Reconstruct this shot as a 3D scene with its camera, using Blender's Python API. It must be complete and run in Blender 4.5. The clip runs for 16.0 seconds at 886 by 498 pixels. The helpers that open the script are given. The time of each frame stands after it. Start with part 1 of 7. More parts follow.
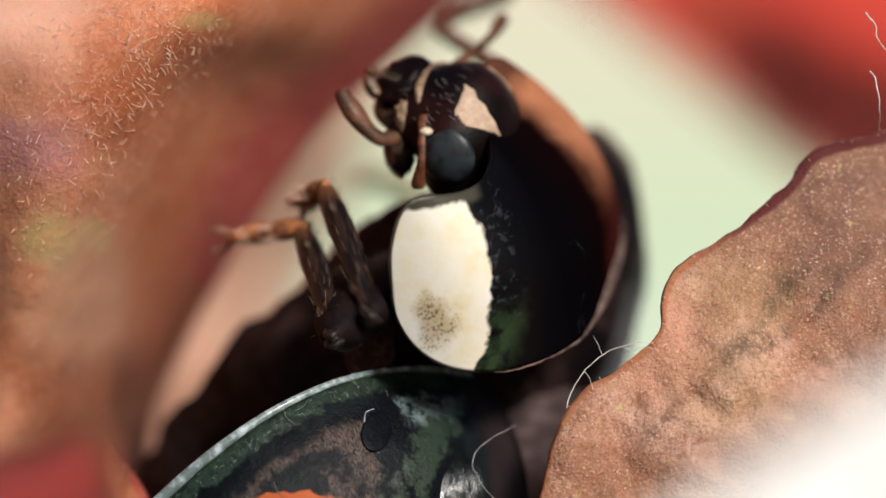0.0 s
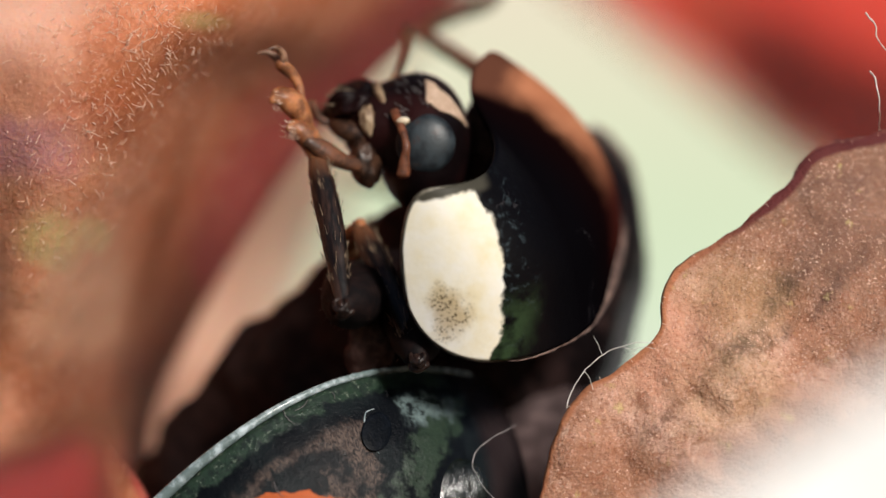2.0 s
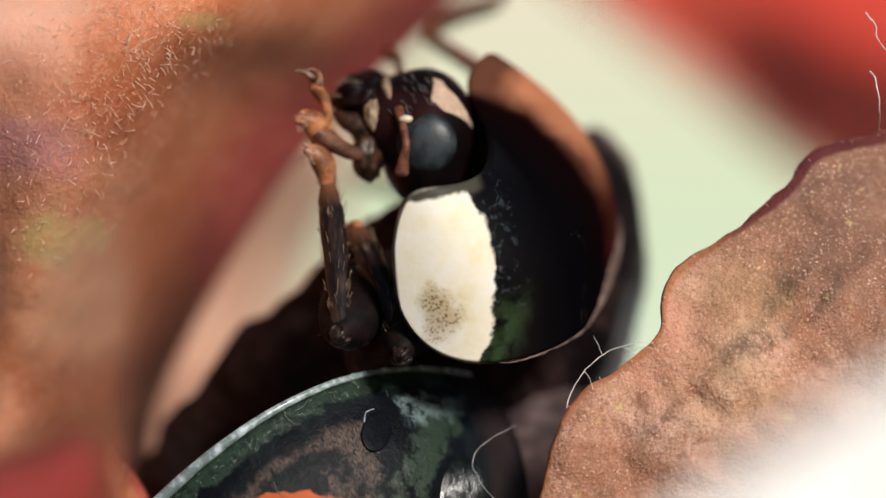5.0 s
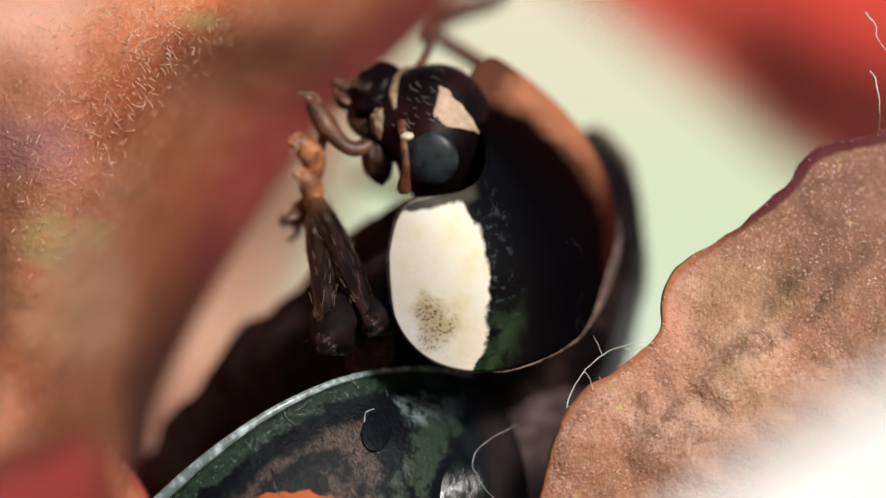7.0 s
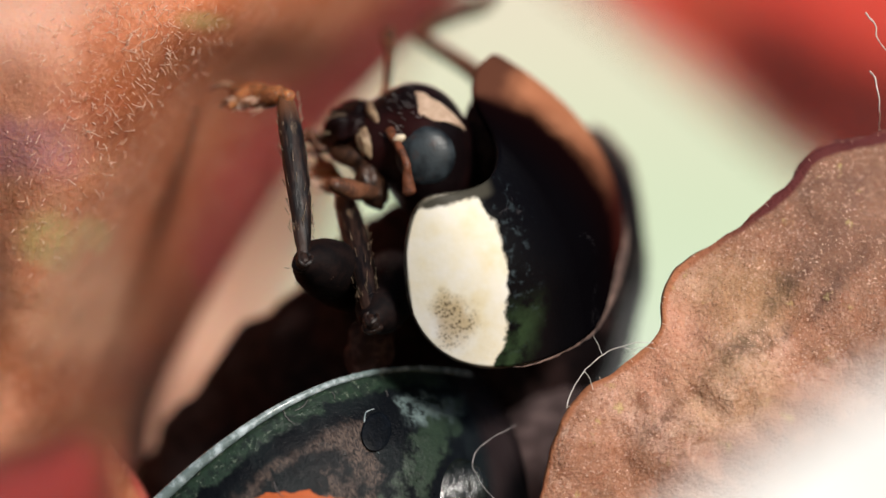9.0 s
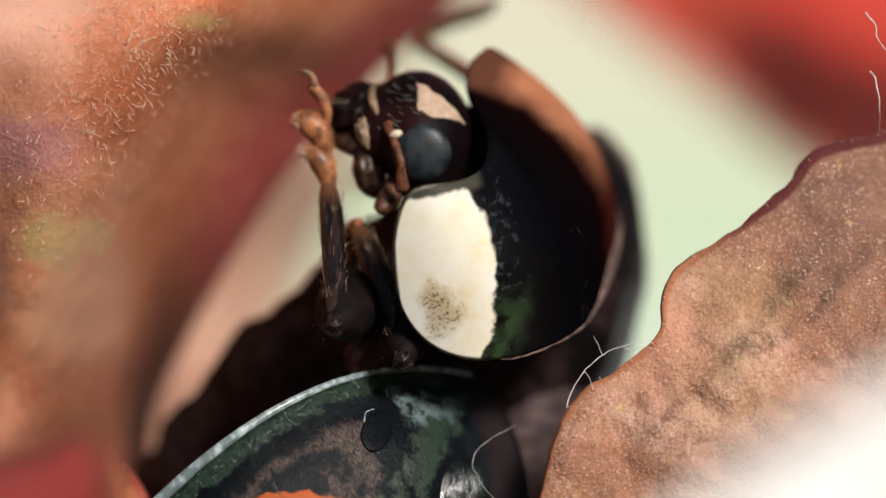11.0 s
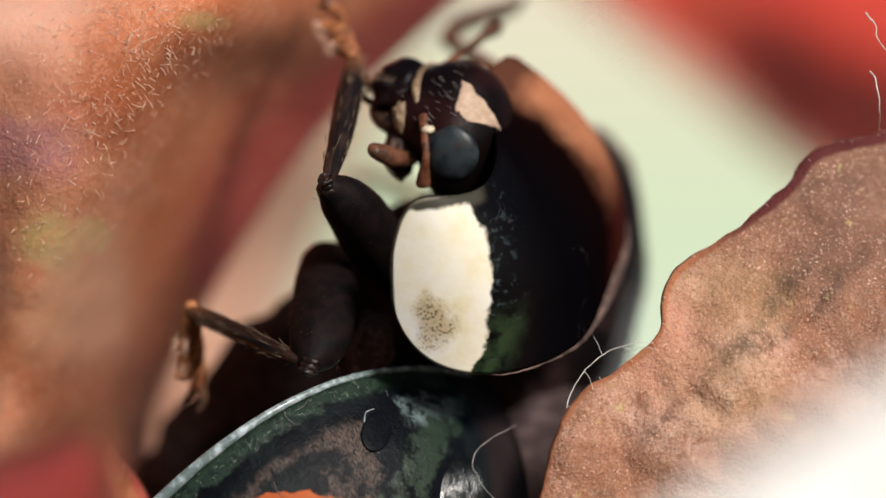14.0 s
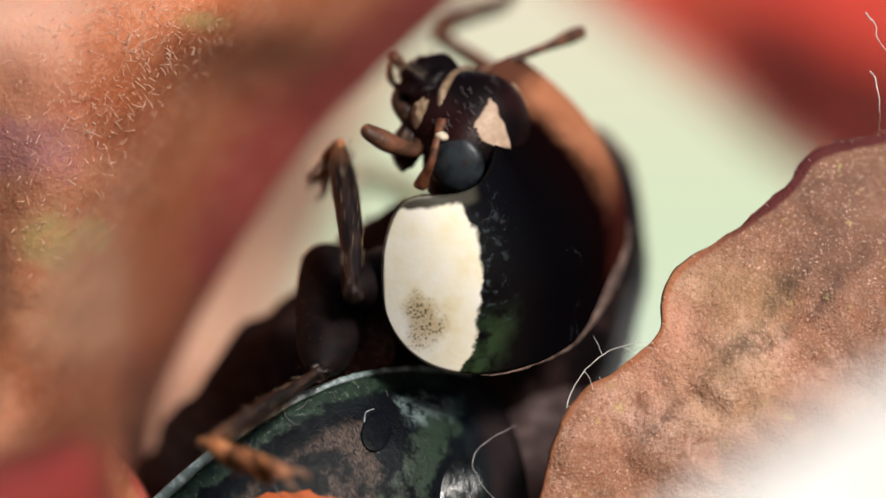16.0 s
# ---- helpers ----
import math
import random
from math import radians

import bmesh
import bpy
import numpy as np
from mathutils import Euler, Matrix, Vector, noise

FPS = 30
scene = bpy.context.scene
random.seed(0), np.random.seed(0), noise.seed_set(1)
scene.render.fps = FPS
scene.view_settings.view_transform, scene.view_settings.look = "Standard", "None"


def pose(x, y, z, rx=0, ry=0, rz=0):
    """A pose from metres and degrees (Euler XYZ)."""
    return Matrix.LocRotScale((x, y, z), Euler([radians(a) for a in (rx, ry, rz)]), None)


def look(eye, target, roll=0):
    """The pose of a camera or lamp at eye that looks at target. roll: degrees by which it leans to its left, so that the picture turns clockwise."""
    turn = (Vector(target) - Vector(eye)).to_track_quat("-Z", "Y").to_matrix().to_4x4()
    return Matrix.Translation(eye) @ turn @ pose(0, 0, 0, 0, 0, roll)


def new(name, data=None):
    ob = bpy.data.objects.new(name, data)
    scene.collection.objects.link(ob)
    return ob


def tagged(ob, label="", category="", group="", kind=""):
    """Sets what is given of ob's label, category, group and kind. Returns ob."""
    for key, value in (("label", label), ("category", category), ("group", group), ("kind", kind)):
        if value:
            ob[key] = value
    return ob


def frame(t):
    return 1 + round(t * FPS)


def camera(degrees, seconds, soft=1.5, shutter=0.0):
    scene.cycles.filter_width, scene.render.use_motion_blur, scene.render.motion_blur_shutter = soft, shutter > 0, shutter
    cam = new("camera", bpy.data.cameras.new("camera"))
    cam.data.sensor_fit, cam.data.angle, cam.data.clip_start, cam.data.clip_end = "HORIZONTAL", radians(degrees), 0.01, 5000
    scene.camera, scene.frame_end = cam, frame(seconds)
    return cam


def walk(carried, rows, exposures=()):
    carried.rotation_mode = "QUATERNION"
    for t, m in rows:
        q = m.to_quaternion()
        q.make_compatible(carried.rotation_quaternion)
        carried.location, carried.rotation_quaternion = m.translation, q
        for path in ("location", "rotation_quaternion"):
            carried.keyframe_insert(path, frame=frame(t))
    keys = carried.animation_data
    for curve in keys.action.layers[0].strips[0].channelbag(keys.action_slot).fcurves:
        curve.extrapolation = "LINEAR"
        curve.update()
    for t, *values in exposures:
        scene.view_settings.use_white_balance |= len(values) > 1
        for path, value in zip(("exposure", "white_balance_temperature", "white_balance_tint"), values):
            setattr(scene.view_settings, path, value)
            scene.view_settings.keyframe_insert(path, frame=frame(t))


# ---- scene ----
MM = 0.001


def mm(x, y, z, rx=0, ry=0, rz=0):
    """A pose in millimetres and degrees."""
    return pose(x * MM, y * MM, z * MM, rx, ry, rz)


# ---- the camera: a macro lens on a stand, with a thin plane of focus ----
cam = camera(4.988, 16.0, shutter=0.5)
cam.data.dof.use_dof = True
cam.data.dof.focus_distance = 72.25 * MM
cam.data.dof.aperture_fstop = 105.0
STAND = look((0, -72 * MM, 0), (0, 0, 0))
walk(cam, [(0.0, STAND), (16.0, STAND)], exposures=[(0.0, 0.0), (16.0, 0.0)])

# ---- light: soft daylight from above the lens ----
world = bpy.data.worlds.new("world")
scene.world = world
world.use_nodes = True
sky = world.node_tree.nodes.new("ShaderNodeTexSky")
sky.sky_type, sky.sun_disc = "NISHITA", False
sky.sun_elevation, sky.sun_rotation = radians(29), radians(152)
sky_light = world.node_tree.nodes["Background"]
sky_light.inputs["Strength"].default_value = 0.04
world.node_tree.links.new(sky.outputs[0], sky_light.inputs["Color"])
sun = new("sun", bpy.data.lights.new("sun", "SUN"))
sun.data.energy, sun.data.angle, sun.data.color = 3.9, radians(12), (1.0, 0.95, 0.88)
sun.matrix_world = look((0.42, -0.80, 0.50), (0, 0, 0))


# ---- materials ----
class Surface:
    """A node material with its noise in millimetres."""

    def __init__(self, name, roughness=0.6, coat=0.0, spec=0.5):
        self.m = bpy.data.materials.new(name)
        self.m.use_nodes = True
        self.t = self.m.node_tree
        self.bsdf = self.t.nodes["Principled BSDF"]
        self.bsdf.inputs["Roughness"].default_value = roughness
        self.bsdf.inputs["Coat Weight"].default_value = coat
        self.bsdf.inputs["Coat Roughness"].default_value = 0.2
        self.bsdf.inputs["Specular IOR Level"].default_value = spec
        where = self.t.nodes.new("ShaderNodeTexCoord")
        big = self.t.nodes.new("ShaderNodeVectorMath")
        big.operation = "SCALE"
        big.inputs["Scale"].default_value = 1000.0
        self.t.links.new(where.outputs["Object"], big.inputs[0])
        self.at, self.uv = big.outputs[0], where.outputs["UV"]
        split = self.t.nodes.new("ShaderNodeSeparateXYZ")
        self.t.links.new(self.at, split.inputs[0])
        self.x, self.y, self.z = split.outputs
        split = self.t.nodes.new("ShaderNodeSeparateXYZ")
        self.t.links.new(self.uv, split.inputs[0])
        self.u, self.v = split.outputs[0], split.outputs[1]

    def put(self, socket, value):
        if isinstance(value, bpy.types.NodeSocket):
            self.t.links.new(value, socket)
        elif isinstance(value, tuple):
            socket.default_value = (*value, 1.0)[:len(socket.default_value)]
        else:
            socket.default_value = value

    def set(self, name, value):
        self.put(self.bsdf.inputs[name], value)
        return self

    def noise(self, scale, detail=4.0, rough=0.55, distort=0.0, stretch=None):
        nd = self.t.nodes.new("ShaderNodeTexNoise")
        at = self.at
        if stretch:
            pull = self.t.nodes.new("ShaderNodeVectorMath")
            pull.operation = "MULTIPLY"
            pull.inputs[1].default_value = stretch
            self.t.links.new(at, pull.inputs[0])
            at = pull.outputs[0]
        self.t.links.new(at, nd.inputs["Vector"])
        for key, value in (("Scale", scale), ("Detail", detail), ("Roughness", rough), ("Distortion", distort)):
            nd.inputs[key].default_value = value
        return nd.outputs["Fac"]

    def cells(self, scale, feature="F1"):
        nd = self.t.nodes.new("ShaderNodeTexVoronoi")
        nd.feature = feature
        nd.inputs["Scale"].default_value = scale
        self.t.links.new(self.at, nd.inputs["Vector"])
        return nd.outputs["Distance"]

    def math(self, op, a, b=0.0, c=0.0):
        nd = self.t.nodes.new("ShaderNodeMath")
        nd.operation = op
        for i, value in enumerate((a, b, c)):
            self.put(nd.inputs[i], value)
        return nd.outputs[0]

    def step(self, value, lo, hi):
        nd = self.t.nodes.new("ShaderNodeMapRange")
        nd.interpolation_type = "SMOOTHSTEP"
        self.put(nd.inputs["Value"], value)
        self.put(nd.inputs["From Min"], lo)
        self.put(nd.inputs["From Max"], hi)
        return nd.outputs["Result"]

    def mix(self, fac, a, b):
        nd = self.t.nodes.new("ShaderNodeMix")
        nd.data_type = "RGBA"
        self.put(nd.inputs["Factor"], fac)
        self.put(nd.inputs["A"], a)
        self.put(nd.inputs["B"], b)
        return nd.outputs["Result"]

    def ramp(self, fac, *stops):
        nd = self.t.nodes.new("ShaderNodeValToRGB")
        while len(nd.color_ramp.elements) < len(stops):
            nd.color_ramp.elements.new(0.5)
        for e, (p, c) in zip(nd.color_ramp.elements, stops):
            e.position, e.color = p, (*c, 1.0)
        self.put(nd.inputs["Fac"], fac)
        return nd.outputs["Color"]

    def stain(self, x, z, rx, rz, soft=0.5):
        """1 inside a ragged oval round (x, z), 0 outside."""
        dx = self.math("DIVIDE", self.math("ADD", self.x, -x), rx)
        dz = self.math("DIVIDE", self.math("ADD", self.z, -z), rz)
        far = self.math("SQRT", self.math("ADD", self.math("MULTIPLY", dx, dx), self.math("MULTIPLY", dz, dz)))
        far = self.math("ADD", far, self.math("MULTIPLY_ADD", self.noise(2.4, 5, 0.6), 1.2, -0.6))
        return self.step(far, 1.0 + soft, 1.0 - soft)

    def vein(self, x0, z0, x1, z1, width):
        """1 along the line from (x0, z0) to (x1, z1), frayed by noise."""
        wx = self.math("ADD", self.x, self.math("MULTIPLY_ADD", self.noise(3.1, 4), 0.24, -0.12 - x0))
        wz = self.math("ADD", self.z, self.math("MULTIPLY_ADD", self.noise(2.7, 4), 0.24, -0.12 - z0))
        ln = math.hypot(x1 - x0, z1 - z0)
        ux, uz = (x1 - x0) / ln, (z1 - z0) / ln
        along = self.math("ADD", self.math("MULTIPLY", wx, ux), self.math("MULTIPLY", wz, uz))
        clamped = self.math("MINIMUM", self.math("MAXIMUM", along, 0.0), ln)
        ex = self.math("SUBTRACT", wx, self.math("MULTIPLY", clamped, ux))
        ez = self.math("SUBTRACT", wz, self.math("MULTIPLY", clamped, uz))
        far = self.math("SQRT", self.math("ADD", self.math("MULTIPLY", ex, ex), self.math("MULTIPLY", ez, ez)))
        return self.step(far, width, 0.0)

    def bump(self, height, strength, depth_mm):
        nd = self.t.nodes.new("ShaderNodeBump")
        nd.inputs["Strength"].default_value = strength
        nd.inputs["Distance"].default_value = depth_mm * MM
        self.put(nd.inputs["Height"], height)
        self.t.links.new(nd.outputs["Normal"], self.bsdf.inputs["Normal"])
        return self


def shell_material():
    """Black cuticle with maroon and brown clouding."""
    s = Surface("black_shell", 0.45, 0.0, 0.12)
    green = s.step(s.noise(2.6, 3), 0.50, 0.62)
    brown = s.step(s.noise(1.7, 5, 0.7, 1.2), 0.50, 0.60)
    base = s.mix(green, (0.006, 0.004, 0.0045), (0.012, 0.008, 0.008))
    base = s.mix(brown, base, (0.034, 0.019, 0.018))
    s.set("Base Color", base)
    s.set("Roughness", s.math("MULTIPLY_ADD", s.noise(12.0), 0.3, 0.25))
    return s.bump(s.noise(22.0, 5), 0.35, 0.02).m


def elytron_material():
    """Black shell with an orange spot; painted reflections: green gutter along the margin, streaky brown shoulder,
    grey-green sheen.
    """
    s = Surface("spotted_shell", 0.3, 0.0, 0.2)
    wob = s.math("MULTIPLY_ADD", s.noise(5.0, 5, 0.65, 0.6), 0.5, -0.25)
    x = s.math("ADD", s.x, wob)
    z = s.math("ADD", s.z, s.math("MULTIPLY", wob, 0.6))
    base = s.mix(s.step(s.noise(3.0, 4), 0.45, 0.6), (0.004, 0.005, 0.007), (0.009, 0.012, 0.014))
    # Green reflection painted along the gutter.
    gutter = s.math("MULTIPLY", s.step(z, 0.20, 0.13), s.step(s.x, -0.55, -0.75))
    speckle = s.math("MULTIPLY_ADD", s.step(s.noise(13.0, 6, 0.75), 0.36, 0.58), 0.75, 0.25)
    base = s.mix(s.math("MULTIPLY", gutter, speckle), base, (0.022, 0.042, 0.027))
    base = s.mix(s.math("MULTIPLY", gutter, s.step(s.noise(30.0, 4, 0.7), 0.58, 0.66)), base, (0.14, 0.17, 0.13))
    # Brown streaks paint the hairy leaf mirrored in the shoulder.
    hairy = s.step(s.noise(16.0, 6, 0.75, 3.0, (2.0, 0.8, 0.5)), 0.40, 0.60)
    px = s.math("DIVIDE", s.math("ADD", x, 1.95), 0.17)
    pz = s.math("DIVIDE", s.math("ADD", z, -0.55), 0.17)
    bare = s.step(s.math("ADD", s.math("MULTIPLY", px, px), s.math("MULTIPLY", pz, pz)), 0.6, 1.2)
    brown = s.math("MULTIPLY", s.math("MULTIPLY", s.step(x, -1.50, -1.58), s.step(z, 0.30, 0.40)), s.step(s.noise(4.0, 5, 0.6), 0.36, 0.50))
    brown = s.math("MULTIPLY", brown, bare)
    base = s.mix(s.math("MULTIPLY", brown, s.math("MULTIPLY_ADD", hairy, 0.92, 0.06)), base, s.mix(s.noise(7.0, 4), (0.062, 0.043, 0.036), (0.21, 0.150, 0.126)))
    # Band of mirrored green, put into the colour.
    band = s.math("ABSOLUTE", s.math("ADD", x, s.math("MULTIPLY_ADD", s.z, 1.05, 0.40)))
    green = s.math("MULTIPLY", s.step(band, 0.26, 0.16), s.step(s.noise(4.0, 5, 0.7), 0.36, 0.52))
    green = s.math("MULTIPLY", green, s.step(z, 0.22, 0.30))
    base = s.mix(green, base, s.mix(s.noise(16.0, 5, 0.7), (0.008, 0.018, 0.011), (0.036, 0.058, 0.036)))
    # Pale grey-green sheen laid on as colour.
    grey_sheen = s.math("MULTIPLY", s.step(s.math("ABSOLUTE", s.math("ADD", x, 0.96)), 0.36, 0.20), s.step(s.math("ABSOLUTE", s.math("ADD", z, -0.36)), 0.15, 0.06))
    grey_sheen = s.math("MULTIPLY", grey_sheen, s.step(s.noise(9.0, 6, 0.75), 0.40, 0.56))
    base = s.mix(grey_sheen, base, s.mix(s.noise(40.0, 4, 0.7), (0.06, 0.09, 0.090), (0.22, 0.29, 0.29)))
    base = s.mix(s.step(s.x, -0.62, -0.40), base, s.mix(s.noise(3.0, 5), (0.014, 0.009, 0.010), (0.038, 0.025, 0.025)))
    rise = s.math("ADD", s.z, s.math("MULTIPLY_ADD", s.x, -0.768, -1.284))
    rise = s.math("ADD", rise, s.math("MULTIPLY_ADD", s.noise(7.0, 3), 0.12, -0.06))
    spot = s.math("MULTIPLY", s.step(rise, 0.832, 0.850), s.step(s.x, -1.35, -1.5))
    base = s.mix(spot, base, (0.50, 0.11, 0.032))
    s.set("Base Color", base)
    s.set("Specular IOR Level", s.math("MULTIPLY_ADD", gutter, 0.35, s.math("MULTIPLY_ADD", grey_sheen, 0.3, s.math("MULTIPLY_ADD", green, 0.4, 0.10))))
    s.set("Roughness", s.math("MULTIPLY_ADD", s.noise(14.0, 5), 0.35, 0.16))
    return s.bump(s.math("ADD", s.noise(11.0, 5, 0.6), s.math("MULTIPLY", s.noise(38.0, 5, 0.7), 0.4)), 0.45, 0.03).m


def pronotum_material():
    """Black shield with a cream side lobe; the far lobe's orange-tan bounce light is painted in."""
    s = Surface("pronotum_shell", 0.3, 0.0, 0.05)
    theta = s.math("MULTIPLY", s.math("ARCTAN2", s.math("DIVIDE", s.x, 1.4), s.z), 57.2958)
    side = s.math("ABSOLUTE", theta)
    yy = s.math("MINIMUM", s.y, 0.0)
    border = s.math("MULTIPLY_ADD", s.math("MULTIPLY", yy, yy), 24.0, 53.0)
    border = s.math("ADD", border, s.math("MULTIPLY_ADD", s.noise(5.5, 6, 0.65), 9.0, -4.5))
    high = s.math("MAXIMUM", s.math("ADD", s.y, -0.2), 0.0)
    border = s.math("ADD", border, s.math("MULTIPLY", s.math("MULTIPLY", high, high), s.math("MULTIPLY", s.step(theta, 0.0, -10.0), 45.0)))
    pale = s.step(s.math("SUBTRACT", side, border), 0.0, 1.6)
    fore = s.math("ADD", s.y, s.math("MULTIPLY_ADD", s.noise(14.0, 4), 0.06, -0.03))
    pale = s.math("MULTIPLY", pale, s.math("MULTIPLY", s.step(fore, 0.585, 0.56), s.step(theta, 5.0, -5.0)))
    cream = s.ramp(s.noise(3.0, 5, 0.6), (0.32, (0.84, 0.74, 0.52)), (0.48, (0.88, 0.82, 0.68)), (0.68, (0.90, 0.87, 0.82)))
    dx = s.math("ADD", theta, 76.0)
    dx = s.math("DIVIDE", dx, 10.0)
    dy = s.math("DIVIDE", s.math("ADD", s.y, 0.24), 0.24)
    near = s.math("SQRT", s.math("ADD", s.math("MULTIPLY", dx, dx), s.math("MULTIPLY", dy, dy)))
    stain = s.step(s.math("ADD", near, s.math("MULTIPLY", s.noise(6.0, 4), 1.2)), 1.7, 1.0)
    cream = s.mix(s.math("MULTIPLY", stain, 0.65), cream, (0.46, 0.31, 0.13))
    pits = s.math("MULTIPLY", s.step(s.cells(42.0), 0.50, 0.28), s.math("MULTIPLY", stain, s.step(s.noise(13.0, 5, 0.7), 0.38, 0.52)))
    cream = s.mix(pits, cream, (0.075, 0.052, 0.026))
    # Orange bounce from the red petals, painted, and darkened lower down for shade.
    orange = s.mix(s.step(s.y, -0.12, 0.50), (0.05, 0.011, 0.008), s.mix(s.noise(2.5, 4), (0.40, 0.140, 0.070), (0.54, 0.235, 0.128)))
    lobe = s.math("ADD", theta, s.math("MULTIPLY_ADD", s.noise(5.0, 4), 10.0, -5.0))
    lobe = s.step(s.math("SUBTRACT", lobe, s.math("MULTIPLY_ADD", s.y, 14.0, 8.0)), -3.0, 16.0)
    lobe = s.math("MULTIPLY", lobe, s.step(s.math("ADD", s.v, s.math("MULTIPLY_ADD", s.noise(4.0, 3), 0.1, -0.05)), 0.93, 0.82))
    dust = s.math("MULTIPLY", s.step(s.noise(12.0, 6, 0.75, 0.8), 0.54, 0.66), s.step(s.math("SUBTRACT", border, side), s.math("MULTIPLY_ADD", s.step(s.y, 0.1, 0.5), 8.0, 14.0), 1.0))
    dust = s.math("MULTIPLY", dust, s.step(theta, -15.0, -30.0))
    moss = s.math("MULTIPLY", s.step(s.math("SUBTRACT", border, side), 16.0, 4.0), s.math("MULTIPLY", s.step(s.y, -0.1, -0.4), s.step(theta, -5.0, -20.0)))
    crack = s.math("ABSOLUTE", s.math("ADD", s.noise(1.3, 4, 0.6), -0.47))
    crack = s.math("MULTIPLY", s.step(crack, 0.004, 0.001), s.step(s.noise(1.6), 0.54, 0.60))
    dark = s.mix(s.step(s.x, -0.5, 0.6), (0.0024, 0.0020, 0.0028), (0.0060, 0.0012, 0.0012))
    dark = s.mix(dust, dark, (0.05, 0.068, 0.078))
    dark = s.mix(s.math("MULTIPLY", moss, s.step(s.noise(6.0, 5), 0.35, 0.55)), dark, (0.028, 0.050, 0.022))
    dark = s.mix(crack, dark, (0.06, 0.055, 0.06))
    lip = s.math("MULTIPLY", s.step(s.y, 0.52, 0.57), s.step(theta, -50.0, -56.0))
    dark = s.mix(lip, dark, (0.06, 0.055, 0.042))
    dark = s.mix(s.math("MULTIPLY", s.step(s.v, 0.78, 0.92), s.step(theta, 12.0, 30.0)), dark, (0.11, 0.042, 0.026))
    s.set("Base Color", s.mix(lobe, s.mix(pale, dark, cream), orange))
    s.set("Specular IOR Level", s.math("MULTIPLY", s.step(theta, -25.0, -50.0), 0.12))
    s.set("Roughness", s.math("MULTIPLY_ADD", pale, -0.14, s.math("MULTIPLY_ADD", s.noise(18.0), 0.25, 0.30)))
    return s.bump(s.math("ADD", s.noise(30.0, 4), s.math("MULTIPLY", s.noise(5.0, 4), 2.0)), 0.16, 0.012).m


def head_material():
    """Black head cuticle with a maroon cast and fine punctures."""
    s = Surface("head_cuticle", 0.5, 0.0, 0.16)
    s.set("Base Color", s.mix(s.step(s.noise(1.8, 3, 0.5), 0.42, 0.68), (0.004, 0.0016, 0.002), (0.020, 0.0046, 0.0045)))
    s.set("Roughness", s.math("MULTIPLY_ADD", s.noise(22.0, 4), 0.35, 0.32))
    return s.bump(s.math("ADD", s.noise(40.0, 4), s.math("MULTIPLY", s.cells(28.0), 0.4)), 0.3, 0.010).m


def eye_material():
    """Dark bluish compound eye with cloudy patches and fine facets."""
    s = Surface("eye_facets", 0.42, 0.0, 0.4)
    base = s.mix(s.step(s.noise(4.5, 4), 0.40, 0.65), (0.008, 0.010, 0.013), (0.036, 0.046, 0.053))
    base = s.mix(s.math("MULTIPLY", s.step(s.noise(7.0, 4), 0.58, 0.68), 0.5), base, (0.05, 0.022, 0.016))
    s.set("Base Color", base)
    return s.bump(s.cells(58.0), 0.25, 0.004).m


def glint_material():
    """Glossy black cuticle with long fine scratches, for the bump added to make a glint."""
    s = Surface("glint_shell", 0.20, 0.0, 0.9)
    s.set("Base Color", s.mix(s.noise(6.0), (0.004, 0.005, 0.006), (0.010, 0.014, 0.011)))
    return s.bump(s.noise(10.0, 5, 0.7, 0.5, (3.0, 0.5, 0.5)), 0.5, 0.03).m


def chitin(name, dark, light, rough=0.35, thin=0.0, coat=0.1, spec=0.35):
    """Leg and feeler cuticle: mottled, with fine ridges, a little translucent where thin."""
    s = Surface(name, rough, coat, spec)
    s.set("Base Color", s.mix(s.step(s.noise(9.0, 5, 0.65), 0.4, 0.65), dark, light))
    if thin:
        s.set("Subsurface Weight", thin).set("Subsurface Radius", (0.4, 0.2, 0.1)).set("Subsurface Scale", 0.08 * MM)
    return s.bump(s.noise(45.0, 5), 0.4, 0.012).m


def shin_material():
    """Shin cuticle: a black core, brown ridges along it and paler worn streaks."""
    s = Surface("brown_shin", 0.38, 0.1, 0.4)
    long_grain = s.noise(9.0, 5, 0.7, 0.4, (2.2, 0.35, 2.2))
    base = s.mix(s.step(long_grain, 0.42, 0.62), (0.005, 0.003, 0.003), (0.036, 0.018, 0.013))
    base = s.mix(s.math("MULTIPLY", s.step(s.noise(16.0, 5, 0.7, 0.6, (2.0, 0.3, 2.0)), 0.58, 0.70), 0.5), base, (0.11, 0.062, 0.043))
    base = s.mix(s.step(s.y, 1.05, 1.30), base, (0.15, 0.060, 0.028))
    s.set("Base Color", base)
    return s.bump(s.noise(24.0, 5, 0.6, 0.2, (2.0, 0.4, 2.0)), 0.5, 0.015).m


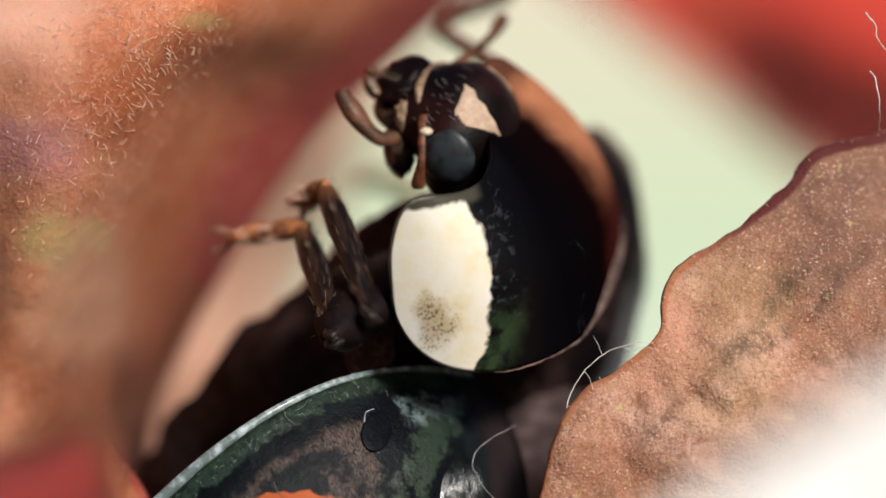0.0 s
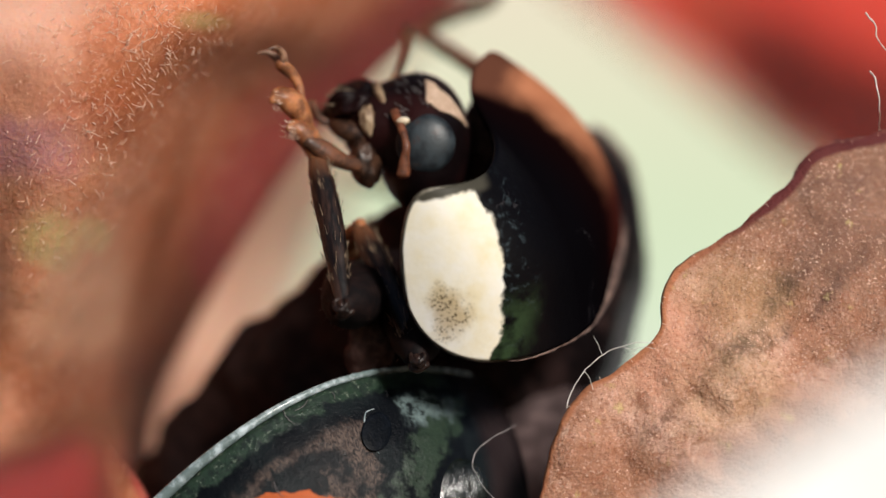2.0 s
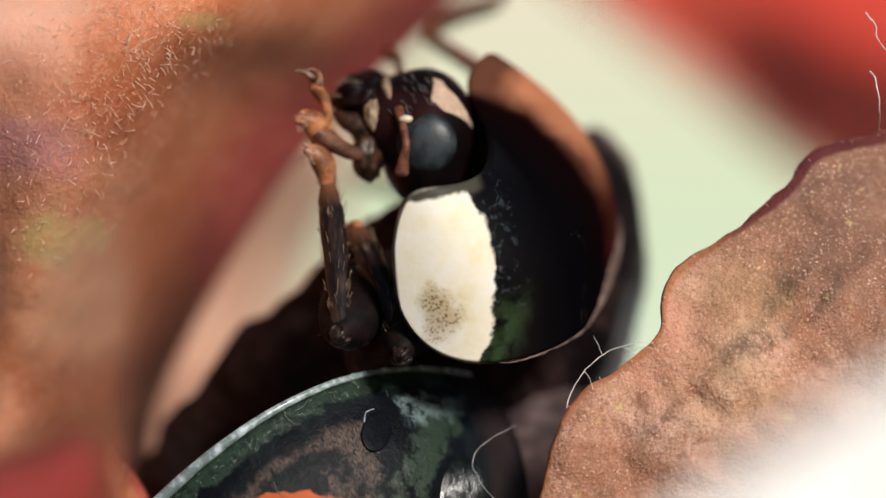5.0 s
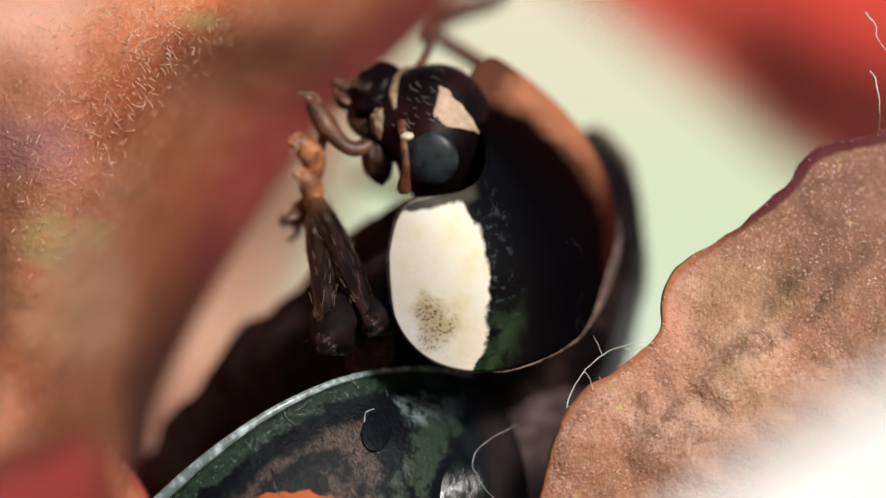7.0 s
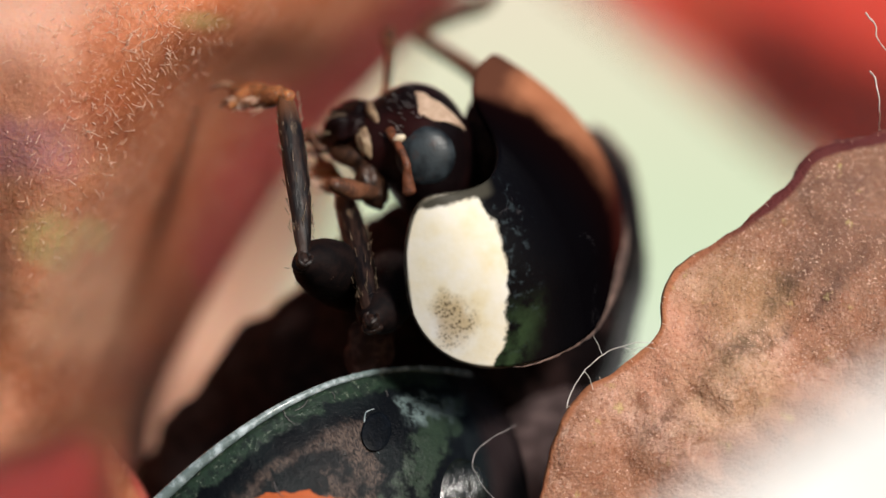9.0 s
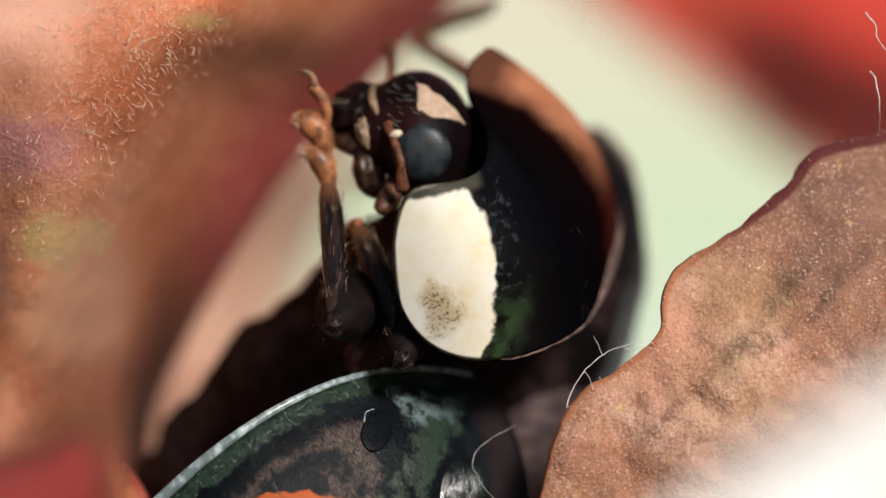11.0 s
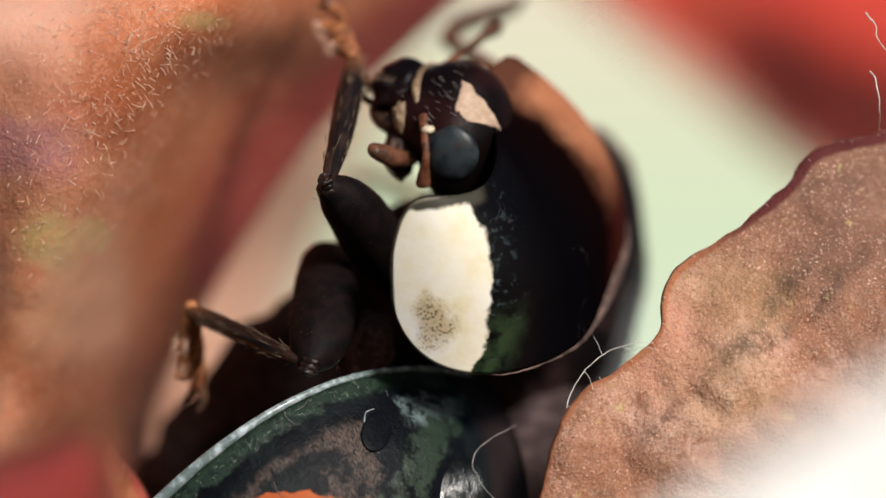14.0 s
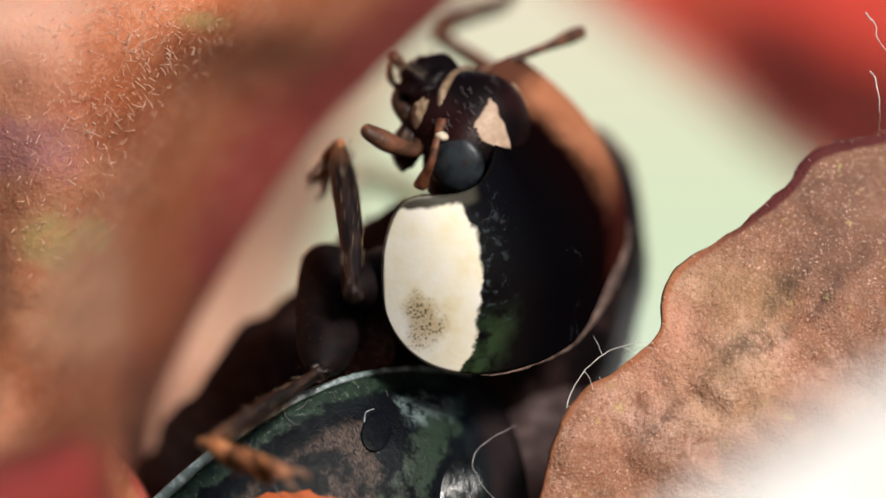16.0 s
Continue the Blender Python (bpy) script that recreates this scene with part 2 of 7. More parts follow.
def petal_material(name, pale, mid, dark, margin, margin_width, green=0.0, relief=0.06, rough=0.75, fine=26.0, glow_through=0.25, band=None, inner=None, stains_and_shade=()):
    """Withered petal: cloudy blotches, papery grain, a darker margin, faint green flecks."""
    s = Surface(name, rough, 0.0, 0.2)
    cloud = s.noise(0.7, 5, 0.55, 0.4)
    base = s.ramp(cloud, (0.34, dark), (0.47, mid), (0.62, pale))
    grain = s.noise(fine, 5, 0.65)
    base = s.mix(s.math("MULTIPLY", s.step(grain, 0.46, 0.66), 0.55), base, mid)
    base = s.mix(s.math("MULTIPLY", s.step(s.noise(9.0, 6, 0.75), 0.50, 0.68), 0.55), base, dark)
    base = s.mix(s.math("MULTIPLY", s.step(s.noise(2.2, 3), 0.60, 0.68), green), base, (0.42, 0.40, 0.14))
    edge = s.math("ADD", s.v, s.math("MULTIPLY_ADD", s.noise(1.5), 0.5 * margin_width, -0.25 * margin_width))
    if inner:
        deep = s.math("ADD", s.v, s.math("MULTIPLY_ADD", s.noise(1.1, 4), 0.3, -0.15))
        base = s.mix(s.math("MULTIPLY", s.step(deep, 0.54, 0.72), s.math("MULTIPLY", s.step(s.u, 0.42, 0.30), 0.7)), base, inner)
    if band:
        wide = s.math("ADD", s.v, s.math("MULTIPLY_ADD", s.noise(0.9, 4), 0.5, -0.25))
        base = s.mix(s.math("MULTIPLY", s.step(wide, 0.58, 0.32), 0.62), base, band)
    base = s.mix(s.step(edge, margin_width, margin_width * 0.25), base, margin)
    # Ovals of colour: real stains and painted shade alike.
    for x, z, rx, rz, colour, amount in stains_and_shade:
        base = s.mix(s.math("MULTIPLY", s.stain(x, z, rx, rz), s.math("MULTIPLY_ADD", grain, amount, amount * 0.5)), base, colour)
    if stains_and_shade:
        thread = s.math("ABSOLUTE", s.math("ADD", s.noise(5.0, 5, 0.65, 1.0), -0.5))
        base = s.mix(s.math("MULTIPLY", s.step(thread, 0.03, 0.0), 0.45), base, pale)
    s.set("Base Color", base)
    s.set("Subsurface Weight", glow_through).set("Subsurface Radius", (1.0, 0.4, 0.2)).set("Subsurface Scale", 0.12 * MM)
    return s.bump(s.math("ADD", s.math("MULTIPLY", grain, 0.4), s.noise(4.0, 4)), 0.7, relief).m


def leaf_material():
    """Dry orange-brown leaf: pimpled skin, sparse dark dots, dusky veins, a purple-brown rim."""
    s = Surface("dry_leaf", 0.68, 0.0, 0.25)
    cloud = s.noise(1.0, 5, 0.6, 0.5)
    base = s.ramp(cloud, (0.32, (0.31, 0.145, 0.085)), (0.46, (0.47, 0.235, 0.150)), (0.58, (0.63, 0.38, 0.285)), (0.75, (0.49, 0.31, 0.175)))
    dusky = s.math("MULTIPLY", s.step(s.math("MULTIPLY_ADD", s.x, 0.6, s.z), 0.7, 1.9), s.step(s.noise(3.2, 6, 0.7), 0.30, 0.55))
    base = s.mix(s.math("MULTIPLY", dusky, 0.8), base, (0.20, 0.105, 0.068))
    pimple = s.cells(36.0)
    base = s.mix(s.math("MULTIPLY", s.step(pimple, 0.50, 0.10), s.math("MULTIPLY", s.noise(6.0, 3), 0.7)), base, (0.74, 0.43, 0.31))
    base = s.mix(s.math("MULTIPLY", s.step(s.noise(14.0, 5, 0.75), 0.46, 0.66), 0.75), base, (0.36, 0.145, 0.08))
    base = s.mix(s.math("MULTIPLY", s.step(s.noise(34.0, 4, 0.7), 0.50, 0.68), 0.65), base, (0.24, 0.088, 0.047))
    vein = s.math("ABSOLUTE", s.math("ADD", s.noise(0.75, 3, 0.5, 0.6), -0.5))
    vein = s.math("MULTIPLY", s.step(vein, 0.05, 0.0), s.step(s.noise(3.0, 5, 0.7), 0.44, 0.64))
    base = s.mix(s.math("MULTIPLY", vein, 0.65), base, (0.20, 0.105, 0.065))
    for x0, z0, x1, z1, width in ((1.46, -1.32, 1.76, -1.0, 0.10), (1.76, -1.0, 2.18, -0.64, 0.12), (2.18, -0.64, 2.46, -0.24, 0.15), (2.46, -0.24, 2.78, 0.08, 0.14), (2.78, 0.08, 2.94, 0.44, 0.16), (2.62, -0.48, 2.82, -0.16, 0.12), (2.82, -0.16, 3.14, 0.08, 0.13), (2.60, 0.44, 3.05, 0.52, 0.14), (2.02, -0.80, 2.42, -0.60, 0.09)):
        line = s.math("MULTIPLY", s.vein(x0, z0, x1, z1, width), s.step(s.noise(7.0, 6, 0.75), 0.30, 0.62))
        base = s.mix(s.math("MULTIPLY", line, 0.85), base, (0.13, 0.068, 0.050))
    base = s.mix(s.math("MULTIPLY", s.stain(2.10, -0.35, 0.40, 0.30), 0.22), base, (0.62, 0.44, 0.21))
    base = s.mix(s.math("MULTIPLY", s.stain(2.0, -1.0, 0.4, 0.3), 0.20), base, (0.62, 0.44, 0.21))
    base = s.mix(s.math("MULTIPLY", s.stain(2.95, 0.35, 0.65, 0.50), s.math("MULTIPLY_ADD", s.noise(5.0, 6, 0.7), 0.9, 0.1)), base, (0.25, 0.125, 0.085))
    base = s.mix(s.math("MULTIPLY", s.stain(1.55, -0.75, 0.35, 0.40), 0.45), base, (0.62, 0.255, 0.155))
    base = s.mix(s.step(s.cells(30.0), 0.16, 0.07), base, (0.11, 0.045, 0.030))
    fleck = s.step(s.noise(7.0, 4, 0.6), 0.62, 0.74)
    base = s.mix(s.math("MULTIPLY", fleck, 0.5), base, (0.70, 0.58, 0.25))
    base = s.mix(s.math("MULTIPLY", s.step(s.noise(24.0, 5, 0.7), 0.54, 0.68), 0.45), base, (0.78, 0.46, 0.34))
    base = s.mix(s.math("MULTIPLY", s.step(s.noise(48.0, 3, 0.6), 0.58, 0.70), s.step(s.noise(4.0, 4), 0.35, 0.6)), base, (0.76, 0.50, 0.39))
    edge = s.math("ADD", s.v, s.math("MULTIPLY_ADD", s.noise(4.0), 0.02, -0.01))
    wide = s.math("MULTIPLY_ADD", s.step(s.u, 0.40, 0.22), 0.012, 0.014)
    base = s.mix(s.step(s.math("SUBTRACT", edge, wide), 0.006, -0.006), base, s.mix(s.step(s.u, 0.50, 0.30), (0.46, 0.18, 0.09), (0.12, 0.024, 0.024)))
    s.set("Base Color", base)
    s.set("Subsurface Weight", 0.15).set("Subsurface Radius", (1.0, 0.4, 0.2)).set("Subsurface Scale", 0.08 * MM)
    height = s.math("ADD", s.math("MULTIPLY", pimple, -0.25), s.math("MULTIPLY", s.noise(5.0, 6, 0.65), 2.2))
    height = s.math("ADD", height, s.math("MULTIPLY", s.noise(42.0, 4, 0.7), 0.5))
    return s.bump(height, 0.85, 0.026).m


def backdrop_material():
    """Far greenery as a glowing sheet that emits its own light: pale yellow-green, whiter below and creamier above."""
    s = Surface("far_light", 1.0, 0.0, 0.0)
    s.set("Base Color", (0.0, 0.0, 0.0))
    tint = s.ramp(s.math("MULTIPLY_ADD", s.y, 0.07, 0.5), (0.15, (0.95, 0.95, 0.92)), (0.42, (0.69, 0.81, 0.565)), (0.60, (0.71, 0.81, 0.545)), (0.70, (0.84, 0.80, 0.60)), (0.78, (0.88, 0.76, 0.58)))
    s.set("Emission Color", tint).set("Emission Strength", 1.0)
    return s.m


SHELL = shell_material()
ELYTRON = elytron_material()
PRONOTUM = pronotum_material()
HEAD = head_material()
EYE = eye_material()
BLACK_LEG = chitin("black_leg", (0.005, 0.0035, 0.004), (0.013, 0.007, 0.0065), 0.65, 0.0, 0.0, 0.12)
BROWN_LEG = chitin("brown_leg", (0.014, 0.007, 0.005), (0.070, 0.032, 0.018), 0.4)
SHIN = shin_material()
CLAW = chitin("claw", (0.10, 0.045, 0.025), (0.40, 0.22, 0.14), 0.4)
AMBER = chitin("amber_foot", (0.20, 0.074, 0.032), (0.54, 0.22, 0.095), 0.45, 0.7)
FEELER = chitin("feeler", (0.060, 0.024, 0.012), (0.19, 0.076, 0.040), 0.55, 0.35)
DARK_FEELER = chitin("dark_feeler", (0.08, 0.026, 0.012), (0.20, 0.068, 0.032), 0.55, 0.35)
CREAM = chitin("cream_cuticle", (0.55, 0.42, 0.26), (0.82, 0.72, 0.56), 0.45)
TAN = chitin("tan_membrane", (0.17, 0.10, 0.058), (0.42, 0.30, 0.19), 0.5)
BELLY = chitin("belly_cuticle", (0.013, 0.0075, 0.0075), (0.034, 0.018, 0.016), 0.7, 0.0, 0.0, 0.12)
DULL_HAIR = chitin("dull_hair", (0.12, 0.11, 0.11), (0.26, 0.23, 0.23), 0.5)
TAN_RIM = chitin("tan_rim", (0.065, 0.038, 0.032), (0.20, 0.128, 0.105), 0.6, 0.0, 0.0)
DUSK = chitin("dusky_abdomen", (0.085, 0.056, 0.056), (0.19, 0.130, 0.126), 0.8, 0.0, 0.0)
BREAST = chitin("breast", (0.06, 0.032, 0.027), (0.13, 0.070, 0.058), 0.8, 0.0, 0.0, 0.1)
THROAT = chitin("throat", (0.030, 0.013, 0.009), (0.075, 0.034, 0.024), 0.7, 0.0, 0.0, 0.15)
RIM = chitin("shell_rim", (0.05, 0.045, 0.032), (0.24, 0.21, 0.16), 0.3)
GREEN_RIM = chitin("green_rim", (0.16, 0.21, 0.21), (0.54, 0.63, 0.67), 0.2, 0.0, 0.6)
GLINT = glint_material()
LENS_OVAL = chitin("lens_reflection_black", (0.002, 0.003, 0.005), (0.005, 0.007, 0.011), 0.4, 0.0, 0.0, 0.08)
CHEEK = chitin("brow_spot", (0.50, 0.34, 0.24), (0.66, 0.48, 0.36), 0.55, 0.0, 0.0)
BRISTLE = chitin("bristle", (0.12, 0.08, 0.05), (0.36, 0.26, 0.17), 0.4)
FIBRE = chitin("pale_fibre", (0.62, 0.56, 0.50), (0.88, 0.84, 0.80), 0.5)
FUZZ = chitin("petal_fuzz", (0.80, 0.52, 0.38), (0.90, 0.70, 0.57), 0.7)
SPOTS = (
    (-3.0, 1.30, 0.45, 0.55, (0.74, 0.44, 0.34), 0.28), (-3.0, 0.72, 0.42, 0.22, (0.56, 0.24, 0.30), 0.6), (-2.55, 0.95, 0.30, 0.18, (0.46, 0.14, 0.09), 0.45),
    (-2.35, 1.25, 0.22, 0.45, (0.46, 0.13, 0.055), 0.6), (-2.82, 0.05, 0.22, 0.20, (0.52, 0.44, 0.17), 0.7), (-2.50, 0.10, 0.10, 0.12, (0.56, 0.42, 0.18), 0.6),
    # The last oval of this row is shade by the petal's foot, put into colour.
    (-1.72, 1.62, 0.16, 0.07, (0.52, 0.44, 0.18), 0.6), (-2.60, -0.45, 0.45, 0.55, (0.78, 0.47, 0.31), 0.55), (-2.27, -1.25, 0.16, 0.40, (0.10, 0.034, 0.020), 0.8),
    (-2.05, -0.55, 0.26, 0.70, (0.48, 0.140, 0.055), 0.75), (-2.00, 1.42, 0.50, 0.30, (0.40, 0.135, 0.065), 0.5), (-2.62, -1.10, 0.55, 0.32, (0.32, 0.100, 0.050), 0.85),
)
LEFT_PETAL = petal_material("peach_petal", (0.79, 0.375, 0.235), (0.63, 0.22, 0.105), (0.50, 0.145, 0.060), (0.46, 0.070, 0.062), 0.30, 0.0, 0.03, band=(0.56, 0.150, 0.060), inner=(0.80, 0.46, 0.35), stains_and_shade=SPOTS)
# One dark oval dims the lower end in place of out-of-focus blur.
BACK_PETAL = petal_material("pale_petal", (0.76, 0.45, 0.33), (0.68, 0.36, 0.25), (0.60, 0.28, 0.18), (0.82, 0.60, 0.44), 0.35, 0.0, 0.02, stains_and_shade=((-1.95, -1.55, 0.55, 0.50, (0.30, 0.13, 0.085), 0.8),))
# Dark ovals paint the red petal's shaded lower edge into its colour.
RED_PETAL = petal_material("red_petal", (0.60, 0.066, 0.046), (0.54, 0.054, 0.036), (0.48, 0.043, 0.028), (0.74, 0.46, 0.36), 0.26, 0.0, 0.02, stains_and_shade=((2.20, 2.00, 0.30, 0.30, (0.30, 0.060, 0.030), 0.8), (2.68, 1.62, 0.44, 0.40, (0.10, 0.014, 0.010), 1.0), (3.14, 1.25, 0.52, 0.45, (0.06, 0.009, 0.007), 1.1), (3.66, 1.00, 0.50, 0.50, (0.06, 0.009, 0.007), 1.1)))
LOW_PETAL = petal_material("low_red_petal", (0.34, 0.053, 0.050), (0.29, 0.041, 0.035), (0.24, 0.030, 0.021), (0.14, 0.058, 0.026), 0.38, 0.0, 0.02)
WHITE_PETAL = petal_material("white_petal", (0.98, 0.97, 0.95), (0.97, 0.96, 0.94), (0.96, 0.95, 0.93), (0.98, 0.97, 0.95), 0.2, 0.0, 0.002, glow_through=0.0)
STALK = chitin("stalk", (0.16, 0.12, 0.05), (0.30, 0.24, 0.12), 0.8, 0.0, 0.0)
LEAF = leaf_material()
LEAF_RIM = chitin("leaf_rim", (0.10, 0.024, 0.022), (0.26, 0.085, 0.06), 0.7, 0.0, 0.0)
BACKDROP = backdrop_material()


# ---- mesh helpers (millimetres) ----
def mesh_of(name, points, faces, material, uvs=None):
    me = bpy.data.meshes.new(name)
    me.from_pydata([tuple(float(c) * MM for c in p) for p in points], [], faces)
    me.polygons.foreach_set("use_smooth", [True] * len(me.polygons))
    if uvs is not None:
        layer = me.uv_layers.new(name="UVMap")
        for loop in me.loops:
            layer.data[loop.index].uv = uvs[loop.vertex_index]
    me.materials.append(material)
    me.update()
    return me


def part(name, geometry, material, parent, label=""):
    ob = new(name, mesh_of(name, geometry[0], geometry[1], material, geometry[2] if len(geometry) > 2 else None))
    ob.parent = parent
    return tagged(ob, label)


def thing(name, geometry, material, label, category, kind="", group=""):
    ob = new(name, mesh_of(name, geometry[0], geometry[1], material, geometry[2] if len(geometry) > 2 else None))
    return tagged(ob, label, category, group, kind)


def join(*pieces):
    points, faces = [], []
    for g in pieces:
        n0 = len(points)
        points += list(g[0])
        faces += [tuple(i + n0 for i in f) for f in g[1]]
    return points, faces


def spline(keys, count):
    """Catmull-Rom curve through keys, count points."""
    keys = np.array(keys, float)
    pad = np.vstack([2 * keys[0] - keys[1], keys, 2 * keys[-1] - keys[-2]])
    out = []
    for s in np.linspace(0, len(keys) - 1, count):
        i = min(int(s), len(keys) - 2)
        f = s - i
        p0, p1, p2, p3 = pad[i:i + 4]
        out.append(0.5 * (2 * p1 + (p2 - p0) * f + (2 * p0 - 5 * p1 + 4 * p2 - p3) * f * f + (3 * p1 - p0 - 3 * p2 + p3) * f ** 3))
    return np.array(out)


def tube(keys, radii, count=14, seg=10, flat=1.0):
    """A tapered tube through keys with rounded ends; flat squashes it sideways."""
    path = spline(keys, count)
    rad = spline(np.array(radii, float)[:, None], count)[:, 0] if len(radii) > 1 else np.full(count, radii[0])
    tang = np.gradient(path, axis=0)
    tang /= np.linalg.norm(tang, axis=1)[:, None]
    up = np.array([0.13, 0.21, 0.97])
    if abs(up @ tang[0]) > 0.9:
        up = np.array([0.97, 0.21, 0.13])
    points, faces = [], []
    for k in range(count):
        side = np.cross(tang[k], up)
        side /= np.linalg.norm(side)
        top = np.cross(side, tang[k])
        for j in range(seg):
            b = 2 * math.pi * j / seg
            points.append(path[k] + max(rad[k], 0.002) * (math.cos(b) * side * flat + math.sin(b) * top))
    for k in range(count - 1):
        for j in range(seg):
            faces.append((k * seg + j, k * seg + (j + 1) % seg, (k + 1) * seg + (j + 1) % seg, (k + 1) * seg + j))
    for k, sgn in ((0, -1), (count - 1, 1)):
        ring, centre, size = k * seg, path[k], max(rad[k], 0.002)
        for out, shrink in ((0.5, 0.85), (0.85, 0.5)):
            first = len(points)
            for j in range(seg):
                points.append(centre + (np.array(points[k * seg + j]) - centre) * shrink + sgn * tang[k] * size * out * 0.7)
            for j in range(seg):
                q = (ring + j, ring + (j + 1) % seg, first + (j + 1) % seg, first + j)
                faces.append(q if sgn > 0 else q[::-1])
            ring = first
        points.append(centre + sgn * tang[k] * size * 0.7)
        c = len(points) - 1
        for j in range(seg):
            q = (ring + j, ring + (j + 1) % seg, c)
            faces.append(q if sgn > 0 else q[::-1])
    return points, faces


def blob(centre, radii, turn=None, nu=28, nv=18, bumps=0.0, seed=0.0):
    """An ellipsoid, optionally turned and lumpy."""
    points, faces = [], []
    turn = turn or Matrix.Identity(3)
    for i in range(nv + 1):
        for j in range(nu):
            p, q = math.pi * i / nv, 2 * math.pi * j / nu
            d = Vector((math.sin(p) * math.cos(q), math.sin(p) * math.sin(q), math.cos(p)))
            k = 1 + bumps * noise.noise(d * 2.3 + Vector((seed, seed * 0.7, 0)))
            v = turn @ Vector((d.x * radii[0] * k, d.y * radii[1] * k, d.z * radii[2] * k))
            points.append(np.array(centre) + np.array(v))
    for i in range(nv):
        for j in range(nu):
            faces.append((i * nu + j, i * nu + (j + 1) % nu, (i + 1) * nu + (j + 1) % nu, (i + 1) * nu + j))
    return points, faces


def roughen(geometry, amount, scale):
    """The same shape with uneven lumps."""
    points = []
    for p in geometry[0]:
        q = Vector(p) * scale
        points.append(np.array(p) + amount * np.array(noise.noise_vector(q)) + 0.4 * amount * np.array(noise.noise_vector(q * 2.7)))
    return points, geometry[1]


def sheet(surface, nu, nv, thick):
    """A sheet with real thickness from surface(u, v) over the unit square, rim closed."""
    g = np.array([[surface(i / nu, j / nv) for j in range(nv + 1)] for i in range(nu + 1)])
    normal = np.cross(np.gradient(g, axis=0), np.gradient(g, axis=1))
    normal /= np.linalg.norm(normal, axis=2)[..., None] + 1e-12
    low = g - normal * thick
    m = nv + 1
    points = list(g.reshape(-1, 3)) + list(low.reshape(-1, 3))
    off = (nu + 1) * m
    faces = []
    for i in range(nu):
        for j in range(nv):
            q = (i * m + j, (i + 1) * m + j, (i + 1) * m + j + 1, i * m + j + 1)
            faces.append(q)
            faces.append(tuple(off + k for k in reversed(q)))
    for i in range(nu):
        for j in (0, nv):
            b = (i * m + j, (i + 1) * m + j)
            faces.append((b[1], b[0], off + b[0], off + b[1]) if j == 0 else (b[0], b[1], off + b[1], off + b[0]))
    for j in range(nv):
        for i in (0, nu):
            b = (i * m + j, i * m + j + 1)
            faces.append((b[0], b[1], off + b[1], off + b[0]) if i == 0 else (b[1], b[0], off + b[0], off + b[1]))
    uv = [(i / nu, j / nv) for i in range(nu + 1) for j in range(nv + 1)]
    return points, faces, uv + uv


def net(rows, waves=0.0, scale=1.0, seed=0.0):
    """A smooth surface(u, v) through rows of control points, with ripples towards and away from the lens."""
    curves = [np.array(spline(r, 61)) for r in rows]

    def surface(u, v):
        s = u * 60
        i = min(int(s), 59)
        f = s - i
        keys = [c[i] * (1 - f) + c[i + 1] * f for c in curves]
        w = v * (len(keys) - 1)
        k = min(int(w), len(keys) - 2)
        f = w - k
        p1, p2 = keys[k], keys[k + 1]
        p0 = keys[k - 1] if k > 0 else 2 * p1 - p2
        p3 = keys[k + 2] if k + 2 < len(keys) else 2 * p2 - p1
        p = 0.5 * (2 * p1 + (p2 - p0) * f + (2 * p0 - 5 * p1 + 4 * p2 - p3) * f * f + (3 * p1 - p0 - 3 * p2 + p3) * f ** 3)
        if waves:
            q = Vector((p[0] * scale, p[2] * scale, seed))
            p = p + np.array((0, waves * (noise.noise(q) + 0.4 * noise.noise(q * 2.7)), 0))
        return p

    return surface


def bristles(count, length, place, seed, thick=0.004, curl=0.0):
    """Fine hairs; place(rng) gives a root and a direction."""
    rng = random.Random(seed)
    pieces = []
    for _ in range(count):
        root, way = place(rng)
        root, way = np.array(root, float), np.array(way, float)
        way /= np.linalg.norm(way)
        ln = length * rng.uniform(0.6, 1.3)
        bend = np.array([rng.uniform(-1, 1) for _ in range(3)]) * 0.25 * ln
        if curl:
            side = np.cross(way, [rng.uniform(-1, 1) for _ in range(3)])
            side /= np.linalg.norm(side) + 1e-6
            turn = curl * rng.uniform(0.4, 1.6)
            keys = [root + ln * 0.5 * (way * math.sin(turn * k) / turn + side * (1 - math.cos(turn * k)) / turn) * 2 for k in (0.0, 0.35, 0.7, 1.0)]
            pieces.append(tube(keys, (thick, thick * 0.8, thick * 0.4), 7, 4))
            continue
        pieces.append(tube([root, root + way * ln * 0.5 + bend * 0.3, root + way * ln + bend], (thick, thick * 0.8, thick * 0.3), 4, 4))
    return join(*pieces)


